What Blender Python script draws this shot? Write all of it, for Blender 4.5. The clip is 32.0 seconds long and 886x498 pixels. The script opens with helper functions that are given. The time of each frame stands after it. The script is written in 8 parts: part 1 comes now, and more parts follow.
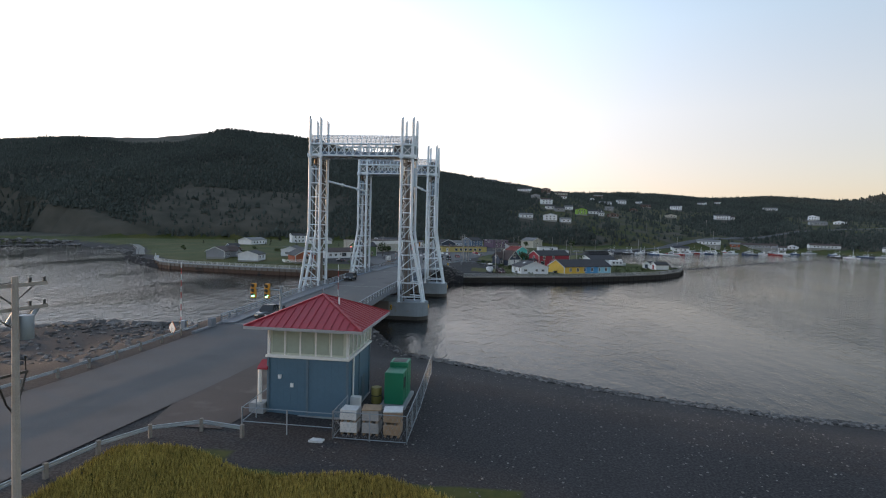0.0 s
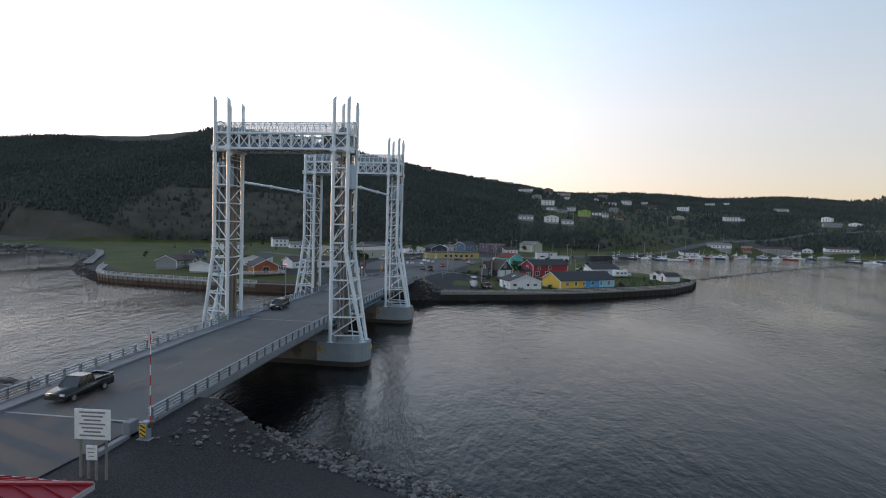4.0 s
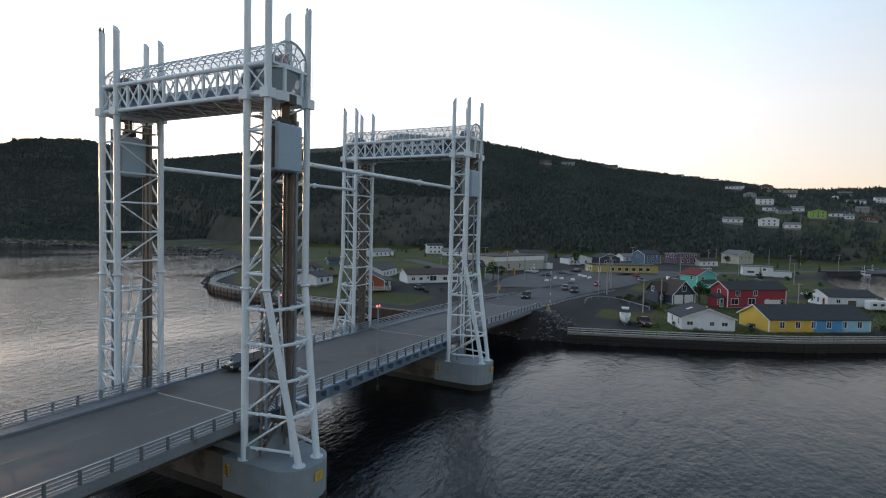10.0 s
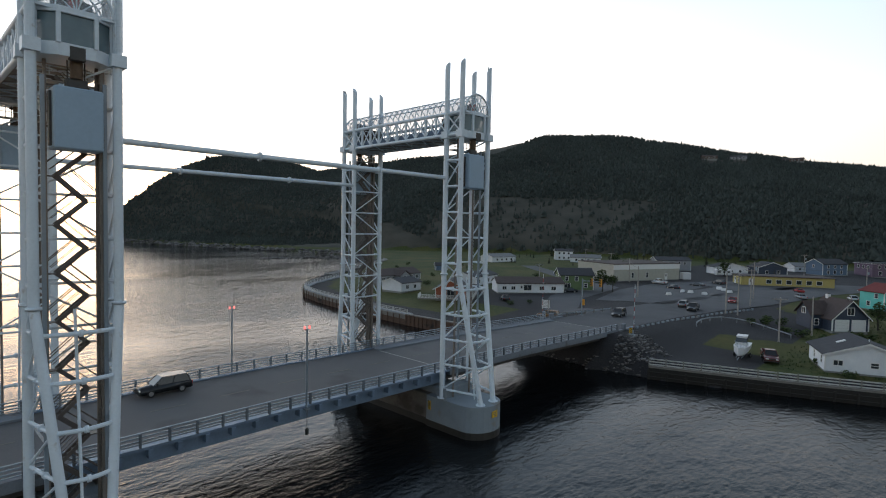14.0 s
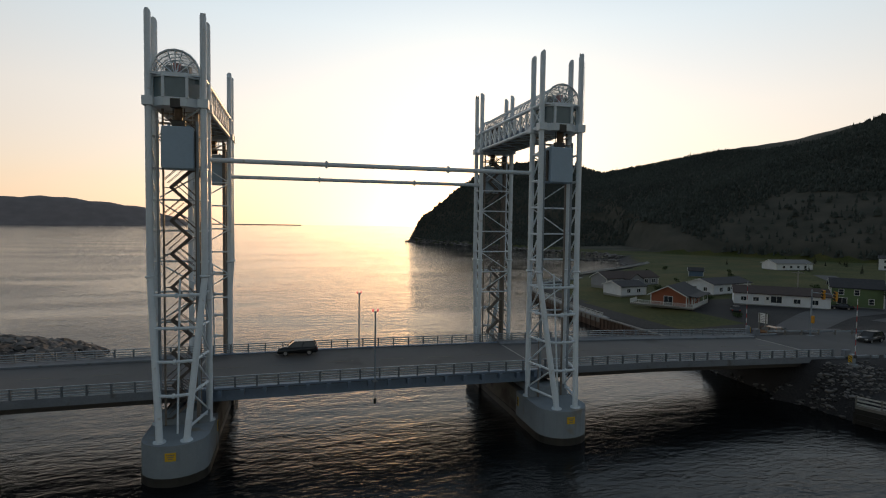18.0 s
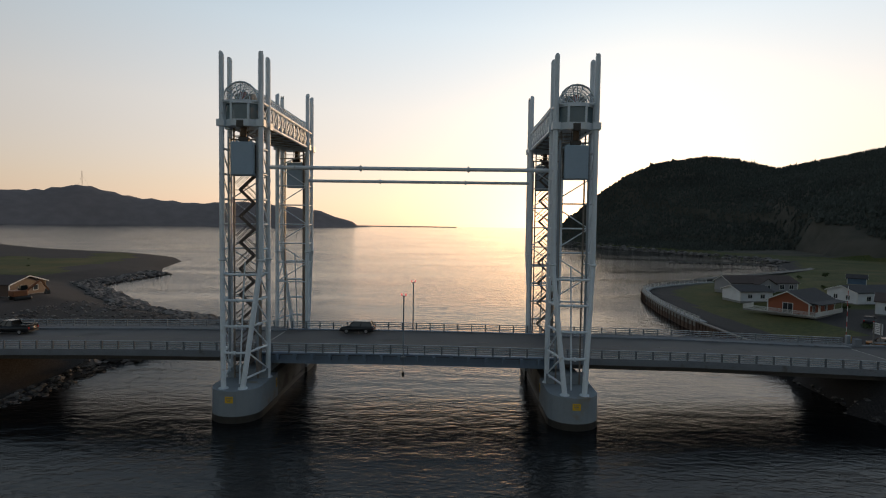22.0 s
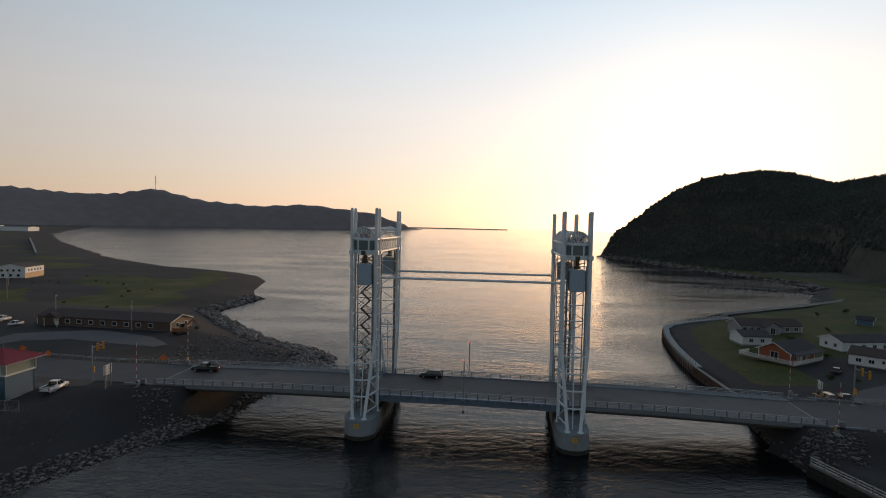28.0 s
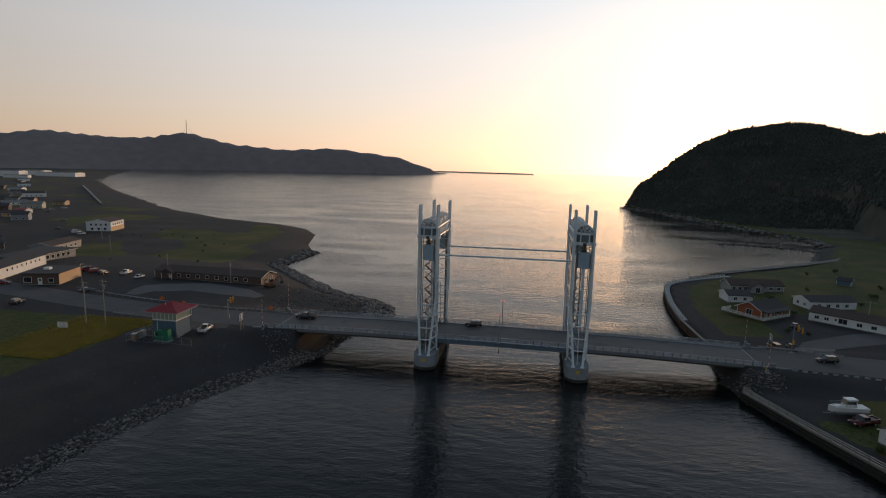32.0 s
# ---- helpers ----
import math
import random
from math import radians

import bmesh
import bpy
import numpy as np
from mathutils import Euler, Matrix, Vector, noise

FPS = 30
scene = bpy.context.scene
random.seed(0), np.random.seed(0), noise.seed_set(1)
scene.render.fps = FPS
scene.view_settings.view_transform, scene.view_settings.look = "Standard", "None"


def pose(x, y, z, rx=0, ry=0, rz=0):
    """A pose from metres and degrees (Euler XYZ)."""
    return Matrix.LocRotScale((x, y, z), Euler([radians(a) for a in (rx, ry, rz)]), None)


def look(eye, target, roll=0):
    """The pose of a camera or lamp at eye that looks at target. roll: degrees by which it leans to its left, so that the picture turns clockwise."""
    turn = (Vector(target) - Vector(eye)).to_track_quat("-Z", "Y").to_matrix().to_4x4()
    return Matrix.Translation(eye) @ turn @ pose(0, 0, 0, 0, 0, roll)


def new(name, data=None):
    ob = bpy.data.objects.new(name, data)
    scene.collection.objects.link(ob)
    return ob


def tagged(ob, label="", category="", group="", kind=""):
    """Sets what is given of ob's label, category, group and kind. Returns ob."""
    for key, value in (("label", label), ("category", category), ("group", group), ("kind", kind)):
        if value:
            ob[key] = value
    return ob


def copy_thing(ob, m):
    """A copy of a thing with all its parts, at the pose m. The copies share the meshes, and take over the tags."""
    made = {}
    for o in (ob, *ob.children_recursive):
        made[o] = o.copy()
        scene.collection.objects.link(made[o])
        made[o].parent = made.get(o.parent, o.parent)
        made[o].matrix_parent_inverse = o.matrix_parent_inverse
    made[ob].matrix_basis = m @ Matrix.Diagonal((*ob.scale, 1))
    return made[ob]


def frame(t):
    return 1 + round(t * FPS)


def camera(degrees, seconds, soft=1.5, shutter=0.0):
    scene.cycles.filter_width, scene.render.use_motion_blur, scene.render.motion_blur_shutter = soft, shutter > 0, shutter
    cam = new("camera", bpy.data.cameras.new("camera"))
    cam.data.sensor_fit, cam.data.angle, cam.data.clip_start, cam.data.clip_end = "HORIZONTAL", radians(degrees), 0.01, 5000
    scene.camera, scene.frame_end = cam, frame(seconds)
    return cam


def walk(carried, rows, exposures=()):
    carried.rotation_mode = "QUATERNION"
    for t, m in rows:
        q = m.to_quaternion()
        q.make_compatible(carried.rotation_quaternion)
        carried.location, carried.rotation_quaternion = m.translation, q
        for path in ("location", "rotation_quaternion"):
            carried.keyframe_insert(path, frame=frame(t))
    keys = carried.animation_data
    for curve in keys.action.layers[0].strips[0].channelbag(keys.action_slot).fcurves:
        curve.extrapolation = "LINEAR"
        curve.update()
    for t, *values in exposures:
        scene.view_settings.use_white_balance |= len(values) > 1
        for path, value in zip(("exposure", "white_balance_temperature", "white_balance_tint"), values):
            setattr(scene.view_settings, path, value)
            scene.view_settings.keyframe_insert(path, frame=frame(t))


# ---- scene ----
cam = camera(78.9, 32.0, 1.1)
PATH = [
    (0, (3.899, 0.504, 18.935), (3.677, 2.490, 18.849), 1.53),
    (0.5, (4.324, 3.736, 19.308), (4.102, 5.721, 19.221), 1.51),
    (1, (4.853, 6.992, 19.663), (4.630, 8.977, 19.577), 1.54),
    (1.5, (5.451, 10.323, 19.990), (5.227, 12.308, 19.904), 1.56),
    (2, (6.144, 13.762, 20.269), (5.919, 15.748, 20.183), 1.58),
    (2.5, (6.863, 17.253, 20.523), (6.638, 19.238, 20.437), 1.57),
    (3, (7.668, 20.827, 20.863), (7.441, 22.812, 20.777), 1.56),
    (3.5, (8.553, 24.398, 21.212), (8.324, 26.383, 21.125), 1.58),
    (5.5, (12.946, 38.958, 22.694), (12.611, 40.928, 22.605), 1.58),
    (6, (13.849, 43.004, 23.016), (13.451, 44.962, 22.925), 1.57),
    (6.5, (14.718, 47.175, 23.222), (14.223, 49.110, 23.131), 1.53),
    (7, (15.369, 51.356, 23.348), (14.770, 53.262, 23.257), 1.45),
    (7.5, (15.903, 55.528, 23.508), (15.186, 57.392, 23.414), 1.43),
    (8, (16.315, 59.653, 23.528), (15.543, 61.496, 23.434), 1.40),
    (8.5, (16.564, 63.716, 23.386), (15.740, 65.536, 23.291), 1.42),
    (9, (16.680, 67.710, 23.153), (15.831, 69.518, 23.060), 1.42),
    (9.5, (16.660, 71.482, 22.905), (15.792, 73.281, 22.813), 1.40),
    (10, (16.626, 75.203, 22.732), (15.718, 76.983, 22.641), 1.38),
    (10.5, (16.685, 78.882, 22.627), (15.743, 80.643, 22.535), 1.43),
    (11, (16.916, 82.585, 22.653), (15.953, 84.335, 22.564), 1.43),
    (11.5, (17.157, 86.469, 22.645), (16.182, 88.212, 22.557), 1.49),
    (12, (17.701, 90.105, 22.628), (16.714, 91.842, 22.542), 1.43),
    (12.5, (18.784, 93.088, 22.666), (17.785, 94.819, 22.582), 1.41),
    (13, (20.298, 95.693, 22.647), (19.240, 97.388, 22.563), 1.36),
    (13.5, (22.182, 97.889, 22.618), (20.986, 99.489, 22.532), 1.26),
    (14, (24.235, 99.970, 22.566), (22.853, 101.412, 22.481), 1.09),
    (14.5, (26.276, 102.077, 22.497), (24.740, 103.355, 22.408), 1.09),
    (15, (28.293, 104.214, 22.462), (26.650, 105.351, 22.374), 0.95),
    (15.5, (30.131, 106.283, 22.421), (28.396, 107.274, 22.332), 0.88),
    (17.5, (36.355, 115.739, 22.318), (34.436, 116.298, 22.228), 0.72),
    (18, (37.336, 118.315, 22.182), (35.408, 118.839, 22.091), 0.74),
    (18.5, (38.238, 120.819, 22.071), (36.298, 121.297, 21.980), 0.75),
    (19, (39.028, 123.120, 21.968), (37.067, 123.505, 21.877), 0.72),
    (19.5, (39.757, 125.366, 21.779), (37.766, 125.536, 21.688), 0.68),
    (20, (40.533, 127.317, 21.665), (38.536, 127.400, 21.575), 0.68),
    (20.5, (41.434, 128.942, 21.608), (39.436, 128.985, 21.518), 0.69),
    (21, (42.490, 130.200, 21.568), (40.492, 130.211, 21.479), 0.71),
    (21.5, (43.735, 131.169, 21.538), (41.737, 131.151, 21.450), 0.71),
    (22, (45.164, 131.890, 21.537), (43.167, 131.849, 21.447), 0.80),
    (22.5, (46.807, 132.444, 21.529), (44.810, 132.381, 21.441), 0.81),
    (23, (48.675, 132.846, 21.644), (46.679, 132.765, 21.556), 0.85),
    (23.5, (50.801, 133.078, 21.988), (48.805, 132.979, 21.899), 0.86),
    (24, (53.107, 133.257, 22.699), (51.112, 133.141, 22.610), 0.84),
    (24.5, (55.529, 133.357, 23.763), (53.536, 133.226, 23.673), 0.91),
    (25, (58.064, 133.403, 25.065), (56.072, 133.258, 24.974), 0.93),
    (25.5, (60.740, 133.453, 26.543), (58.748, 133.293, 26.452), 0.95),
    (27.5, (74.253, 132.857, 35.428), (72.266, 132.643, 35.335), 1.09),
    (28, (78.127, 132.817, 37.659), (76.142, 132.589, 37.567), 1.16),
    (28.5, (82.093, 132.823, 39.872), (80.109, 132.583, 39.779), 1.18),
    (29, (86.180, 132.782, 41.918), (84.198, 132.531, 41.825), 1.24),
    (29.5, (90.378, 132.702, 43.713), (88.397, 132.439, 43.620), 1.27),
    (30, (94.694, 132.571, 45.193), (92.715, 132.298, 45.100), 1.30),
    (30.5, (99.097, 132.420, 46.387), (97.120, 132.135, 46.295), 1.32),
    (31, (103.561, 132.273, 47.444), (101.585, 131.978, 47.352), 1.35),
    (31.5, (108.082, 132.164, 48.440), (106.111, 131.860, 48.290), 1.39),
    (32, (112.581, 132.062, 49.442), (110.629, 131.752, 49.138), 1.41),
]
EXPOSURES = [(0, 2.05, 6500, 12), (6, 1.92, 6580, 12), (9, 1.88, 6650, 11), (13, 1.86, 6650, 10), (15, 1.47, 6850, 10), (18, 0.82, 7300, 10), (20, 0.75, 7150, 10), (23, 0.74, 7020, 10), (32, 0.71, 6950, 12)]
walk(cam, [(t, look(eye, target, roll)) for t, eye, target, roll in PATH], EXPOSURES)

# ---- world and sun ----
HAZE_EAST, HAZE_WEST, GLARE = 1.5, 6.3, 0.34
SUN_AZ, SUN_EL = 71.4, 4.1          # degrees from +y towards -x, degrees up
world = bpy.data.worlds.new("evening_sky")
scene.world = world
world.use_nodes = True
wn = world.node_tree
sky = wn.nodes.new("ShaderNodeTexSky")
sky.sky_type, sky.sun_disc = "NISHITA", False
sky.sun_elevation, sky.sun_rotation = radians(SUN_EL), radians(-SUN_AZ)
sky.altitude, sky.air_density, sky.dust_density, sky.ozone_density = 20.0, 1.0, 0.6, 2.0
# clear air near the sun, and the bright evening haze: pink low down, pale higher up, stronger towards the west
def sky_math(op, a, b=None, clamp=False):
    k = wn.nodes.new("ShaderNodeMath")
    k.operation, k.use_clamp = op, clamp
    for i, v in enumerate((a, b)):
        if isinstance(v, (int, float)):
            k.inputs[i].default_value = v
        elif v is not None:
            wn.links.new(v, k.inputs[i])
    return k.outputs[0]


way = wn.nodes.new("ShaderNodeTexCoord")
split = wn.nodes.new("ShaderNodeSeparateXYZ")
wn.links.new(way.outputs["Generated"], split.inputs[0])
up = sky_math("MAXIMUM", split.outputs["Z"], 0.0)
band = wn.nodes.new("ShaderNodeValToRGB")
wn.links.new(sky_math("POWER", up, 0.6), band.inputs[0])
for k, (at, c) in enumerate(((0.0, (0.43, 0.285, 0.275)), (0.20, (0.46, 0.345, 0.315)), (0.38, (0.47, 0.43, 0.425)), (0.52, (0.375, 0.435, 0.50)), (0.64, (0.26, 0.36, 0.475)), (0.78, (0.165, 0.22, 0.295)), (1.0, (0.12, 0.14, 0.17)))):
    e = band.color_ramp.elements[k] if k < 2 else band.color_ramp.elements.new(at)
    e.position, e.color = at, (*c, 1)
west = sky_math("ADD", sky_math("MULTIPLY", split.outputs["X"], -math.sin(radians(SUN_AZ))), sky_math("MULTIPLY", split.outputs["Y"], math.cos(radians(SUN_AZ))))
away = sky_math("DIVIDE", sky_math("ADD", west, 0.3), 1.3, True)
lift = sky_math("ADD", sky_math("MULTIPLY", sky_math("POWER", away, 1.4), HAZE_WEST - HAZE_EAST), HAZE_EAST)
hazy, glare, both = (wn.nodes.new("ShaderNodeVectorMath") for _ in range(3))
hazy.operation, glare.operation, both.operation = "SCALE", "SCALE", "ADD"
wn.links.new(band.outputs[0], hazy.inputs[0])
wn.links.new(lift, hazy.inputs["Scale"])
pale = wn.nodes.new("ShaderNodeHueSaturation")
pale.inputs["Saturation"].default_value = 0.82
wn.links.new(sky.outputs["Color"], pale.inputs["Color"])
wn.links.new(pale.outputs["Color"], glare.inputs[0])
glare.inputs["Scale"].default_value = GLARE
wn.links.new(hazy.outputs[0], both.inputs[0])
wn.links.new(glare.outputs[0], both.inputs[1])
wn.links.new(both.outputs[0], wn.nodes["Background"].inputs["Color"])
wn.nodes["Background"].inputs["Strength"].default_value = 0.15
sun = new("sun", bpy.data.lights.new("sun", "SUN"))
sun.data.energy, sun.data.angle, sun.data.color = 0.8, radians(0.53), (1.0, 0.62, 0.32)
SUN_DIR = Vector((-math.sin(radians(SUN_AZ)) * math.cos(radians(SUN_EL)), math.cos(radians(SUN_AZ)) * math.cos(radians(SUN_EL)), math.sin(radians(SUN_EL))))
sun.matrix_world = look((SUN_DIR * 300)[:], (0, 0, 0))

# ---- materials ----
MATS = {}


def mat(name, color, rough=0.7, metal=0.0, vary=0.15, scale=3.0, fine=40.0, bump=0.0, stain=None, objvary=0.0, spec=0.5):
    """A surface with two scales of variation, an optional second colour for stains and a fine relief."""
    if name in MATS:
        return MATS[name]
    m = bpy.data.materials.new(name)
    m.use_nodes = True
    n, l = m.node_tree.nodes, m.node_tree.links
    b = n["Principled BSDF"]
    b.inputs["Roughness"].default_value, b.inputs["Metallic"].default_value = rough, metal
    b.inputs["Specular IOR Level"].default_value = spec
    co = n.new("ShaderNodeTexCoord")
    big, small = n.new("ShaderNodeTexNoise"), n.new("ShaderNodeTexNoise")
    big.inputs["Scale"].default_value, small.inputs["Scale"].default_value = scale, fine
    big.inputs["Detail"].default_value, small.inputs["Detail"].default_value = 4, 3
    geo = n.new("ShaderNodeNewGeometry")
    for t in (big, small):
        l.new(geo.outputs["Position"], t.inputs["Vector"])
    mixn = n.new("ShaderNodeMath")
    mixn.operation = "ADD"
    l.new(big.outputs["Fac"], mixn.inputs[0])
    l.new(small.outputs["Fac"], mixn.inputs[1])
    ramp = n.new("ShaderNodeMapRange")
    ramp.inputs["From Min"].default_value, ramp.inputs["From Max"].default_value = 0.6, 1.4
    ramp.inputs["To Min"].default_value, ramp.inputs["To Max"].default_value = 1 - vary, 1 + vary
    l.new(mixn.outputs[0], ramp.inputs["Value"])
    val = ramp.outputs["Result"]
    if objvary:
        oi, mr, mu = n.new("ShaderNodeObjectInfo"), n.new("ShaderNodeMapRange"), n.new("ShaderNodeMath")
        mr.inputs["To Min"].default_value, mr.inputs["To Max"].default_value = 1 - objvary, 1 + objvary
        l.new(oi.outputs["Random"], mr.inputs["Value"])
        mu.operation = "MULTIPLY"
        l.new(mr.outputs["Result"], mu.inputs[0])
        l.new(val, mu.inputs[1])
        val = mu.outputs[0]
    hsv = n.new("ShaderNodeHueSaturation")
    hsv.inputs["Color"].default_value = (*color, 1)
    l.new(val, hsv.inputs["Value"])
    out = hsv.outputs["Color"]
    if stain:
        st, sr, sm = n.new("ShaderNodeTexNoise"), n.new("ShaderNodeMapRange"), n.new("ShaderNodeMix")
        st.inputs["Scale"].default_value, st.inputs["Detail"].default_value = stain[1], 6
        l.new(geo.outputs["Position"], st.inputs["Vector"])
        sr.inputs["From Min"].default_value, sr.inputs["From Max"].default_value = stain[2], stain[2] + 0.12
        l.new(st.outputs["Fac"], sr.inputs["Value"])
        sm.data_type = "RGBA"
        l.new(sr.outputs["Result"], sm.inputs["Factor"])
        l.new(out, sm.inputs[6])
        sm.inputs[7].default_value = (*stain[0], 1)
        out = sm.outputs[2]
    l.new(out, b.inputs["Base Color"])
    if bump:
        bp = n.new("ShaderNodeBump")
        bp.inputs["Strength"].default_value, bp.inputs["Distance"].default_value = 0.6, bump
        l.new(small.outputs["Fac"], bp.inputs["Height"])
        l.new(bp.outputs["Normal"], b.inputs["Normal"])
    MATS[name] = m
    return m


def siding(name, color, rough=0.6, step=0.13):
    """Painted clapboard: horizontal laps as relief, weathered a little."""
    m = mat(name, color, rough, vary=0.12, scale=0.8, fine=9.0)
    n, l = m.node_tree.nodes, m.node_tree.links
    geo, sep, mul, fr, bp = (n.new("ShaderNode" + k) for k in ("NewGeometry", "SeparateXYZ", "Math", "Math", "Bump"))
    l.new(geo.outputs["Position"], sep.inputs[0])
    mul.operation, mul.inputs[1].default_value = "DIVIDE", step
    l.new(sep.outputs["Z"], mul.inputs[0])
    fr.operation = "FRACT"
    l.new(mul.outputs[0], fr.inputs[0])
    bp.inputs["Strength"].default_value, bp.inputs["Distance"].default_value = 0.7, 0.03
    bp.invert = True
    l.new(fr.outputs[0], bp.inputs["Height"])
    l.new(bp.outputs["Normal"], n["Principled BSDF"].inputs["Normal"])
    return m


def glass_mat(name, tint, rough=0.05):
    m = mat(name, tint, rough, vary=0.1, scale=0.5, fine=2.0, spec=0.8)
    return m


WHITE_STEEL = mat("white_painted_steel", (0.70, 0.77, 0.82), 0.42, vary=0.07, scale=0.5, fine=6, stain=((0.45, 0.42, 0.38), 1.3, 0.66))
DARK_STEEL = mat("dark_steel", (0.07, 0.065, 0.06), 0.6, 0.3, vary=0.25)
RUST_STEEL = mat("greased_brown_steel", (0.12, 0.075, 0.045), 0.5, 0.3, vary=0.3)
STAIR_STEEL = mat("brown_stair_steel", (0.125, 0.105, 0.092), 0.6, 0.2, vary=0.25)
RACK_STEEL = mat("brown_cable_rack", (0.20, 0.17, 0.145), 0.6, 0.2, vary=0.3, scale=0.8, fine=7)
RAIL_STEEL = mat("galvanised_rail", (0.25, 0.295, 0.335), 0.5, 0.4, vary=0.12, scale=0.7)
RAIL_DARK = mat("grey_painted_rail", (0.13, 0.15, 0.17), 0.55, 0.2, vary=0.15, scale=0.7)
GIRDER = mat("grey_blue_girder", (0.15, 0.21, 0.29), 0.55, 0.1, vary=0.15, scale=0.4, fine=5)
CONCRETE = mat("pier_concrete", (0.24, 0.275, 0.30), 0.85, vary=0.18, scale=0.5, fine=12, bump=0.01, stain=((0.24, 0.22, 0.19), 0.45, 0.58))
BROWN_CONCRETE = mat("brown_pier_concrete", (0.15, 0.135, 0.12), 0.85, vary=0.25, scale=0.4, fine=8, bump=0.01, stain=((0.07, 0.06, 0.05), 0.35, 0.52))
WET_CONCRETE = mat("tide_stained_concrete", (0.035, 0.032, 0.027), 0.5, vary=0.3, scale=0.8, fine=8)
CURB = mat("curb_concrete", (0.25, 0.27, 0.285), 0.8, vary=0.15, scale=0.4, fine=8, stain=((0.22, 0.21, 0.2), 0.9, 0.62))
ASPHALT = mat("road_asphalt", (0.066, 0.066, 0.070), 0.85, vary=0.22, scale=0.25, fine=14, bump=0.004, stain=((0.05, 0.05, 0.052), 0.12, 0.56))
DECK_ASPHALT = mat("bridge_deck_surface", (0.10, 0.097, 0.097), 0.85, vary=0.16, scale=0.22, fine=10, bump=0.003, stain=((0.065, 0.062, 0.062), 0.15, 0.58))
PAINT_LINE = mat("road_marking", (0.30, 0.29, 0.27), 0.7, vary=0.3, scale=2, fine=12)
YELLOW_LINE = mat("faded_yellow_marking", (0.15, 0.14, 0.11), 0.7, vary=0.4, scale=2, fine=12)
PLEX = glass_mat("clear_canopy_panel", (0.36, 0.41, 0.46), 0.10)
PLEX.node_tree.nodes["Principled BSDF"].inputs["Alpha"].default_value = 0.42
CAB_GLASS = glass_mat("blue_tinted_glass", (0.16, 0.24, 0.27), 0.06)
CAB_GLASS.node_tree.nodes["Principled BSDF"].inputs["Alpha"].default_value = 0.72
END_PANE = glass_mat("clear_end_pane", (0.45, 0.52, 0.56), 0.06)
END_PANE.node_tree.nodes["Principled BSDF"].inputs["Alpha"].default_value = 0.25
FLOOR_STEEL = mat("tan_grey_floor_steel", (0.40, 0.37, 0.33), 0.6, vary=0.15, scale=0.6, fine=6)
DECK_EDGE = mat("deck_edge_concrete", (0.17, 0.19, 0.215), 0.8, vary=0.18, scale=0.4, fine=8, stain=((0.12, 0.12, 0.12), 0.9, 0.6))
PANE = glass_mat("window_pane", (0.03, 0.035, 0.04), 0.08)
COUNTER = mat("counterweight_paint", (0.33, 0.44, 0.54), 0.5, vary=0.06, scale=0.4, fine=4)
SIGN_YELLOW = mat("yellow_sign", (0.70, 0.42, 0.03), 0.5)
SIGN_WHITE = mat("white_sign", (0.75, 0.75, 0.74), 0.5)
SIGN_GREY = mat("sign_writing", (0.16, 0.16, 0.17), 0.6)
BLACK = mat("black_paint", (0.02, 0.02, 0.02), 0.5)
RED_PAINT = mat("red_paint", (0.45, 0.03, 0.02), 0.5)
ORANGE = mat("safety_orange", (0.75, 0.16, 0.02), 0.5)
WOOD_GREY = mat("weathered_timber", (0.20, 0.185, 0.165), 0.85, vary=0.25, scale=1.5, fine=14, bump=0.01)
WOOD_PALE = mat("pale_fence_timber", (0.50, 0.49, 0.46), 0.85, vary=0.2, scale=1.2, fine=12)
WOOD_DARK = mat("tarred_wharf_timber", (0.024, 0.021, 0.018), 0.85, vary=0.3, scale=1.2, fine=8, bump=0.02)
POLE_WOOD = mat("pole_timber", (0.33, 0.30, 0.27), 0.9, vary=0.2, scale=2, fine=20)
ROOF_DARK = mat("dark_shingle_roof", (0.045, 0.045, 0.05), 0.9, vary=0.25, scale=1.5, fine=10, bump=0.01)
ROOF_BROWN = mat("brown_shingle_roof", (0.07, 0.05, 0.045), 0.9, vary=0.25, scale=1.5, fine=10, bump=0.01)
ROOF_RED = mat("red_metal_roof", (0.30, 0.018, 0.03), 0.5, vary=0.10, scale=0.6, fine=5)
ROOF_GREY = mat("grey_flat_roof", (0.18, 0.18, 0.18), 0.85, vary=0.15)
TRIM = mat("white_trim", (0.72, 0.72, 0.70), 0.6, vary=0.06)
BLUE_WALL = mat("blue_metal_wall", (0.07, 0.14, 0.20), 0.55, vary=0.08, scale=0.4, fine=5)
EAVES = mat("grey_eaves", (0.33, 0.33, 0.34), 0.6, vary=0.1)
BLUE_TRIM = mat("grey_blue_trim", (0.10, 0.15, 0.19), 0.55)
PALE_WALL = mat("pale_green_wall", (0.50, 0.53, 0.45), 0.6)
GREEN_BOX = mat("green_painted_metal", (0.01, 0.19, 0.10), 0.45, vary=0.1, scale=0.7)
TYRE = mat("tyre_rubber", (0.02, 0.02, 0.02), 0.85)
RIM = mat("wheel_rim", (0.45, 0.45, 0.46), 0.35, 0.8)
LIGHT_RED = mat("tail_light", (0.4, 0.01, 0.01), 0.3)
LAMP_WHITE = mat("headlamp_lens", (0.7, 0.7, 0.68), 0.2)


def glow(name, color, strength):
    if name in MATS:
        return MATS[name]
    m = mat(name, color, 0.4)
    b = m.node_tree.nodes["Principled BSDF"]
    b.inputs["Emission Color"].default_value = (*color, 1)
    b.inputs["Emission Strength"].default_value = strength
    return m


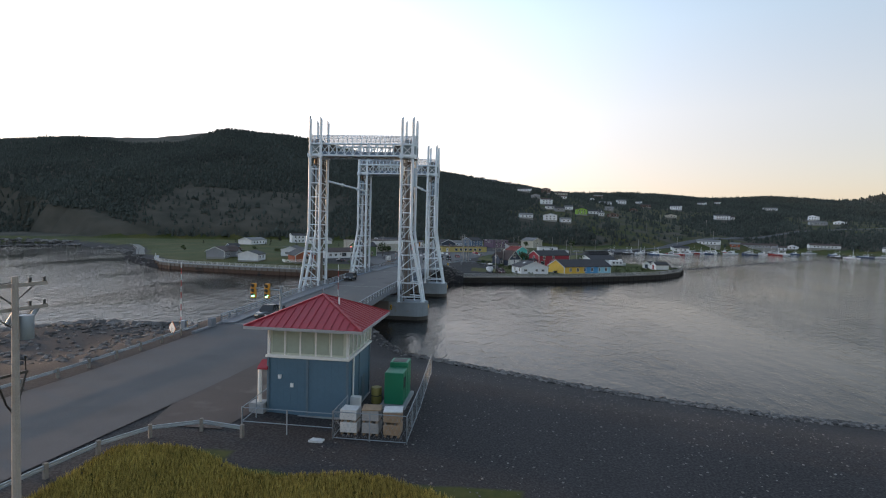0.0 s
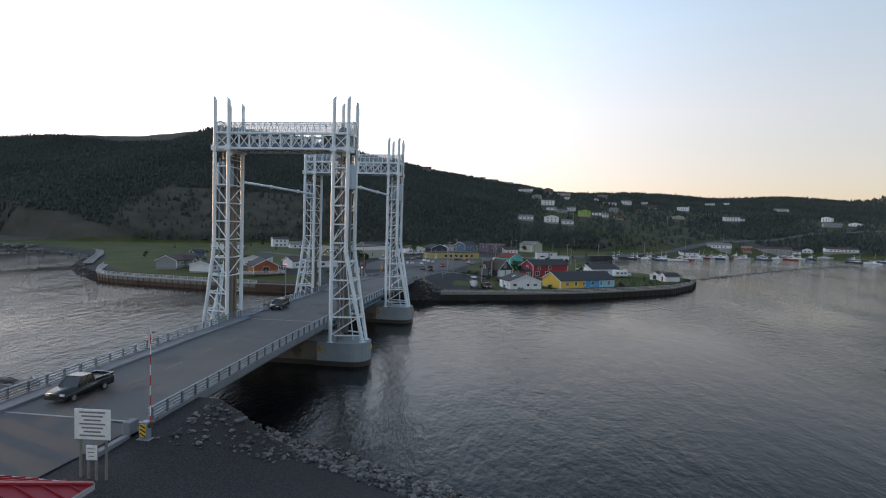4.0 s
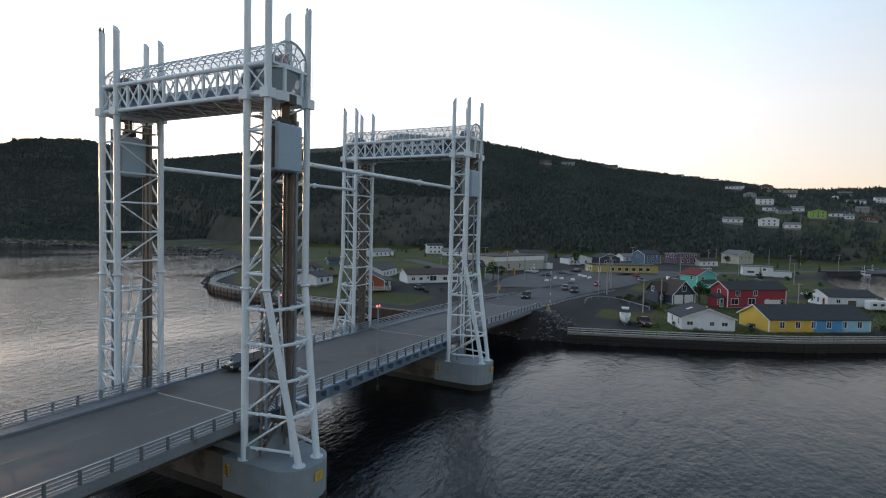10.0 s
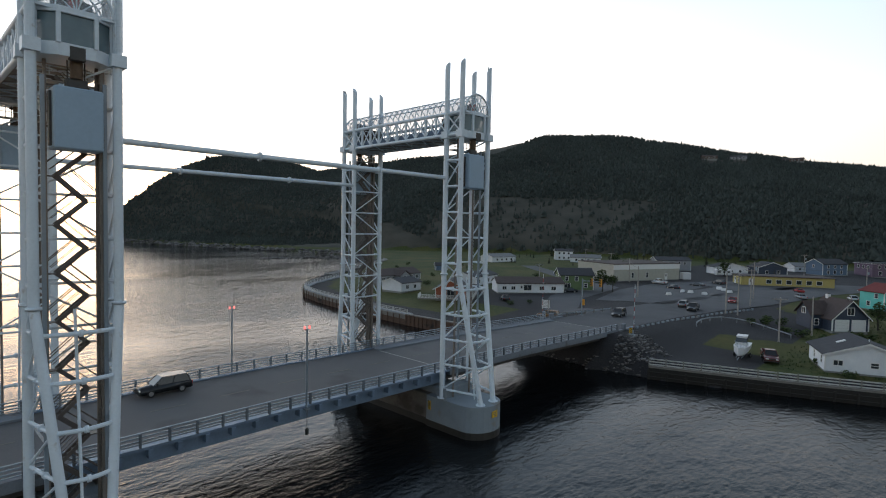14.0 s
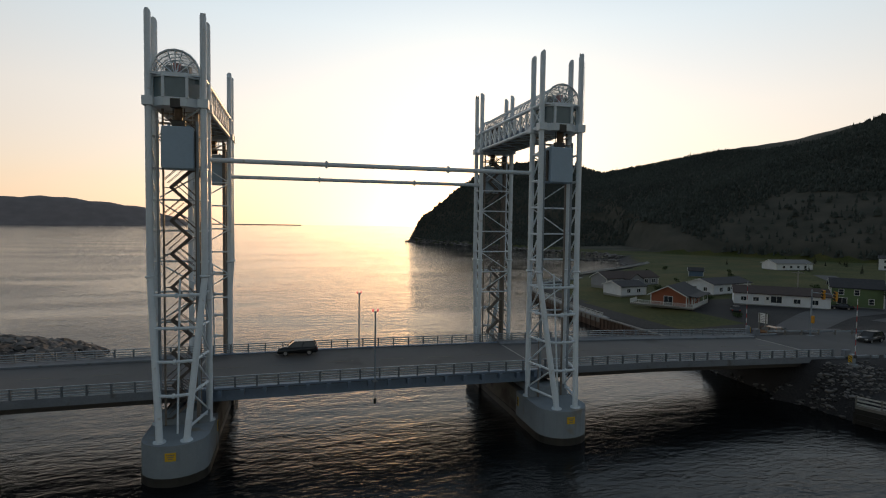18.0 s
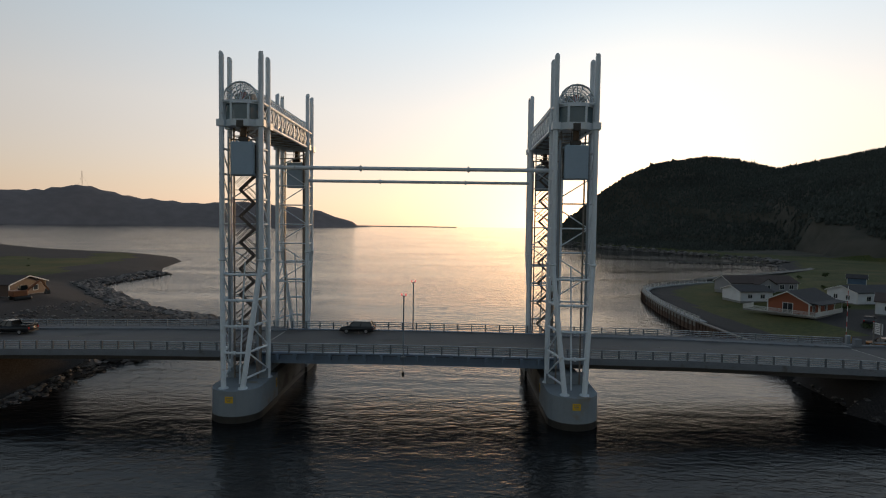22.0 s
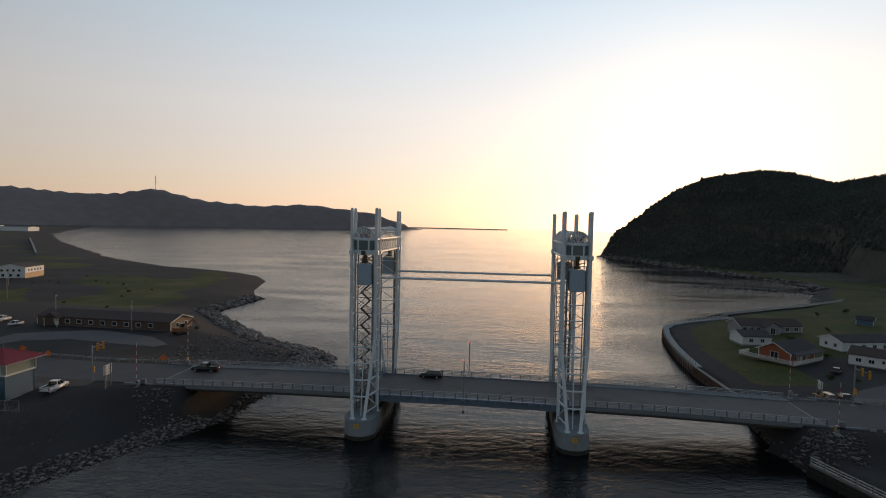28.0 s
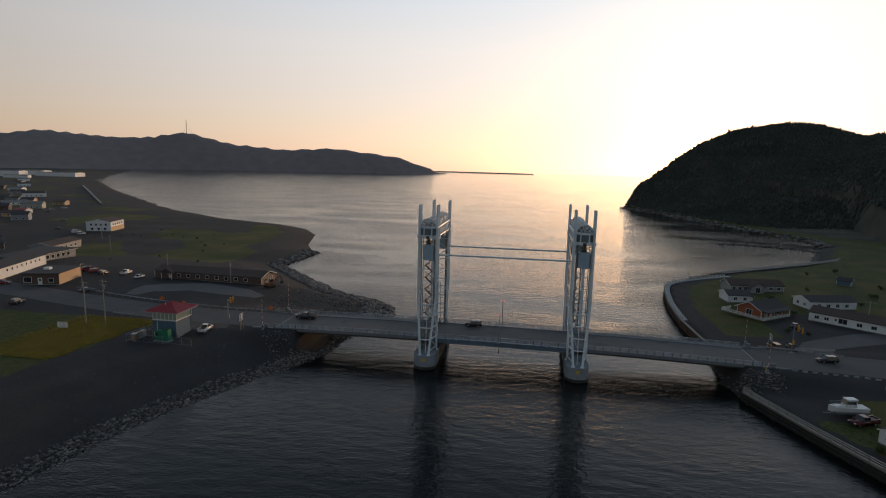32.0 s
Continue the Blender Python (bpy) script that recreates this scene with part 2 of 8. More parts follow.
GREEN_GLOW = glow("green_signal_light", (0.1, 1.0, 0.45), 4.0)
RED_GLOW = glow("red_beacon_light", (1.0, 0.22, 0.2), 0.4)


def ground_mat():
    """Gravel, grass, forest floor and the haze-paled far shore by the sheet's own zones, each with grain."""
    m = bpy.data.materials.new("ground_cover")
    m.use_nodes = True
    n, l = m.node_tree.nodes, m.node_tree.links
    b = n["Principled BSDF"]
    b.inputs["Roughness"].default_value = 0.95
    b.inputs["Specular IOR Level"].default_value = 0.2
    at = n.new("ShaderNodeAttribute")
    at.attribute_name = "zone"
    sep = n.new("ShaderNodeSeparateColor")
    l.new(at.outputs["Color"], sep.inputs[0])
    geo = n.new("ShaderNodeNewGeometry")

    def noisy(scale, detail=6):
        t = n.new("ShaderNodeTexNoise")
        t.inputs["Scale"].default_value, t.inputs["Detail"].default_value = scale, detail
        l.new(geo.outputs["Position"], t.inputs["Vector"])
        return t.outputs["Fac"]

    def two(c0, c1, fac, lo=0.35, hi=0.65):
        r = n.new("ShaderNodeValToRGB")
        r.color_ramp.elements[0].position, r.color_ramp.elements[1].position = lo, hi
        r.color_ramp.elements[0].color, r.color_ramp.elements[1].color = (*c0, 1), (*c1, 1)
        l.new(fac, r.inputs[0])
        return r.outputs[0]

    def blend(a, c, fac):
        x = n.new("ShaderNodeMix")
        x.data_type = "RGBA"
        l.new(fac, x.inputs["Factor"])
        l.new(a, x.inputs[6])
        l.new(c, x.inputs[7])
        return x.outputs[2]

    def edge(v, scale, amount):
        """The zone's weight, frayed by noise."""
        ad, mr = n.new("ShaderNodeMath"), n.new("ShaderNodeMapRange")
        ad.operation, ad.inputs[1].default_value = "MULTIPLY_ADD", amount
        l.new(noisy(scale), ad.inputs[0])
        l.new(v, ad.inputs[2])
        mr.inputs["From Min"].default_value, mr.inputs["From Max"].default_value = 0.42 + amount / 2, 0.58 + amount / 2
        l.new(ad.outputs[0], mr.inputs["Value"])
        return mr.outputs["Result"]

    gravel = blend(two((0.022, 0.021, 0.022), (0.062, 0.059, 0.060), noisy(7.0, 8), 0.4, 0.62), two((0.026, 0.025, 0.026), (0.056, 0.053, 0.054), noisy(0.12)), two((0.1,) * 3, (0.45,) * 3, noisy(0.05)))
    grass = blend(two((0.024, 0.042, 0.010), (0.088, 0.094, 0.024), noisy(1.2, 8)), two((0.020, 0.042, 0.010), (0.105, 0.088, 0.030), noisy(0.06)), two((0.2,) * 3, (0.75,) * 3, noisy(0.03)))
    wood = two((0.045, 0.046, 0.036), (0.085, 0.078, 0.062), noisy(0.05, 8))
    # far shore: pinkish grey, with distance haze mixed into the colour
    far_haze = two((0.18, 0.16, 0.16), (0.215, 0.19, 0.19), noisy(0.02, 8))
    c = blend(gravel, grass, edge(sep.outputs["Green"], 0.18, 0.5))
    c = blend(c, far_haze, edge(sep.outputs["Blue"], 0.3, 0.3))
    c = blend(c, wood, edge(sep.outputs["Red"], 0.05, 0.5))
    l.new(c, b.inputs["Base Color"])
    bp = n.new("ShaderNodeBump")
    bp.inputs["Strength"].default_value, bp.inputs["Distance"].default_value = 0.6, 0.035
    l.new(noisy(4.5, 8), bp.inputs["Height"])
    l.new(bp.outputs["Normal"], b.inputs["Normal"])
    return m


def water_mat():
    """Tidal water: long ripples across the current, boils and smoother slicks."""
    m = bpy.data.materials.new("tidal_water")
    m.use_nodes = True
    n, l = m.node_tree.nodes, m.node_tree.links
    b = n["Principled BSDF"]
    b.inputs["Base Color"].default_value = (0.006, 0.007, 0.008, 1)
    b.inputs["IOR"].default_value = 1.33
    b.inputs["Specular IOR Level"].default_value = 0.25
    geo = n.new("ShaderNodeNewGeometry")

    def wave(sx, sy, scale, detail, warp=0.0):
        mp, t = n.new("ShaderNodeMapping"), n.new("ShaderNodeTexNoise")
        mp.inputs["Scale"].default_value = (sx, sy, 1)
        mp.inputs["Rotation"].default_value = (0, 0, radians(12))
        l.new(geo.outputs["Position"], mp.inputs["Vector"])
        l.new(mp.outputs[0], t.inputs["Vector"])
        t.inputs["Scale"].default_value, t.inputs["Detail"].default_value = scale, detail
        t.inputs["Distortion"].default_value = warp
        return t.outputs["Fac"]

    ripple, chop, slick = wave(1.3, 0.6, 1.7, 5, 0.2), wave(1.0, 0.42, 0.5, 6, 0.2), wave(1.0, 0.35, 0.03, 7, 0.4)
    add, mr, mul = n.new("ShaderNodeMath"), n.new("ShaderNodeMapRange"), n.new("ShaderNodeMath")
    add.operation, add.inputs[1].default_value = "MULTIPLY_ADD", 0.45
    l.new(ripple, add.inputs[0])
    l.new(chop, add.inputs[2])
    mr.inputs["From Min"].default_value, mr.inputs["From Max"].default_value = 0.4, 0.6
    mr.inputs["To Min"].default_value, mr.inputs["To Max"].default_value = 0.38, 0.95
    l.new(slick, mr.inputs["Value"])
    mul.operation = "MULTIPLY"
    l.new(add.outputs[0], mul.inputs[0])
    l.new(mr.outputs["Result"], mul.inputs[1])
    bp = n.new("ShaderNodeBump")
    bp.inputs["Strength"].default_value, bp.inputs["Distance"].default_value = 0.55, 0.5
    l.new(mul.outputs[0], bp.inputs["Height"])
    l.new(bp.outputs["Normal"], b.inputs["Normal"])
    ro = n.new("ShaderNodeMapRange")
    ro.inputs["To Min"].default_value, ro.inputs["To Max"].default_value = 0.04, 0.09
    l.new(slick, ro.inputs["Value"])
    l.new(ro.outputs["Result"], b.inputs["Roughness"])
    return m


# ---- mesh helpers ----
def mesh_of(bm, material, smooth=False):
    me = bpy.data.meshes.new("m")
    bm.normal_update()
    bm.to_mesh(me)
    bm.free()
    me.materials.append(material)
    if smooth:
        for p in me.polygons:
            p.use_smooth = True
    return me


def part(name, bm, material, parent, label="", at=None):
    """One mesh under a thing or a part, in the parent's own axes."""
    ob = new(name, bm if isinstance(bm, bpy.types.Mesh) else mesh_of(bm, material))
    ob.parent = parent
    if at is not None:
        ob.matrix_basis = at
    if label:
        ob["label"] = label
    return ob


def thing(name, at, label, category, group="", kind=""):
    ob = new(name)
    ob.matrix_basis = at if isinstance(at, Matrix) else pose(*at)
    return tagged(ob, label, category, group, kind)


def solid(name, bm, material, label, category, group="", kind="", smooth=False):
    """A thing of one mesh."""
    return tagged(new(name, mesh_of(bm, material, smooth)), label, category, group, kind)


def box(bm, x0, y0, z0, x1, y1, z1, bevel=0.0, m=None):
    g = bmesh.ops.create_cube(bm, size=1.0, matrix=Matrix.Translation(((x0 + x1) / 2, (y0 + y1) / 2, (z0 + z1) / 2)) @ Matrix.Diagonal((abs(x1 - x0), abs(y1 - y0), abs(z1 - z0), 1)))
    vs = g["verts"]
    if bevel:
        es = list({e for v in vs for e in v.link_edges})
        r = bmesh.ops.bevel(bm, geom=es, offset=bevel, segments=1, affect="EDGES")
        vs = list({v for v in r["verts"]} | {v for v in vs if v.is_valid})
    if m is not None:
        bmesh.ops.transform(bm, matrix=m, verts=[v for v in vs if v.is_valid])
    return bm


def prism(bm, outline, z0, z1):
    """An upright prism on a closed outline."""
    lo = [bm.verts.new((x, y, z0)) for x, y in outline]
    hi = [bm.verts.new((x, y, z1)) for x, y in outline]
    k = len(lo)
    bm.faces.new(hi)
    bm.faces.new(lo[::-1])
    for i in range(k):
        bm.faces.new((lo[i], lo[(i + 1) % k], hi[(i + 1) % k], hi[i]))
    bmesh.ops.recalc_face_normals(bm, faces=bm.faces[:])
    return bm


def extrude_x(bm, outline, x0, x1):
    """A prism along x on an outline of (y, z)."""
    a = [bm.verts.new((x0, y, z)) for y, z in outline]
    b = [bm.verts.new((x1, y, z)) for y, z in outline]
    k = len(a)
    bm.faces.new(a)
    bm.faces.new(b[::-1])
    for i in range(k):
        bm.faces.new((a[i], b[i], b[(i + 1) % k], a[(i + 1) % k]))
    bmesh.ops.recalc_face_normals(bm, faces=bm.faces[:])
    return bm


def rod_between(bm, p, q, r, seg=10, r2=None):
    p, q = Vector(p), Vector(q)
    turn = (q - p).to_track_quat("Z", "Y").to_matrix().to_4x4()
    bmesh.ops.create_cone(bm, cap_ends=True, segments=seg, radius1=r, radius2=r if r2 is None else r2, depth=(q - p).length, matrix=Matrix.Translation((p + q) / 2) @ turn)
    return bm


UNITS = {}


def tube(bm, pts, r, seg=8):
    """One connected bent tube through the points."""
    pts = [Vector(p) for p in pts]
    rings_ = []
    for i, p in enumerate(pts):
        d = (pts[min(i + 1, len(pts) - 1)] - pts[max(i - 1, 0)]).to_track_quat("Z", "Y").to_matrix()
        rings_.append([bm.verts.new(p + d @ Vector((r * math.cos(6.2832 * k / seg), r * math.sin(6.2832 * k / seg), 0))) for k in range(seg)])
    for a, b in zip(rings_[:-1], rings_[1:]):
        for k in range(seg):
            bm.faces.new((a[k], a[(k + 1) % seg], b[(k + 1) % seg], b[k]))
    bm.faces.new(rings_[0][::-1])
    bm.faces.new(rings_[-1])
    bmesh.ops.recalc_face_normals(bm, faces=bm.faces[:])
    return bm


def unit(kind, material):
    key = (kind, material.name)
    if key not in UNITS:
        bm = bmesh.new()
        if kind == "rod":
            bmesh.ops.create_cone(bm, cap_ends=True, segments=10, radius1=1, radius2=1, depth=1, matrix=Matrix.Translation((0, 0, 0.5)))
        else:
            bmesh.ops.create_cube(bm, size=1.0)
        me = mesh_of(bm, material)
        if kind == "rod":
            for p in me.polygons:
                p.use_smooth = len(p.vertices) == 4
        UNITS[key] = me
    return UNITS[key]


def stick(name, parent, p, q, r, material, label=""):
    p, q = Vector(p), Vector(q)
    turn = (q - p).to_track_quat("Z", "Y").to_matrix().to_4x4()
    return part(name, unit("rod", material), None, parent, label, Matrix.Translation(p) @ turn @ Matrix.Diagonal((r, r, (q - p).length, 1)))


def block(name, parent, c, size, material, label="", rz=0.0, rx=0.0, ry=0.0):
    return part(name, unit("box", material), None, parent, label, pose(*c, rx, ry, rz) @ Matrix.Diagonal((*size, 1)))


def beam(name, parent, p, q, w, h, material, label=""):
    """A rectangular bar from p to q."""
    p, q = Vector(p), Vector(q)
    turn = (q - p).to_track_quat("Y", "Z").to_matrix().to_4x4()
    return part(name, unit("box", material), None, parent, label, Matrix.Translation((p + q) / 2) @ turn @ Matrix.Diagonal((w, (q - p).length, h, 1)))


# ---- the land: outlines of the shores, ridges and zones ----
SOUTH = [(900, -120), (150, 30), (70, 52.5), (48, 57), (34, 59.4), (20, 63.6), (9, 68.8), (0, 73), (-8, 77), (-17, 81), (-34, 82), (-50, 88), (-65, 86), (-73, 78), (-81, 62), (-101, 41), (-127, 16),
         (-145, 17), (-168, 17.5), (-173, 12), (-195, 0), (-240, -14), (-270, -34), (-290, -62), (-313, -125), (-381, -227), (-520, -378), (-663, -532), (-936, -798), (-1316, -1087), (-1900, -1500), (-1900, -4900), (900, -4900)]
NORTH = [(-638, 254), (-560, 274), (-493, 291), (-405, 316), (-330, 338), (-290, 332), (-268, 318), (-246, 306), (-219, 293), (-193, 265), (-178, 245), (-165, 226), (-156, 218), (-143, 204), (-134, 198.5), (-122, 190.5), (-90, 184), (-66, 182.4), (-45, 183), (-33, 184.2), (-31, 180), (-17, 179), (-9, 180.3), (7.6, 186.3), (21, 191.8), (32, 197), (51.7, 210.4), (66.6, 222.3), (79.1, 240.5), (86, 258), (85, 272), (70, 290), (62, 320), (60, 370), (70, 425), (100, 455), (150, 480), (225, 555), (300, 605), (350, 545), (450, 515), (700, 530), (1500, 480), (1500, 4900), (-3000, 4900), (-1600, 950), (-1105, 624), (-885, 405), (-752, 288)]
RIDGE = [(-629, 259, 13), (-640, 279, 36), (-650, 302, 51), (-658, 321, 66), (-665, 336, 78), (-675, 371, 98), (-686, 407, 109), (-707, 461, 115), (-730, 516, 118), (-671, 553, 99), (-590, 611, 115), (-474, 685, 133), (-377, 719, 147), (-309, 757, 142), (-233, 811, 128), (-136, 879, 114), (-35, 943, 105), (-2, 975, 97), (97, 1022, 87), (351, 1253, 102), (492, 1313, 99), (607, 1319, 108), (754, 1300, 97), (843, 1303, 115), (1100, 1303, 124)]
BASE = [(-638, 254), (-560, 276), (-493, 295), (-405, 322), (-320, 356), (-262, 400), (-170, 440), (-80, 452), (0, 482), (60, 505), (130, 505), (215, 560), (300, 622), (370, 570), (450, 540), (700, 570), (1500, 540)]
FAR_SHORE = [(-1700, -4900), (-1700, -2000), (-2150, -1800), (-2450, -1500), (-2700, -1000), (-2880, -620), (-3080, -440), (-3350, -400), (-4900, -900), (-4900, -4900)]
FAR_RIDGE = [(-1873, -2503, 147), (-2091, -2324, 154), (-2200, -2222, 181), (-2404, -2002, 165), (-2512, -1868, 170), (-2614, -1728, 199), (-2748, -1513, 145), (-2863, -1294, 122), (-2976, -1029, 138), (-3087, -678, 101), (-3121, -526, 55), (-3136, -447, 26)]


def seg_dist(X, Y, a, b):
    ax, ay, bx, by = a[0], a[1], b[0], b[1]
    dx, dy = bx - ax, by - ay
    t = np.clip(((X - ax) * dx + (Y - ay) * dy) / (dx * dx + dy * dy), 0, 1)
    return np.hypot(X - ax - t * dx, Y - ay - t * dy), t


def inside(X, Y, poly):
    hit = np.zeros(X.shape, bool)
    for i in range(len(poly)):
        (x0, y0), (x1, y1) = poly[i], poly[(i + 1) % len(poly)]
        if y0 != y1:
            hit ^= ((y0 > Y) != (y1 > Y)) & (X < (x1 - x0) * (Y - y0) / (y1 - y0) + x0)
    return hit


def signed(X, Y, poly):
    d = np.full(X.shape, 1e9)
    for i in range(len(poly)):
        d = np.minimum(d, seg_dist(X, Y, poly[i], poly[(i + 1) % len(poly)])[0])
    return np.where(inside(X, Y, poly), d, -d)


def smooth(v, a, b):
    t = np.clip((v - a) / (b - a), 0, 1)
    return t * t * (3 - 2 * t)


def waves(X, Y, s, seed):
    """Cheap smooth noise for the relief."""
    r = np.random.RandomState(seed)
    out = np.zeros(X.shape)
    for k in range(7):
        a, f, p = r.uniform(0, 6.28), s * r.uniform(0.6, 1.8), r.uniform(0, 6.28)
        out += np.sin((X * math.cos(a) + Y * math.sin(a)) * f + p) / 7
    return out


ROAD_PROFILE = ([-200, 20, 45, 66, 90, 126, 160, 188, 215, 260, 420], [4.5, 4.6, 4.9, 5.6, 6.0, 6.15, 5.85, 5.05, 4.5, 4.2, 5.0])


def road_z(y):
    return np.interp(y, *ROAD_PROFILE)


def along(poly, X, Y):
    """Distance to a polyline and the height carried along it."""
    d, z = np.full(X.shape, 1e9), np.zeros(X.shape)
    for a, b in zip(poly[:-1], poly[1:]):
        e, t = seg_dist(X, Y, a, b)
        near = e < d
        d = np.where(near, e, d)
        if len(a) > 2:
            z = np.where(near, a[2] + t * (b[2] - a[2]), z)
    return d, z


HILL = BASE + [(1500, 4900), (-3000, 4900), (-1600, 950), (-1092, 624), (-885, 405), (-752, 288)]


def height(X, Y):
    """Ground height over the water's level."""
    s, n, f = signed(X, Y, SOUTH), signed(X, Y, NORTH), signed(X, Y, FAR_SHORE)
    low = 1.9 * smooth(-X, 36, 48) * smooth(Y, 40, 58)
    zs = np.where(s > 0, np.minimum(s * 0.22, 4.55 - low), np.maximum(s * 0.22, -3))
    spit = smooth(-X, 90, 130) * smooth(s, 0, 40)
    zs = zs - np.where(s > 0, 1.9 * smooth(-X, 80, 130), 0) * smooth(s, 3, 25) + spit * 0.6 * waves(X, Y, 0.12, 3)
    wall = (X > -190) & (X < 90)
    zn = np.where(n > 0, np.where(wall, np.minimum(1.6 + n * 0.5, 2.1) + 1.6 * smooth(n, 6, 45) * smooth(-X, -10, 12), np.minimum(n * 0.25, 3.0)), np.where(wall, np.maximum(-1.0 + n * 2, -3), np.maximum(n * 0.2, -3)))
    h = np.where(s > n, zs, zn)
    # the hills behind the village
    db = signed(X, Y, HILL)
    dr, rz = along(RIDGE, X, Y)
    g = np.clip(db, 0, None)
    front = g / (g + dr + 1e-6)
    hill = 4 + (rz - 6.2 + 4 * smooth(-X, 480, 560)) * np.power(front, 0.88) * (1 + 0.05 * waves(X, Y, 0.02, 5)) + 2.0 * waves(X, Y, 0.06, 6) * smooth(front, 0.1, 0.5)
    h = np.where(db > 0, np.maximum(h, hill * smooth(g, -2, 14) + h * (1 - smooth(g, -2, 14))), h)
    # far shore of the bay
    dfr, fz = along(FAR_RIDGE, X, Y)
    ff = np.clip(f, 0, None)
    h = np.where(f > 0, np.maximum(h, np.minimum(fz * np.power(ff / (ff + dfr + 1e-6), 0.8) * (1 + 0.05 * waves(X, Y, 0.01, 8)), fz) + 1), h)
    return h


def axis_steps(knots):
    out = []
    for (a, b, st) in knots:
        k = max(1, round((b - a) / st))
        out += [a + (b - a) * i / k for i in range(k)]
    return np.array(out + [knots[-1][1]])


GX = axis_steps([(-4950, -3500, 150), (-3500, -2000, 45), (-2000, -900, 100), (-900, -300, 11), (-300, -130, 4.5), (-130, 90, 2.2), (90, 420, 9), (420, 1500, 60), (1500, 4950, 600)])
GY = axis_steps([(-4950, -2600, 400), (-2600, -200, 45), (-200, -20, 7), (-20, 110, 2.2), (110, 168, 6), (168, 270, 2.2), (270, 500, 5), (500, 980, 12), (980, 1500, 40), (1500, 4950, 500)])
XX, YY = np.meshgrid(GX, GY)
ZZ = height(XX, YY)
# the road's bed rises with the approaches
dxr = np.abs(XX + 25)
for lo, hi in ((-4950, 74.5), (181.5, 4950)):
    m_ = (YY > lo) & (YY < hi) & (YY > 5) & (YY < 300)
    w_ = smooth(dxr, 17, 9) * m_
    ZZ = np.where(m_, ZZ * (1 - w_) + (road_z(YY) - 0.07) * w_, ZZ)


def ground_at(x, y):
    i, j = np.searchsorted(GX, x) - 1, np.searchsorted(GY, y) - 1
    u, v = (x - GX[i]) / (GX[i + 1] - GX[i]), (y - GY[j]) / (GY[j + 1] - GY[j])
    return float((ZZ[j, i] * (1 - u) + ZZ[j, i + 1] * u) * (1 - v) + (ZZ[j + 1, i] * (1 - u) + ZZ[j + 1, i + 1] * u) * v)


nx, ny = len(GX), len(GY)
verts = np.column_stack([XX.ravel(), YY.ravel(), ZZ.ravel()])
idx = np.arange(nx * ny).reshape(ny, nx)
faces = np.column_stack([idx[:-1, :-1].ravel(), idx[:-1, 1:].ravel(), idx[1:, 1:].ravel(), idx[1:, :-1].ravel()])
gm = bpy.data.meshes.new("ground")
gm.from_pydata(verts.tolist(), [], faces.tolist())
zone = gm.color_attributes.new("zone", "FLOAT_COLOR", "POINT")
sd, nd = signed(XX, YY, SOUTH), signed(XX, YY, NORTH)
hd = signed(XX, YY, HILL)
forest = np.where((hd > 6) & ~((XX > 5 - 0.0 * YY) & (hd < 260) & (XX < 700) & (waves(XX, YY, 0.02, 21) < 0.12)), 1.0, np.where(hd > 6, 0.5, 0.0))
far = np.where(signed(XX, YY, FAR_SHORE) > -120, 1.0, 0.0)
gn = waves(XX, YY, 0.07, 11)
grass = np.zeros(XX.shape)
grass = np.maximum(grass, ((XX > -20) & (YY < 31.5 - 0.12 * (XX + 20)) & (sd > 16)).astype(float))
grass = np.maximum(grass, ((((XX + 165) / 95) ** 2 + ((YY + 48) / 52) ** 2 < 1 + 0.5 * gn) & (sd > 22) & (gn > -0.14)).astype(float))
grass = np.maximum(grass, ((YY < -30) & (sd > 40) & (XX < -190)).astype(float) * (gn > 0.16))
grass = np.maximum(grass, ((nd > 9) & (XX < -78) & (YY > 190)).astype(float))
grass = np.maximum(grass, ((nd > 8) & (nd < 24) & (XX < -52) & (XX > -130)).astype(float) * (gn > -0.25))
grass = np.maximum(grass, ((nd > 4) & (XX > 4) & (XX < 90)).astype(float) * (gn > -0.3))
grass = np.maximum(grass, ((hd > -30) & (YY > 260)).astype(float))
grass = np.maximum(grass, ((XX > -8) & (XX < 30) & (YY > 200) & (YY < 330)).astype(float) * (gn > -0.05))
# blue zone: the far shore, which takes the haze-pale colour
far_haze = far
zone.data.foreach_set("color", np.column_stack([forest.ravel(), grass.ravel(), far_haze.ravel(), np.ones(nx * ny)]).ravel())
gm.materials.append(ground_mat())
for p in gm.polygons:
    p.use_smooth = True
ground = tagged(new("ground", gm), "dark gravel shores, patchy grass and forested hills round a channel", "ground", kind="structure")

wb = bmesh.new()
bmesh.ops.create_grid(wb, x_segments=4, y_segments=4, size=4950)
water = solid("water", wb, water_mat(), "dark rippled tidal water reflecting the evening sky", "water", kind="structure")

# ---- the lift bridge ----
BX, TY1, TY2 = -24.86, 108.2, 145.0
LEVELS = [4.5 + 2.8 * k for k in range(10)]
COL_R = 0.29


def pier_outline(w, e, nose):
    """A long pier with rounded noses."""
    pts = []
    for sgn in (1, -1):
        for k in range(-6, 7):
            a = radians(k * 15)
            pts.append((sgn * (e - nose + nose * math.cos(a)), sgn * w * math.sin(a)))
    return pts


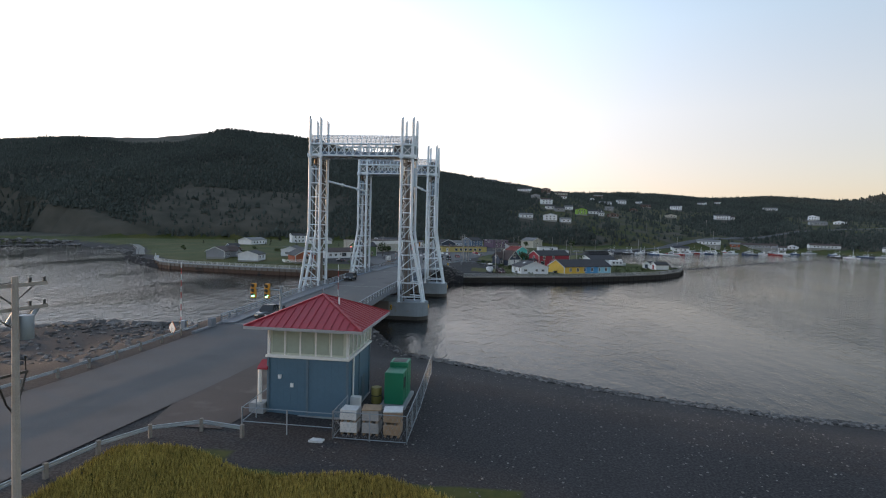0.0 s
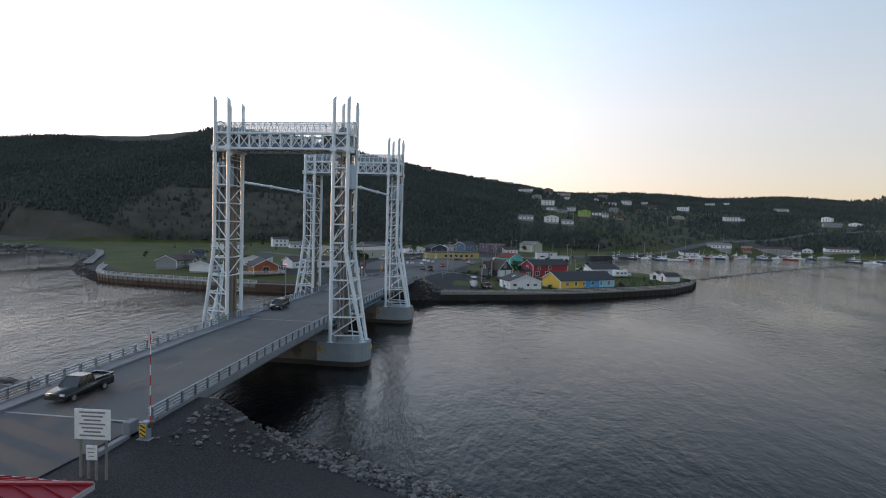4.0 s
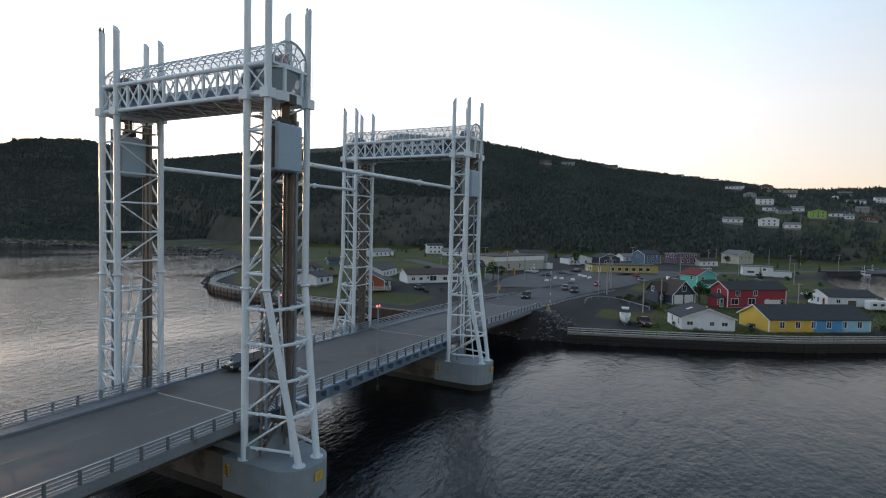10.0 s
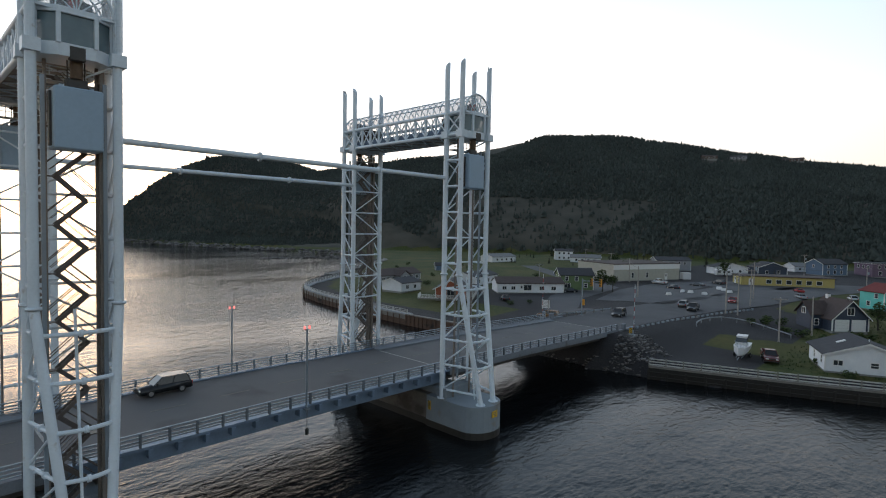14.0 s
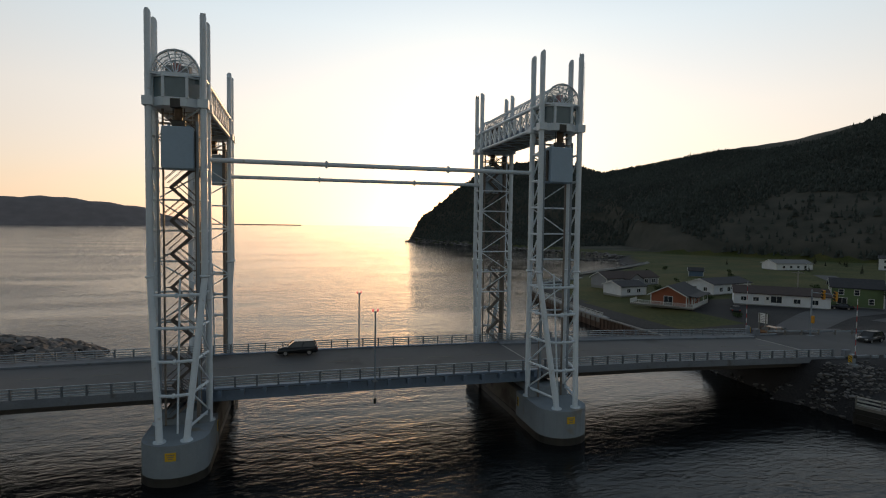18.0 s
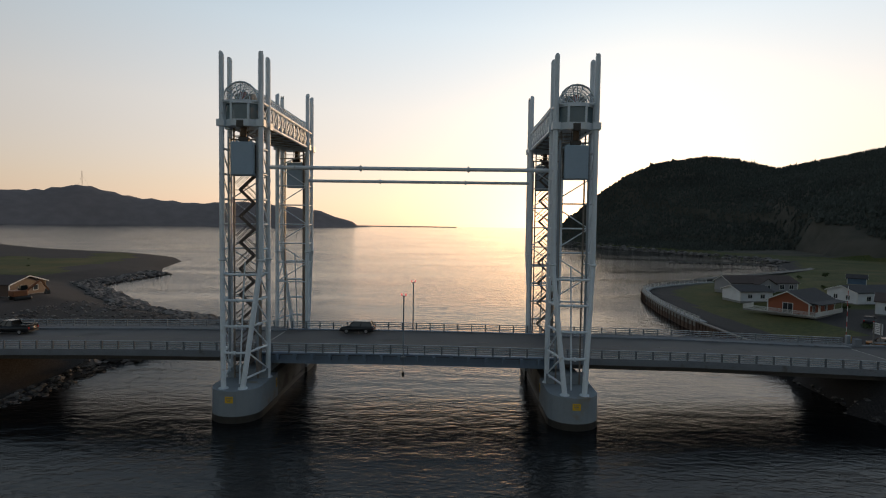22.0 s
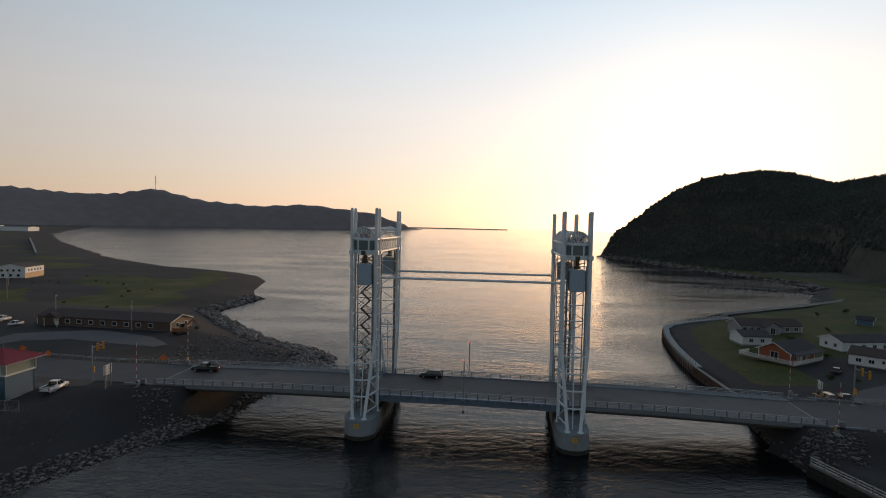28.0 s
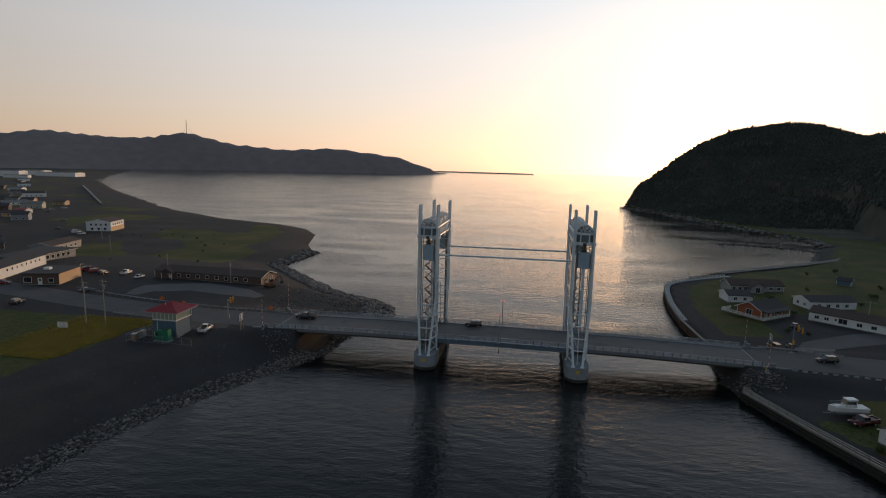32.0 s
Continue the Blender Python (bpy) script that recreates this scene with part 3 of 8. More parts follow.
def build_pier():
    t = thing("bridge_pier", (BX, TY1, 0), "grey concrete bridge pier with rounded ends in the water", "bridge pier", "bridge piers")
    part("middle_wall", box(bmesh.new(), -7.0, -2.45, 0.75, 7.0, 2.45, 3.47, 0.04), BROWN_CONCRETE, t, "brown mottled concrete between the round ends")
    part("tidal_band", box(bmesh.new(), -7.0, -2.48, -3, 7.0, 2.48, 0.75), WET_CONCRETE, t, "dark wet tide-stained concrete")
    for sx in (1, -1):
        end = [(sx * x, y) for x, y in pier_outline(2.7, 14.0, 2.4) if x > 0] + [(sx * 6.4, 2.7), (sx * 6.4, -2.7)]
        part("round_end", prism(bmesh.new(), end, 0.75, 3.5), CONCRETE, t)
        part("tidal_band", prism(bmesh.new(), [(x * 1.002, y * 1.011) for x, y in end], -3, 0.75), WET_CONCRETE, t)
    part("bearing_wall", box(bmesh.new(), -7.4, -1.7, 3.47, 7.4, 1.7, 4.3, 0.05), CONCRETE, t)
    for sx in (1, -1):
        part("pedestal", box(bmesh.new(), sx * 7.5, -2.3, 3.47, sx * 8.9, 2.3, 4.6, 0.06), CONCRETE, t)
        s = block("sign_plate", t, (sx * 14.06, 0, 2.6), (0.06, 0.85, 0.7), SIGN_YELLOW, "yellow notice plate")
        for k in range(3):
            block("writing_line", t, (sx * 14.095, 0, 2.77 - 0.17 * k), (0.012, 0.6 - 0.12 * k, 0.06), SIGN_GREY)
    for sy in (1, -1):
        block("hazard_plate", t, (6.9, sy * 2.74, 2.45), (0.42, 0.05, 1.0), SIGN_YELLOW, "yellow and black hazard plate")
        for k in range(4):
            block("stripe", t, (6.9, sy * 2.77, 2.1 + 0.23 * k), (0.46, 0.02, 0.11), BLACK, ry=35)
    return t


def leg(t, sx):
    """Four tube columns, the outer pair splayed to the pier's nose, with their struts."""
    xo, xi = sx * 10.48, sx * 8.28
    foot = None
    for x, y in ((xi, 2.2), (xi, -2.2), (sx * 12.95, 1.05), (sx * 12.95, -1.05)):
        bm = rod_between(bmesh.new(), (x, y, 3.47), (x, y, 3.56), 0.52, 16)
        for k in range(8):
            a = k * math.pi / 4
            rod_between(bm, (x + 0.43 * math.cos(a), y + 0.43 * math.sin(a), 3.5), (x + 0.43 * math.cos(a), y + 0.43 * math.sin(a), 3.66), 0.04, 6)
        plate = part("foot_plate", bm, WHITE_STEEL, foot or t)
        foot = foot or plate
    kink = 17.3
    for sy in (1, -1):
        stick("inner_column", foot, (xi, sy * 2.2, 3.5), (xi, sy * 2.2, 32.4), COL_R, WHITE_STEEL)
        stick("outer_column", foot, (xo, sy * 2.2, kink), (xo, sy * 2.2, 32.4), COL_R, WHITE_STEEL)
        stick("splayed_column", foot, (sx * 12.95, sy * 1.05, 3.5), (xo, sy * 2.2, kink), COL_R, WHITE_STEEL)
        for x in (xi, xo):
            b = bmesh.new()
            rod_between(b, (x, sy * 2.2, 32.4), (x, sy * 2.2, 39.55), 0.28, 14)
            for v in b.verts:
                if v.co.z > 39:
                    v.co.z += 0.35 + 1.25 * sx * (v.co.x - x)
            part("mast", b, WHITE_STEEL, foot)
            stick("flange", foot, (x, sy * 2.2, kink - 0.09), (x, sy * 2.2, kink + 0.09), 0.42, WHITE_STEEL)
            block("collar", foot, (x, sy * 2.2, 32.45), (0.86, 0.86, 0.75), WHITE_STEEL)
    # ladder on one mast and the small lights at its tip
    stick("mast_ladder", foot, (xo + sx * 0.36, 2.0, 33), (xo + sx * 0.36, 2.0, 39.4), 0.02, WHITE_STEEL)
    stick("ladder_rail", foot, (xo + sx * 0.36, 2.4, 33), (xo + sx * 0.36, 2.4, 39.4), 0.02, WHITE_STEEL)
    for k in range(18):
        block("rung", foot, (xo + sx * 0.36, 2.2, 33.2 + 0.35 * k), (0.03, 0.4, 0.03), WHITE_STEEL)
    for dy in (-0.16, 0.16):
        stick("beacon", foot, (xo, sx * 2.2 + dy, 39.85), (xo, sx * 2.2 + dy, 40.3), 0.06, DARK_STEEL)

    def outer_at(z, sy):
        f = min(max((kink - z) / (kink - 3.5), 0), 1)
        return Vector((xo + (sx * 12.95 - xo) * f, sy * (2.2 + (1.05 - 2.2) * f), z))

    for i, z in enumerate(LEVELS):
        for sy in (1, -1):
            a, b = Vector((xi, sy * 2.2, z)), outer_at(z, sy)
            stick("strut", foot, a, b, 0.12, WHITE_STEEL)
            if i + 1 < len(LEVELS):
                stick("brace", foot, a, outer_at(LEVELS[i + 1], sy), 0.085, WHITE_STEEL)
        # inner face towards the road: light frames; above the deck only
        if z > 11:
            stick("cross_strut", foot, (xi, -2.2, z), (xi, 2.2, z), 0.09, WHITE_STEEL)
            if i + 1 < len(LEVELS):
                stick("cross_brace", foot, (xi, -2.2 if i % 2 else 2.2, z), (xi, 2.2 if i % 2 else -2.2, LEVELS[i + 1]), 0.07, WHITE_STEEL)
    stick("top_brace", foot, (xi, -2.2, 29.7), (xo, 2.2, 32.2), 0.08, WHITE_STEEL)
    # bowed ties between the splayed columns
    for z in (7.3, 10.1, 12.9, 15.7):
        p, q = outer_at(z, -1), outer_at(z, 1)
        b = bmesh.new()
        pts = [p.lerp(q, k / 6) + Vector((sx * 0.38 * math.sin(math.pi * k / 6), 0, 0)) for k in range(7)]
        tube(b, pts, 0.14)
        part("bowed_tie", b, WHITE_STEEL, foot)
        m_ = p.lerp(q, 0.5) + Vector((sx * 0.38, 0, 0))
        stick("clamp", foot, m_ - Vector((0, 0.1, 0)), m_ + Vector((0, 0.1, 0)), 0.23, WHITE_STEEL)
        for sy in (1, -1):
            c = Vector((xi, sy * 2.2, z)).lerp(outer_at(z, sy), 0.55)
            stick("clamp", foot, c - Vector((0.09, 0, 0)), c + Vector((0.09, 0, 0)), 0.2, WHITE_STEEL)
    # a slender post inside with rings
    stick("guide_post", foot, (sx * 11.2, 0.0, 3.5), (sx * 9.6, 0.0, 17), 0.09, WHITE_STEEL)
    # greased guide rails and counterweight
    for sy in (1, -1):
        beam("guide_rail", foot, (sx * 10.0, sy * 1.6, 6.0), (sx * 10.0, sy * 1.6, 31.0), 0.14, 0.22, RAIL_STEEL, "pale steel guide rail")
        beam("rope_guide", foot, (sx * 9.2, sy * 1.35, 3.6), (sx * 9.2, sy * 1.35, 32.2), 0.16, 0.16, RACK_STEEL, "brown greased rope guide")
        for i, z in enumerate(LEVELS):
            beam("rail_bracket", foot, (sx * 9.6, sy * 1.6, z), (sx * 9.6, sy * 2.2, z), 0.1, 0.1, WHITE_STEEL)
    b = box(bmesh.new(), -0.78, -1.28, 0, 0.78, 1.28, 3.7, 0.1)
    cw = part("counterweight", b, COUNTER, t, "grey-blue boxed counterweight", pose(sx * 10.0, 0.1, 26.7))
    for y in (-0.8, 0.8):
        block("lifting_lug", cw, (0, y, 3.78), (0.4, 0.2, 0.22), COUNTER)
    for y in (-0.45, -0.15, 0.15, 0.45):
        stick("rope", cw, (0, y, 3.7), (0, y, 6.0), 0.035, DARK_STEEL)
    block("rope_socket", cw, (0, 0, 4.05), (0.5, 1.1, 0.45), DARK_STEEL)
    for sy in (1, -1):
        block("guide_shoe", cw, (0, sy * 1.35, 1.8), (0.45, 0.13, 3.2), DARK_STEEL, "dark guide shoe")
    stick("rope_duct", cw, (0.1 * sx, 0, 4.3), (0.1 * sx, 0, 6.2), 0.34, RUST_STEEL, "brown rope duct")
    # maintenance platform with a light rail under the walkway
    block("platform", foot, (sx * 8.75, 0, 30.9), (0.9, 3.9, 0.08), FLOOR_STEEL, "steel maintenance platform")
    for y in (-1.9, -0.95, 0.95, 1.9):
        stick("platform_rail_post", foot, (sx * 8.4, y, 30.9), (sx * 8.4, y, 32.0), 0.03, WHITE_STEEL)
    for z in (31.4, 31.95):
        stick("platform_rail", foot, (sx * 8.4, -1.9, z), (sx * 8.4, 1.9, z), 0.03, WHITE_STEEL)
    return foot


def cable_rack(t, sx):
    """A tall flat rack with cleats beside the stair shaft."""
    b = box(bmesh.new(), -0.1, 0, 0, 0.95, 0.1, 27.6)
    for k in range(34):
        box(b, -0.06, -0.1, 0.5 + 0.8 * k, 0.9, -0.003, 0.6 + 0.8 * k)
    for x in (-0.12, 0.95):
        box(b, x - 0.06, -0.12, 0, x + 0.06, 0.14, 27.6)
    part("cable_rack", b, RACK_STEEL, t, "wide rust-brown cable rack with cleats", Matrix.Translation((sx * 8.85 + (0.05 if sx > 0 else -0.9), 1.48, 4.2)))


def zigzag_stair(t, sx):
    """A steel stair that zigzags up inside the leg."""
    st, n_, rise = None, 18, 1.5
    landing = mesh_of(box(bmesh.new(), -0.3, -0.28, -0.06, 0.3, 0.28, 0), STAIR_STEEL)
    for k in range(n_ + 1):
        pl = part("stair_landing", landing, None, st or t, "" if st else "dark steel zigzag stair", Matrix.Translation((sx * 8.85 - (sx * 8.85 if st else 0), (1 if k % 2 else -1) * 1.02 + (1.02 if st else 0), 4.2 + rise * k - (4.2 if st else 0))))
        st = st or pl
    f = {}
    for up in (1, -1):
        b = bmesh.new()
        for x in (-0.26, 0.26):
            m_ = Matrix.Translation((x, 0, 0)) @ Matrix.Rotation(math.atan2(rise, 1.6) * up, 4, "X")
            box(b, -0.03, -1.12, -0.12, 0.03, 1.12, 0.12, m=m_)
            box(b, -0.02, -1.05, 0.86, 0.02, 1.05, 0.92, m=m_)
            box(b, -0.02, -1.05, 0.45, 0.02, 1.05, 0.49, m=m_)
        for k in range(7):
            y = -0.75 + 0.25 * k
            box(b, -0.26, y - 0.1, up * y * rise / 1.6 - 0.02, 0.26, y + 0.1, up * y * rise / 1.6 + 0.02)
        f[up] = mesh_of(b, STAIR_STEEL)
    for k in range(n_):
        part("stair_flight", f[1 if k % 2 == 0 else -1], None, st, "", Matrix.Translation((0, 1.02, rise * k + rise / 2)))


def portal(t):
    """The truss between the legs, with its floor, vaulted canopy and glazed end cabs."""
    fl = part("walkway_floor", box(bmesh.new(), -10.3, -2.0, 32.55, 10.3, 2.0, 32.66), FLOOR_STEEL, t, "grey steel walkway floor")
    for k in range(15):
        x = -9.8 + 1.4 * k
        block("floor_beam", fl, (x, 0, 32.43), (0.16, 4.1, 0.24), FLOOR_STEEL)
    for y in (-1.3, -0.45, 0.45, 1.3):
        beam("stringer", fl, (-10.2, y, 32.47), (10.2, y, 32.47), 0.12, 0.16, FLOOR_STEEL)
    for k in range(7):
        for s in (1, -1):
            beam("wind_brace", fl, (-9.8 + 2.8 * k, -2.0 * s, 32.33), (-7.0 + 2.8 * k, 2.0 * s, 32.33), 0.1, 0.1, WHITE_STEEL)
    for sy in (1, -1):
        for z, r in ((32.45, 0.2), (34.75, 0.2)):
            stick("chord", fl, (-10.5, sy * 2.2, z), (10.5, sy * 2.2, z), r, WHITE_STEEL)
        n_ = 10
        for k in range(n_ + 1):
            x = -8.28 + 16.56 * k / n_
            beam("post", fl, (x, sy * 2.2, 32.5), (x, sy * 2.2, 34.7), 0.2, 0.2, WHITE_STEEL)
            if k < n_:
                x2 = x + 16.56 / n_
                beam("lattice_bar", fl, (x, sy * 2.2, 32.55), (x2, sy * 2.2, 34.65), 0.11, 0.11, WHITE_STEEL)
                beam("lattice_bar", fl, (x, sy * 2.2, 34.65), (x2, sy * 2.2, 32.55), 0.11, 0.11, WHITE_STEEL)
        for sx in (1, -1):
            beam("lattice_bar", fl, (sx * 8.28, sy * 2.2, 32.55), (sx * 10.48, sy * 2.2, 34.65), 0.12, 0.12, WHITE_STEEL)
            beam("lattice_bar", fl, (sx * 8.28, sy * 2.2, 34.65), (sx * 10.48, sy * 2.2, 32.55), 0.12, 0.12, WHITE_STEEL)
    # inner wall panels seen through the lattice
    for sy in (1, -1):
        p = part("side_panel", box(bmesh.new(), -8.2, sy * 1.75, 32.67, 8.2, sy * 1.8, 33.3), GIRDER, fl, "grey panel behind the lattice")
    # canopy
    R, zc, n_ = 1.95, 34.75, 10
    hoops = 23
    b = bmesh.new()
    rows = []
    for i in range(hoops):
        x = -10.7 + 21.4 * i / (hoops - 1)
        rows.append([b.verts.new((x, R * math.cos(math.pi * k / n_), zc + R * 1.05 * math.sin(math.pi * k / n_))) for k in range(n_ + 1)])
    for r0, r1 in zip(rows[:-1], rows[1:]):
        for k in range(n_):
            b.faces.new((r0[k], r1[k], r1[k + 1], r0[k + 1]))
    can = part("canopy", b, PLEX, t, "clear vaulted canopy panels")
    b = tube(bmesh.new(), [(0, (R + 0.03) * math.cos(math.pi * k / n_), zc + (R + 0.03) * 1.05 * math.sin(math.pi * k / n_)) for k in range(n_ + 1)], 0.05, 6)
    hoop = mesh_of(b, WHITE_STEEL)
    for i in range(hoops):
        part("hoop", hoop, None, can, "", Matrix.Translation((-10.7 + 21.4 * i / (hoops - 1), 0, 0)))
    for a in (35, 65, 90, 115, 145):
        y, z = (R + 0.03) * math.cos(radians(a)), zc + (R + 0.03) * 1.05 * math.sin(radians(a))
        stick("purlin", can, (-10.7, y, z), (10.7, y, z), 0.035, WHITE_STEEL)
    # sheaves and machinery under the canopy
    for sx in (1, -1):
        for y in (-0.7, 0.7):
            stick("sheave", fl, (sx * 9.2, y - 0.18, 34.2), (sx * 9.2, y + 0.18, 34.2), 1.25, RUST_STEEL, "rust-brown rope sheave")
        block("machinery", fl, (sx * 7.0, 0, 33.6), (1.8, 1.6, 2.2), DARK_STEEL)
    # end cabs
    for sx in (1, -1):
        plan = [(sx * 8.3, -1.95), (sx * 10.2, -1.95), (sx * 10.95, -0.95), (sx * 10.95, 0.95), (sx * 10.2, 1.95), (sx * 8.3, 1.95)]
        cab = part("cab_base", prism(bmesh.new(), plan, 32.1, 32.85), WHITE_STEEL, t, "white cab base")
        part("cab_head", prism(bmesh.new(), plan, 34.6, 34.95), WHITE_STEEL, cab)
        part("cab_glazing", prism(bmesh.new(), [(x * 0.992, y * 0.97) for x, y in plan], 32.85, 34.6), CAB_GLASS, cab, "blue tinted cab glazing")
        for x, y in plan:
            beam("mullion", cab, (x, y, 32.8), (x, y, 34.7), 0.22, 0.22, WHITE_STEEL)
        for (x0, y0), (x1, y1) in zip(plan[:-1], plan[1:]):
            stick("cab_rail", cab, (x0, y0, 34.6), (x1, y1, 34.6), 0.07, WHITE_STEEL)
        block("rope_port", cab, (sx * 10.72, 0, 32.35), (0.5, 0.8, 0.75), DARK_STEEL)
        # glazed fan-shaped end of the vault
        arc = [(R * math.cos(math.pi * k / n_), zc + 0.12 + R * 1.05 * math.sin(math.pi * k / n_)) for k in range(n_ + 1)]
        fan = part("end_window", extrude_x(bmesh.new(), arc, sx * 10.72, sx * 10.74), END_PANE, t, "clear half-round end of the canopy")
        part("end_arch", tube(bmesh.new(), [(sx * 10.75, y, z) for y, z in arc], 0.085), WHITE_STEEL, fan)
        part("inner_arch", tube(bmesh.new(), [(sx * 10.75, y * 0.55, zc + 0.12 + (z - zc - 0.12) * 0.55) for y, z in arc], 0.045, 6), WHITE_STEEL, fan)
        for k in (2, 4, 5, 6, 8):
            stick("fan_rib", fan, (sx * 10.75, arc[k][0] * 0.1, zc + 0.12), (sx * 10.75, *arc[k]), 0.045, WHITE_STEEL)
        stick("winch_drum", fl, (sx * 9.3, 0.25, 35.2), (sx * 9.3, 1.0, 35.2), 0.75, DARK_STEEL)
        stick("winch_drum", fl, (sx * 9.3, -0.95, 35.2), (sx * 9.3, -0.2, 35.2), 0.75, DARK_STEEL)
        block("brake_box", fl, (sx * 9.9, 0.0, 35.4), (0.5, 0.55, 1.1), RED_PAINT, "red brake housing")
        block("sill_beam", fan, (sx * 10.6, 0, 34.83), (0.3, 3.9, 0.18), WHITE_STEEL)


def build_tower(stair_side):
    t = thing("bridge_tower", (BX, TY1, 0), "white tubular steel lift-bridge tower with glazed machinery walkway", "bridge tower", "lift bridge towers")
    for sx in (1, -1):
        leg(t, sx)
    portal(t)
    return t


pier = build_pier()
copy_thing(pier, pose(BX, TY2, 0))
tower = build_tower(1)
tower_north = copy_thing(tower, pose(BX, TY2, 0))
zigzag_stair(tower, 1)
zigzag_stair(tower_north, -1)
cable_rack(tower, 1)
cable_rack(tower, -1)
cable_rack(tower_north, -1)

for sx, nm in ((1, "east"), (-1, "west")):
    t = thing("tie_pipe", (BX + sx * 8.28, TY1, 27.85 if sx > 0 else 27.65), "long white pipe tying the two bridge towers together", "tie pipe", "tie pipes")
    y0, y1 = 2.2, TY2 - TY1 - 2.2
    stick("pipe", t, (0, y0, 0), (0, y1, 0), 0.22, WHITE_STEEL)
    for f in (0.33, 0.71):
        stick("joint_flange", t, (0, y0 + (y1 - y0) * f - 0.1, 0), (0, y0 + (y1 - y0) * f + 0.1, 0), 0.36, WHITE_STEEL)

# deck: two approach spans and the lift span, following the road's profile
SPANS = [("approach", 66.0, 108.19), ("lift", 108.2, 145.0), ("approach", 145.01, 187.5)]


def strip(bm, x0, x1, y0, y1, dz0, dz1, n_=14):
    """A slab along y under the road's profile, from dz0 to dz1 over it."""
    prev = None
    for i in range(n_ + 1):
        y = y0 + (y1 - y0) * i / n_
        z = float(road_z(y))
        ring = [bm.verts.new(c) for c in ((x0, y, z + dz0), (x1, y, z + dz0), (x1, y, z + dz1), (x0, y, z + dz1))]
        if prev:
            for k in range(4):
                bm.faces.new((prev[k], prev[(k + 1) % 4], ring[(k + 1) % 4], ring[k]))
        else:
            bm.faces.new(ring)
        prev = ring
    bm.faces.new(prev[::-1])
    bmesh.ops.recalc_face_normals(bm, faces=bm.faces[:])
    return bm


E0, W0 = BX + 7.3, BX - 7.3
for kind_, y0, y1 in SPANS:
    t = thing("bridge_deck", (0, 0, 0), "asphalt bridge deck on steel girders with concrete edges" if kind_ == "approach" else "lift span deck on grey steel edge girders", "bridge deck", "bridge deck spans")
    part("roadway", strip(bmesh.new(), W0 + 0.4, E0 - 0.4, y0, y1, -0.3, 0.0), DECK_ASPHALT, t)
    if kind_ == "approach":
        for x0, x1 in ((E0 - 0.4, E0 + 0.12), (W0 - 0.12, W0 + 0.4)):
            part("edge_beam", strip(bmesh.new(), x0, x1, y0, y1, -0.55, 0.22), DECK_EDGE, t, "pale concrete edge beam")
        part("sidewalk", strip(bmesh.new(), W0 + 0.4, W0 + 1.9, y0, y1, 0.0, 0.2), DECK_EDGE, t, "raised concrete sidewalk")
        for x in (E0 - 1.0, E0 - 5.0, W0 + 5.0, W0 + 1.0):
            part("girder", strip(bmesh.new(), x - 0.2, x + 0.2, y0, y1, -1.25, -0.3), DARK_STEEL, t, "dark steel girder")
    else:
        for sx, x in ((1, E0), (-1, W0)):
            part("edge_girder", strip(bmesh.new(), x - sx * 0.9, x - sx * 0.55, y0, y1, -1.35, -0.05), GIRDER, t, "grey steel edge girder")
            part("edge_channel", strip(bmesh.new(), x - sx * 0.55, x + sx * 0.05, y0, y1, -0.12, 0.1), GIRDER, t)
            for k in range(18):
                y = y0 + 0.9 + (y1 - y0 - 1.8) * k / 17
                block("bracket", t, (x - sx * 0.2, y, float(road_z(y)) - 0.45), (0.75, 0.34, 0.62), GIRDER)
        for k in range(9):
            y = y0 + 2 + (y1 - y0 - 4) * k / 8
            block("floor_beam", t, (BX, y, float(road_z(y)) - 0.8), (13.0, 0.3, 0.9), GIRDER)
    for y in (y0 + 0.15, y1 - 0.15) if kind_ == "approach" else ():
        block("expansion_joint", t, (BX, y, float(road_z(y)) + 0.004), (13.6, 0.22, 0.012), PAINT_LINE, "pale expansion joint")
    for k in range(int((y1 - y0) / 6)):
        ya, yb = y0 + 1.5 + 6 * k, y0 + 4.5 + 6 * k
        for dx in (0.0,):
            beam("centre_mark", t, (BX - 0.5 + dx, ya, float(road_z(ya)) + 0.01), (BX - 0.5 + dx, yb, float(road_z(yb)) + 0.01), 0.12, 0.012, YELLOW_LINE)
    for sx, x in ((1, E0), (-1, W0)):
        rl = thing("bridge_railing", (x, 0, 0), "grey steel bridge railing with three bars", "railing", "bridge railings")
        base = 0.22 if kind_ == "approach" else 0.1
        n_ = round((y1 - y0) / 2.05)
        for k in range(n_ + 1):
            y = y0 + 0.35 + (y1 - y0 - 0.7) * k / n_
            z = float(road_z(y))
            block("post", rl, (0, y, z + base / 2 + 0.58), (0.18, 0.16, 1.12 - base * 0 - 0.1), RAIL_DARK)
        m_ = 7
        for z0, w, h in ((1.14, 0.16, 0.09), (0.86, 0.09, 0.09), (0.58, 0.09, 0.09), (0.36, 0.09, 0.08)):
            for k in range(m_):
                ya, yb = y0 + 0.1 + (y1 - y0 - 0.2) * k / m_, y0 + 0.1 + (y1 - y0 - 0.2) * (k + 1) / m_
                beam("rail_bar", rl, (-sx * 0.1, ya, float(road_z(ya)) + z0), (-sx * 0.1, yb, float(road_z(yb)) + z0), w, h, RAIL_STEEL)

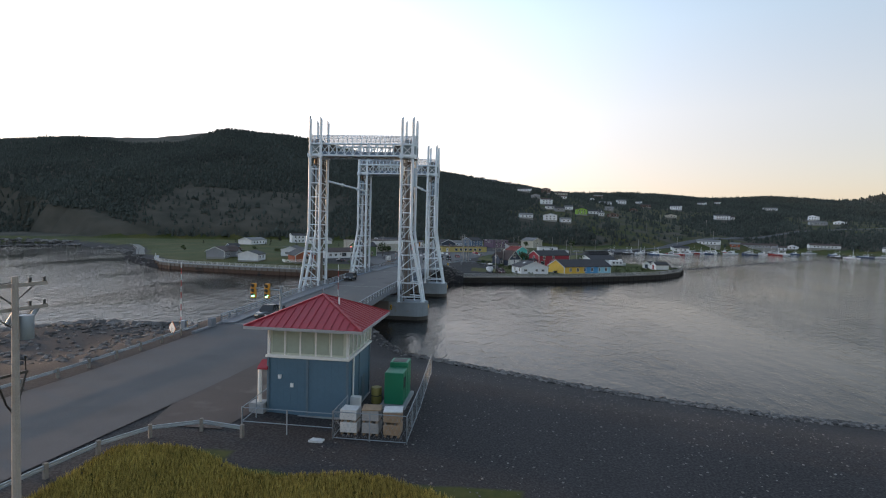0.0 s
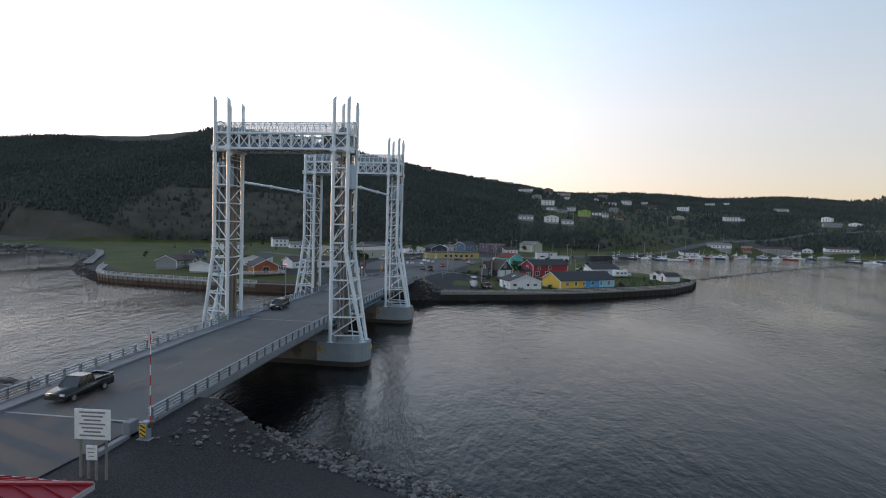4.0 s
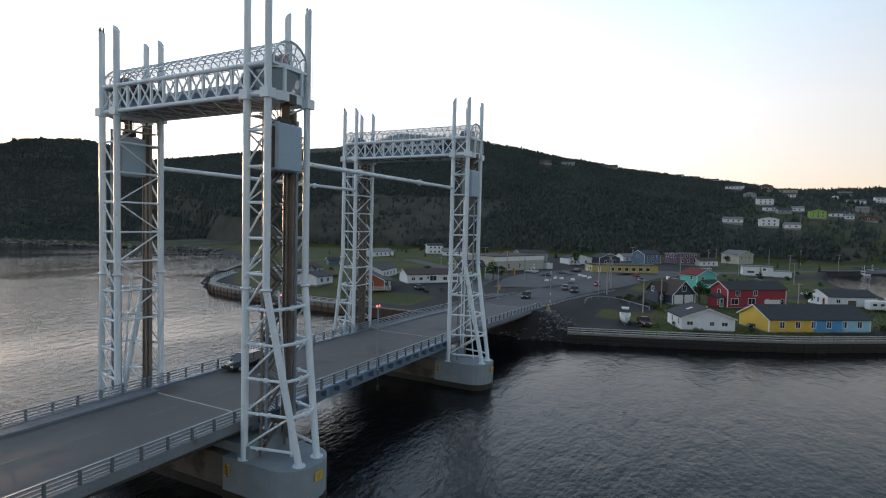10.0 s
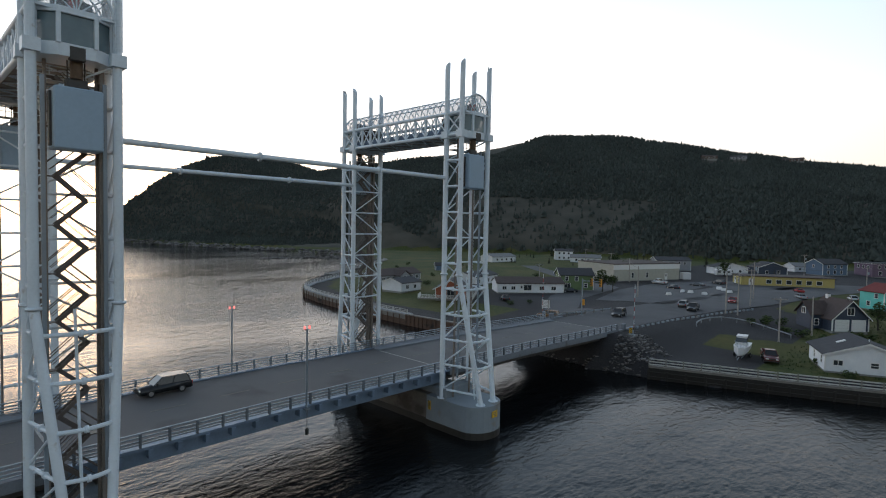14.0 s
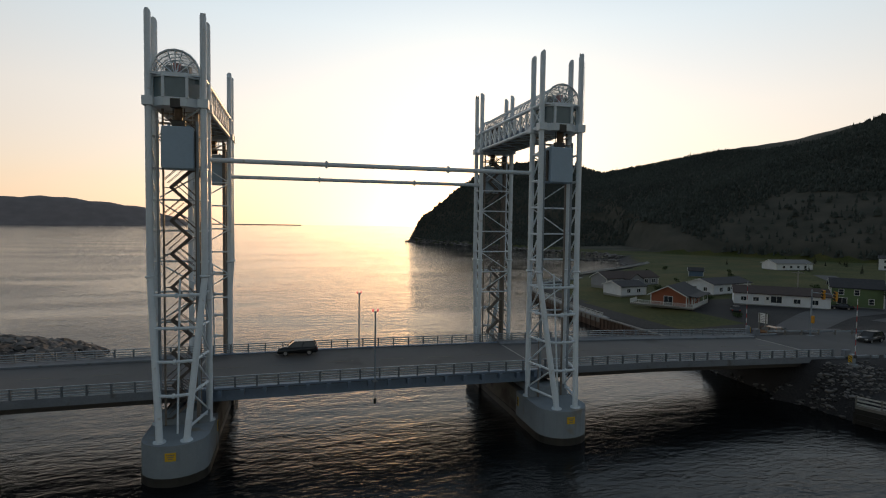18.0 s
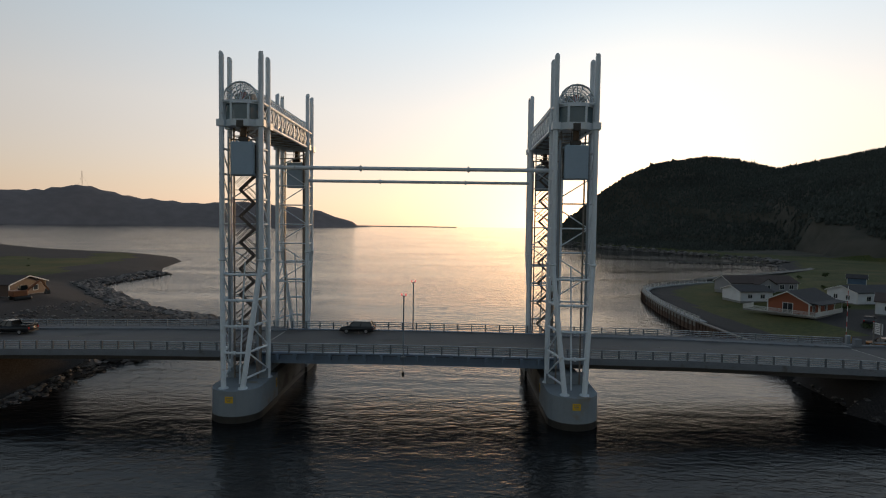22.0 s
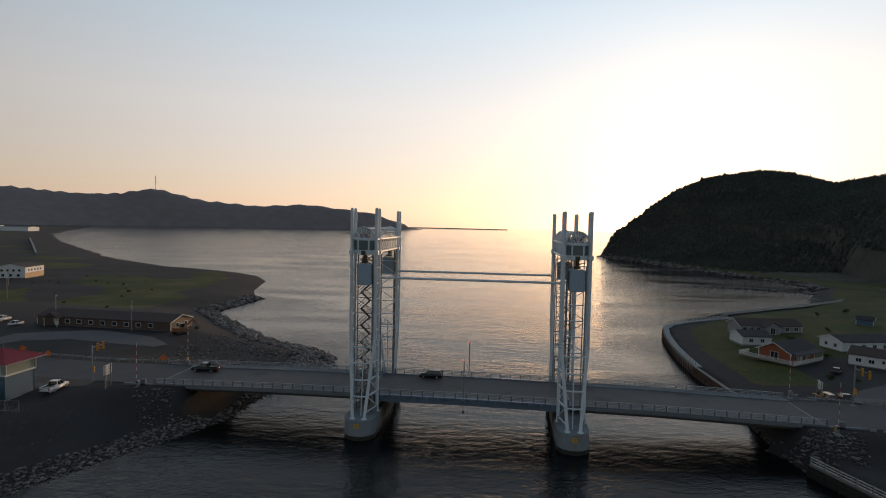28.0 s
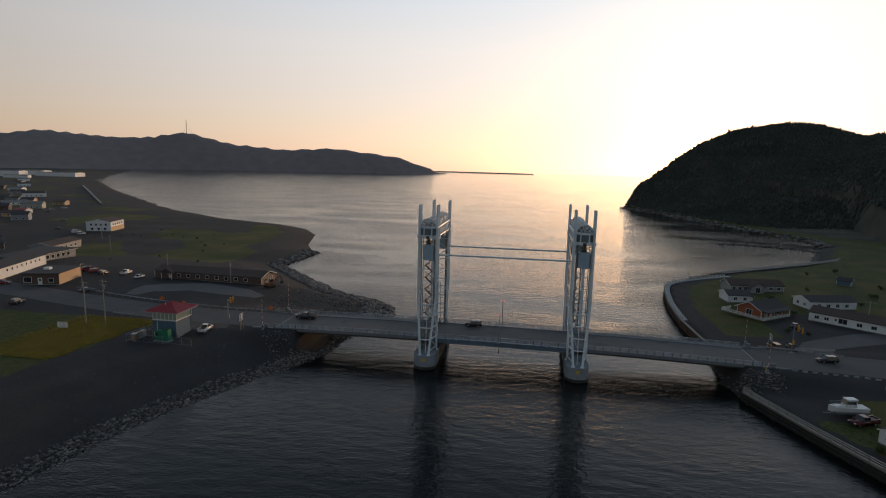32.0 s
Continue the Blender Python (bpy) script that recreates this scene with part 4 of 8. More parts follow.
# abutments
# south seat wall: the low sun's orange is put into its colour
SUNLIT_CONCRETE = mat("sun_orange_concrete", (0.42, 0.13, 0.055), 0.85, vary=0.3, scale=0.5, fine=5, stain=((0.2, 0.15, 0.12), 0.7, 0.58))
for y0, y1, lab in ((60.0, 66.0, "south"), (187.5, 193.5, "north")):
    t = thing("abutment", (BX, (y0 + y1) / 2, 0), "stained concrete bridge abutment with wing walls", "abutment", "bridge abutments")
    ym = (y0 + y1) / 2
    s = 1 if lab == "south" else -1
    part("seat_wall", box(bmesh.new(), -7.5, s * 2.2 - 0.8, -2, 7.5, s * 2.2 + 0.8, float(road_z(ym)) - 1.25), SUNLIT_CONCRETE if lab == "south" else CONCRETE, t, "abutment wall coloured orange as by low sun" if lab == "south" else "")
    for sx in (1, -1):
        part("wing_wall", box(bmesh.new(), sx * 7.1, -3, -1, sx * 7.6, 3, float(road_z(ym)) + 0.2, 0.03), DECK_EDGE, t)
        part("end_post", box(bmesh.new(), sx * 7.0, s * 1.0 - 0.5, float(road_z(ym)) - 0.2, sx * 7.6, s * 1.0 + 0.5, float(road_z(ym)) + 1.1, 0.05), DECK_EDGE, t)

# lamp posts with a hanging channel light at mid span
for sx, x in ((1, E0 + 0.15), (-1, W0 - 0.15)):
    y = 126.1
    z = float(road_z(y))
    t = thing("lamp_post", (x, y, z), "slender grey post with red beacons on the railing", "lamp post", "bridge light posts")
    stick("post", t, (0, 0, -0.3), (0, 0, 7.0), 0.085, RAIL_STEEL)
    block("base_plate", t, (0, 0, -0.2), (0.5, 0.5, 0.12), RAIL_STEEL)
    beam("crossbar", t, (0, -0.3, 7.0), (0, 0.3, 7.0), 0.08, 0.08, RAIL_STEEL)
    for dy in (-0.25, 0.25):
        stick("beacon", t, (0, dy, 7.03), (0, dy, 7.28), 0.09, RED_GLOW, "small red beacon light")
    stick("hanger", t, (sx * 0.1, 0, -2.0), (sx * 0.1, 0, -0.3), 0.03, DARK_STEEL)
    stick("channel_light", t, (sx * 0.1, 0, -2.5), (sx * 0.1, 0, -2.0), 0.16, BLACK)

# ---- roads and hard standings ----
def ribbon(line, dz, step=3.0):
    """A road surface on the ground along a line of (x, y, half width)."""
    pts = []
    for a, b in zip(line[:-1], line[1:]):
        k = max(1, int(math.dist(a[:2], b[:2]) / step))
        pts += [tuple(a[i] + (b[i] - a[i]) * j / k for i in range(3)) for j in range(k)]
    pts.append(line[-1])
    bm, rows = bmesh.new(), []
    for i, (x, y, w) in enumerate(pts):
        p, q = pts[max(i - 1, 0)], pts[min(i + 1, len(pts) - 1)]
        d = Vector((q[0] - p[0], q[1] - p[1])).normalized()
        row = []
        for s in (-1, -0.5, 0, 0.5, 1):
            px, py = x + d.y * w * s, y - d.x * w * s
            g = max(ground_at(px, py), ground_at(px + 1, py), ground_at(px - 1, py), ground_at(px, py + 1), ground_at(px, py - 1))
            row.append(bm.verts.new((px, py, g + dz)))
        rows.append(row)
    for r0, r1 in zip(rows[:-1], rows[1:]):
        for k in range(4):
            bm.faces.new((r0[k], r1[k], r1[k + 1], r0[k + 1]))
    bmesh.ops.recalc_face_normals(bm, faces=bm.faces[:])
    return bm


solid("road_south", ribbon([(-24.9, 66, 6.9), (-25.4, 58, 6.7), (-26.5, 46, 6.5), (-28, 32, 6.4), (-30.5, 12, 6.4), (-35, -12, 6.2), (-41, -40, 6), (-50, -80, 6), (-65, -150, 6), (-90, -260, 6)], 0.06), ASPHALT, "worn grey asphalt road leading to the bridge", "road", kind="structure")
solid("road_north", ribbon([(-24.9, 187.5, 6.9), (-25, 198, 6.9), (-24.6, 215, 7.2), (-22.5, 235, 8), (-19, 255, 8.5), (-16, 280, 9), (-12, 305, 8), (-4, 335, 7), (15, 368, 5.5), (45, 402, 4.5), (66, 430, 4)], 0.06), ASPHALT, "worn grey asphalt road leading into the village", "road", kind="structure")
solid("road_west", ribbon([(-31, 204, 4), (-44, 212, 4), (-53, 230, 4.5), (-60, 262, 6), (-75, 276, 5), (-95, 292, 4), (-130, 322, 3.5)], 0.08), ASPHALT, "grey asphalt side road past the houses", "road", kind="structure")
solid("parking_lot", ribbon([(-36, 232, 9), (-38, 260, 14), (-38, 290, 15), (-28, 312, 14), (-10, 330, 10)], 0.06), ASPHALT, "wide grey asphalt lot between road and warehouse", "parking lot", kind="structure")
GRAVEL_PALE = mat("pale_packed_gravel", (0.095, 0.095, 0.10), 0.95, vary=0.2, scale=0.2, fine=9, bump=0.01)
solid("yard_south", ribbon([(-44, 2, 2), (-54, 2, 6), (-60, 16, 6), (-56, 34, 5), (-52, 44, 2)], 0.05), GRAVEL_PALE, "pale packed gravel yard beside the road", "yard", kind="structure")
HILL_ROAD = [(66, 430, 3.5), (110, 470, 3.2), (160, 530, 3), (215, 590, 3), (270, 650, 3), (360, 700, 3), (480, 720, 3)]
solid("hill_road", ribbon(HILL_ROAD, 0.4, 8.0), GRAVEL_PALE, "grey road climbing the hillside above the harbour", "road", kind="structure")

solid("driveway", ribbon([(-17.4, 34.6, 2.6), (-17.5, 40, 3.6), (-17.2, 46, 3.6), (-18.2, 53, 2.2)], 0.05), mat("damp_brown_asphalt", (0.044, 0.033, 0.030), 0.8, vary=0.3, scale=0.3, fine=10, bump=0.006, stain=((0.075, 0.066, 0.06), 0.35, 0.55)), "dark brown worn asphalt apron before the control house", "driveway", kind="structure")

# ---- wharf walls, fences and shore stones ----
def polyline_points(line, step):
    """Points at even steps along a line, with the heading there."""
    out, carry = [], 0.0
    for a, b in zip(line[:-1], line[1:]):
        d = math.dist(a, b)
        s = carry
        while s < d:
            f = s / d
            out.append((a[0] + (b[0] - a[0]) * f, a[1] + (b[1] - a[1]) * f, math.degrees(math.atan2(b[1] - a[1], b[0] - a[0]))))
            s += step
        carry = s - d
    return out


def wall_strip(line, z0, z1, half):
    bm, rows = bmesh.new(), []
    for i, (x, y) in enumerate(line):
        p, q = line[max(i - 1, 0)], line[min(i + 1, len(line) - 1)]
        d = Vector((q[0] - p[0], q[1] - p[1])).normalized()
        rows.append([bm.verts.new((x + d.y * half * s, y - d.x * half * s, z)) for s, z in ((1, z0), (1, z1), (-1, z1), (-1, z0))])
    for r0, r1 in zip(rows[:-1], rows[1:]):
        for k in range(4):
            bm.faces.new((r0[k], r1[k], r1[(k + 1) % 4], r0[(k + 1) % 4]))
    for r in (rows[0], rows[-1]):
        bm.faces.new(r)
    bmesh.ops.recalc_face_normals(bm, faces=bm.faces[:])
    return bm


EAST_WHARF = [(-9, 180.3), (7.6, 186.3), (21, 191.8), (32, 197), (51.7, 210.4), (66.6, 222.3), (79.1, 240.5), (86, 258), (85, 272)]
WEST_WHARF = [(-65.5, 182.3), (-75, 182.7), (-90, 184), (-108, 186.8), (-120, 189.8), (-127, 193.8), (-134, 201.2), (-141, 211), (-149.3, 223.6)]
WEST_FAR = [(-157, 222), (-176, 248), (-192, 271), (-219, 304), (-246, 327), (-264, 330)]

t = thing("wharf", (0, 0, 0), "dark tarred timber wharf edge along the village shore", "wharf")
part("crib_wall", wall_strip(EAST_WHARF, -2, 1.75, 0.35), WOOD_DARK, t)
part("cap_log", wall_strip(EAST_WHARF, 1.75, 2.05, 0.25), WOOD_GREY, t)
for x, y, a in polyline_points(EAST_WHARF, 2.6):
    stick("wharf_post", t, (x + 0.38 * math.sin(radians(a)), y - 0.38 * math.cos(radians(a)), -2), (x + 0.38 * math.sin(radians(a)), y - 0.38 * math.cos(radians(a)), 1.4), 0.17, WOOD_DARK)
for z in (0.4, 1.1):
    part("waler", wall_strip([(x + 0.05, y - 0.42) for x, y in EAST_WHARF], z - 0.12, z + 0.12, 0.1), WOOD_DARK, t)


def rail_fence(name, line, z, label, group, post, bars, gap, matp, matr, bar_h=0.16):
    t = thing(name, (0, 0, 0), label, "fence", group)
    pts = polyline_points(line, gap)
    for x, y, a in pts:
        block("post", t, (x, y, z + post / 2), (0.16, 0.16, post), matp, rz=a)
    for (x0, y0, _), (x1, y1, _) in zip(pts[:-1], pts[1:]):
        for h in bars:
            beam("rail", t, (x0, y0, z + h), (x1, y1, z + h), 0.06, bar_h, matr)
    return t


rail_fence("wharf_fence", EAST_WHARF, 1.95, "weathered pale timber rail fence along the wharf", "wharf fences", 1.25, (0.3, 0.7, 1.1), 2.4, WOOD_GREY, WOOD_PALE)
CRIB = mat("rust_brown_timber", (0.105, 0.062, 0.042), 0.85, vary=0.3, scale=0.6, fine=5, stain=((0.04, 0.03, 0.025), 0.6, 0.55))
t = thing("sea_wall", (0, 0, 0), "pale timber sea wall with dark tidal foot", "sea wall")
part("tidal_foot", wall_strip(WEST_WHARF, -2, 1.3, 0.4), CRIB, t)
part("boardwalk", wall_strip([(x, y + 0.8) for x, y in WEST_WHARF], 2.15, 2.45, 0.9), CURB, t, "pale concrete boardwalk")
part("face_boards", wall_strip(WEST_WHARF, 1.3, 2.3, 0.42), WOOD_GREY, t)
for x, y, a in polyline_points(WEST_WHARF, 2.2):
    block("fender_post", t, (x + 0.5 * math.sin(radians(a + 180)), y - 0.5 * math.cos(radians(a + 180)), 1.0), (0.2, 0.2, 2.4), CRIB, rz=a)
rail_fence("boardwalk_fence", WEST_WHARF, 2.4, "white painted rail fence along the boardwalk", "wharf fences", 1.15, (0.35, 0.7, 1.05), 2.6, WOOD_PALE, WOOD_PALE, 0.13)
t = thing("crib_wall", (0, 0, 0), "rust-brown timber crib wall beside the bridge end", "crib wall")
CRIB_LINE = [(-65.3, 182.0), (-45, 182.6), (-33.4, 183.9)]
part("crib_face", wall_strip(CRIB_LINE, -2, 2.35, 0.3), CRIB, t)
for x, y, a in polyline_points(CRIB_LINE, 1.3):
    block("crib_post", t, (x + 0.36 * math.sin(radians(a)), y - 0.36 * math.cos(radians(a)), 0.3), (0.22, 0.22, 4.3), CRIB, rz=a)
part("crib_cap", wall_strip(CRIB_LINE, 2.35, 2.6, 0.4), WOOD_GREY, t)
t = thing("retaining_wall", (0, 0, 0), "low grey concrete retaining wall along the cove", "retaining wall")
SEA_WALL = mat("weathered_sea_wall", (0.15, 0.145, 0.135), 0.85, vary=0.25, scale=0.4, fine=6)
part("wall", wall_strip(WEST_FAR, -1.5, 2.8, 0.5), SEA_WALL, t)
part("walkway", wall_strip([(x + 1.6, y + 1.0) for x, y in WEST_FAR], 2.5, 2.72, 1.2), SEA_WALL, t)


def stones(name, places, label, material, seed):
    """Broken shore stones, each an uneven lump, joined."""
    r = np.random.RandomState(seed)
    base = [(-1, 0, 0), (1, 0, 0), (0, -1, 0), (0, 1, 0), (0, 0, -1), (0, 0, 1), (0.7, 0.7, 0.55), (-0.7, 0.7, 0.5), (0.7, -0.7, 0.5), (-0.7, -0.7, 0.55)]
    tri = [(5, 6, 7), (5, 7, 9), (5, 9, 8), (5, 8, 6), (1, 6, 8), (3, 7, 6), (0, 9, 7), (2, 8, 9), (1, 3, 6), (3, 0, 7), (0, 2, 9), (2, 1, 8), (4, 3, 1), (4, 0, 3), (4, 2, 0), (4, 1, 2)]
    vs, fs = [], []
    for x, y, z, s in places:
        o = len(vs)
        a, c = r.uniform(0, 6.28), r.uniform(0.7, 1.3)
        for bx, by, bz in base:
            j = r.uniform(0.75, 1.2)
            u, v = bx * s * j * c, by * s * j / c
            vs.append((x + u * math.cos(a) - v * math.sin(a), y + u * math.sin(a) + v * math.cos(a), z + bz * s * j * 0.75))
        fs += [(p + o, q + o, w + o) for p, q, w in tri]
    me = bpy.data.meshes.new("m")
    me.from_pydata(vs, [], fs)
    me.materials.append(material)
    return tagged(new(name, me), label, "rocks", kind="stuff")


def island_vary(m, low, high):
    """Lets each joined piece take its own brightness."""
    n, l = m.node_tree.nodes, m.node_tree.links
    g, mr = n.new("ShaderNodeNewGeometry"), n.new("ShaderNodeMapRange")
    mr.inputs["To Min"].default_value, mr.inputs["To Max"].default_value = low, high
    l.new(g.outputs["Random Per Island"], mr.inputs["Value"])
    mx = n.new("ShaderNodeVectorMath")
    mx.operation = "SCALE"
    b = n["Principled BSDF"]
    l.new(b.inputs["Base Color"].links[0].from_socket, mx.inputs[0])
    l.new(mr.outputs["Result"], mx.inputs["Scale"])
    l.new(mx.outputs[0], b.inputs["Base Color"])
    return m


STONE = island_vary(mat("shore_stone", (0.095, 0.089, 0.085), 0.9, vary=0.25, scale=1, fine=8, bump=0.03), 0.4, 2.1)
rng = random.Random(4)


def scatter(line, count, lo, hi, smin, smax):
    pts = polyline_points(line, 0.5)
    out = []
    for _ in range(count):
        x, y, a = rng.choice(pts)
        d = rng.uniform(lo, hi)
        x, y = x + d * math.sin(radians(a)) + rng.uniform(-0.6, 0.6), y - d * math.cos(radians(a)) + rng.uniform(-0.6, 0.6)
        s = smin + (smax - smin) * rng.random() ** 2.2
        if abs(x + 25) < 9.5 and (y < 79 or y > 180.5):
            continue
        out.append((x, y, ground_at(x, y) + s * 0.15, s))
    return out


stones("shore_rocks", scatter([(108, 42), (70, 52.5), (48, 57), (34, 59.4), (20, 63.6), (9, 68.8), (0, 73), (-8, 77), (-17, 81)], 9500, -4.2, 2.2, 0.07, 0.36), "dark broken rocks along the gravel shore", STONE, 1)
stones("riprap", scatter([(-34, 82), (-50, 88), (-65, 86), (-73, 78), (-81, 62), (-101, 41), (-127, 16)], 2400, -7, 1.0, 0.3, 1.15), "grey riprap boulders along the channel bank", STONE, 2)
stones("riprap", scatter([(-30, 82), (-50, 88), (-65, 86), (-73, 78), (-81, 62), (-101, 41)], 1300, -9, -2, 0.3, 1.0), "grey boulders on the crest of the channel bank", STONE, 14)
stones("riprap", scatter([(-30, 82), (-50, 88), (-65, 86), (-73, 78), (-81, 62), (-101, 41)], 1100, 2, 8, 0.2, 0.75), "grey boulders along the bank", STONE, 15)
stones("yard_stones", [(x, y, ground_at(x, y), 0.05 + 0.4 * rng.random() ** 3) for x, y in ((rng.uniform(-75, -36), rng.uniform(48, 82)) for _ in range(1800))], "loose stones over the gravel bank", STONE, 16)
stones("shore_rocks", scatter([(-134, 198), (-143, 204), (-156, 218), (-165, 226), (-178, 245), (-193, 265), (-219, 293), (-246, 306)], 1100, -2.5, 2.0, 0.2, 0.8), "dark broken rocks round the cove beside the sea wall", STONE, 22)
stones("riprap", scatter([(-124, 15), (-145, 16), (-168, 16.5), (-173, 11)], 500, -5, 0.6, 0.4, 1.2), "dark boulders of a short rock groyne", STONE, 3)
stones("riprap", scatter([(-32, 179), (-17, 178.5), (-9, 178)], 800, -6, 2.0, 0.12, 0.42), "grey riprap boulders beside the abutment", STONE, 5)
stones("riprap", scatter([(-16, 180), (-12, 190)], 420, -3, 3.5, 0.12, 0.36), "grey riprap boulders below the road", STONE, 6)
stones("riprap", scatter([(-17, 81), (-34, 82)], 500, -6, 1.0, 0.12, 0.5), "dark stones under the bridge end", STONE, 23)
stones("riprap", scatter([(-17, 66), (-12, 70), (-8, 74)], 260, -3, 3.0, 0.1, 0.32), "grey riprap boulders beside the abutment", STONE, 12)
stones("rock_bar", [(x + rng.uniform(-2.2, 2.2), y + rng.uniform(-1.6, 1.6), rng.uniform(-0.35, 0.05), rng.uniform(0.3, 0.75)) for x, y, a in polyline_points([(94, 283), (109, 299), (128, 322), (158, 355), (208, 409), (262, 452)], 0.4)], "low dark bar of rocks awash off the wharf", STONE, 21)
spit_line = [(-262, 319), (-273, 317), (-286, 292), (-290, 264)]
stones("rock_spit", [(x + rng.uniform(-3, 3), y + rng.uniform(-2, 2), rng.uniform(-0.3, 0.3), rng.uniform(0.4, 1.6)) for x, y, a in polyline_points(spit_line, 0.35)], "low dark rock spit reaching into the cove", STONE, 7)
stones("shore_rocks", scatter([(-638, 254), (-560, 274), (-493, 291), (-405, 316), (-330, 338), (-290, 332)], 900, -6, 2, 0.5, 2.2), "pale boulders under the headland", STONE, 8)
stones("yard_stones", [(x, y, ground_at(x, y), 0.02 + 0.07 * rng.random() ** 3) for x, y in ((rng.uniform(-8, 32), rng.uniform(26, 62)) for _ in range(4200))], "scattered small stones on the dark gravel yard", STONE, 9)


# ---- the control house by the bridge ----
GZ = 4.55
t = thing("control_house", (-10.18, 41.72, GZ), "blue two-storey bridge control house with red hipped metal roof", "control house")
w, d = 3.02, 3.18
base = part("lower_wall", box(bmesh.new(), -w, -d, 0, w, d, 4.3), BLUE_WALL, t, "blue metal-clad lower wall")
for x, y in ((-w, -d), (w, -d), (-w, d), (w, d), (0, -d), (w, 0), (w, -1.6)):
    block("trim_post", base, (x, y, 2.15), (0.16, 0.16, 4.3), BLUE_TRIM)
for x in (-1.55, 1.55):
    for k in range(6):
        block("cladding_rib", base, (x - 1.3 + 0.52 * k, -d - 0.002, 2.15), (0.02, 0.012, 4.28), BLUE_WALL)
part("sill_band", box(bmesh.new(), -w - 0.18, -d - 0.18, 4.3, w + 0.18, d + 0.18, 4.52, 0.03), TRIM, t, "white sill band")
band = part("upper_wall", box(bmesh.new(), -w, -d, 4.52, w, d, 6.72), PALE_WALL, t, "pale upper wall")
GH_GLASS = mat("pale_blind_pane", (0.34, 0.39, 0.33), 0.25, vary=0.12, scale=0.7, fine=2)
for k in range(5):
    x = -w + 0.35 + 1.1 * k + 0.45
    p = block("window", band, (x, -d - 0.01, 5.6), (1.0, 0.05, 1.85), GH_GLASS, "window with pale drawn blind")
for k in range(6):
    y = -d + 0.6 + 1.1 * k + 0.0
    block("window", band, (w + 0.01, y, 5.6), (0.05, 0.95, 1.85), GH_GLASS)
    block("window", band, (-w - 0.01, y, 5.6), (0.05, 0.95, 1.85), GH_GLASS)
for k in range(6):
    x = -w + 0.1 + 1.18 * k
    block("mullion", band, (x, -d - 0.05, 5.6), (0.11, 0.09, 2.1), TRIM)
for k in range(7):
    y = -d + 0.05 + 1.1 * k
    for sx in (1, -1):
        block("mullion", band, (sx * (w + 0.05), y, 5.6), (0.09, 0.11, 2.1), TRIM)
for k in range(5):
    block("window", band, (-w + 0.8 + 1.1 * k, d + 0.01, 5.6), (1.0, 0.05, 1.85), GH_GLASS)
x0, x1, y0, y1, ze, za = -4.3, 4.4, -4.55, 4.6, 6.8, 8.7
bm = bmesh.new()
ap = bm.verts.new((0.05, -0.1, za))
lo = [bm.verts.new(c) for c in ((x0, y0, ze), (x1, y0, ze), (x1, y1, ze), (x0, y1, ze))]
un = [bm.verts.new(c) for c in ((x0, y0, ze - 0.14), (x1, y0, ze - 0.14), (x1, y1, ze - 0.14), (x0, y1, ze - 0.14))]
for k in range(4):
    bm.faces.new((lo[k], lo[(k + 1) % 4], ap))
    bm.faces.new((un[k], un[(k + 1) % 4], lo[(k + 1) % 4], lo[k]))
bm.faces.new(un[::-1])
roof = part("roof", bm, ROOF_RED, t, "red standing-seam metal roof")
A = Vector((0.05, -0.1, za))
C = [Vector(c) for c in ((x0, y0, ze), (x1, y0, ze), (x1, y1, ze), (x0, y1, ze))]
for k in range(4):
    p, q = C[k], C[(k + 1) % 4]
    n_ = 15
    e = (q - p)
    ta = (A - p).dot(e) / e.dot(e)
    up = A - (p + e * ta)
    for j in range(1, n_):
        f = j / n_
        reach = f / ta if f < ta else (1 - f) / (1 - ta)
        s = p + e * f
        beam("roof_seam", roof, s + Vector((0, 0, 0.03)), s + up * reach + Vector((0, 0, 0.03)), 0.05, 0.06, ROOF_RED)
    beam("hip_cap", roof, p + Vector((0, 0, 0.05)), A + Vector((0, 0, 0.05)), 0.2, 0.08, ROOF_RED)
    beam("fascia", roof, p + Vector((0, 0, -0.1)), q + Vector((0, 0, -0.1)), 0.12, 0.2, EAVES)
stick("flue", roof, (1.5, -0.6, 7.6), (1.5, -0.6, 8.6), 0.075, TRIM)
stick("flue_collar", roof, (1.5, -0.6, 7.6), (1.5, -0.6, 7.95), 0.15, DARK_STEEL)
stick("aerial", roof, (0.05, -0.1, za), (0.05, -0.1, za + 0.6), 0.03, RAIL_STEEL)
for x, z in ((-2.0, 2.9), (-1.05, 2.3)):
    block("meter_box", base, (x - 0.1, -d - 0.1, z), (0.22, 0.16, 0.28), TRIM, "white meter box")
stick("downpipe", base, (w + 0.12, -d + 1.2, 0), (w + 0.12, -d + 1.2, 4.3), 0.07, TRIM, "white downpipe")
block("air_conditioner", base, (w + 0.4, -d + 1.0, 0.75), (0.75, 0.5, 1.3), TRIM, "pale heat pump unit")
block("door", base, (-w - 0.03, 1.5, 1.05), (0.08, 0.95, 2.1), BLUE_TRIM)
block("door", base, (w + 0.03, 1.2, 1.05), (0.08, 0.95, 2.1), BLUE_TRIM)
bm = extrude_x(bmesh.new(), [(-0.9, 3.4), (0.9, 3.4), (0.9, 3.5), (0, 3.95), (-0.9, 3.5)], -w - 0.75, -w - 0.003)
part("porch_roof", bm, ROOF_RED, base, "small red porch roof", pose(0, -2.6, 0))
stick("porch_post", base, (-w - 0.6, -3.3, 0.9), (-w - 0.6, -3.3, 3.45), 0.15, TRIM)
block("step_box", base, (-w - 0.7, -3.2, 0.45), (1.1, 1.0, 0.9), CURB)
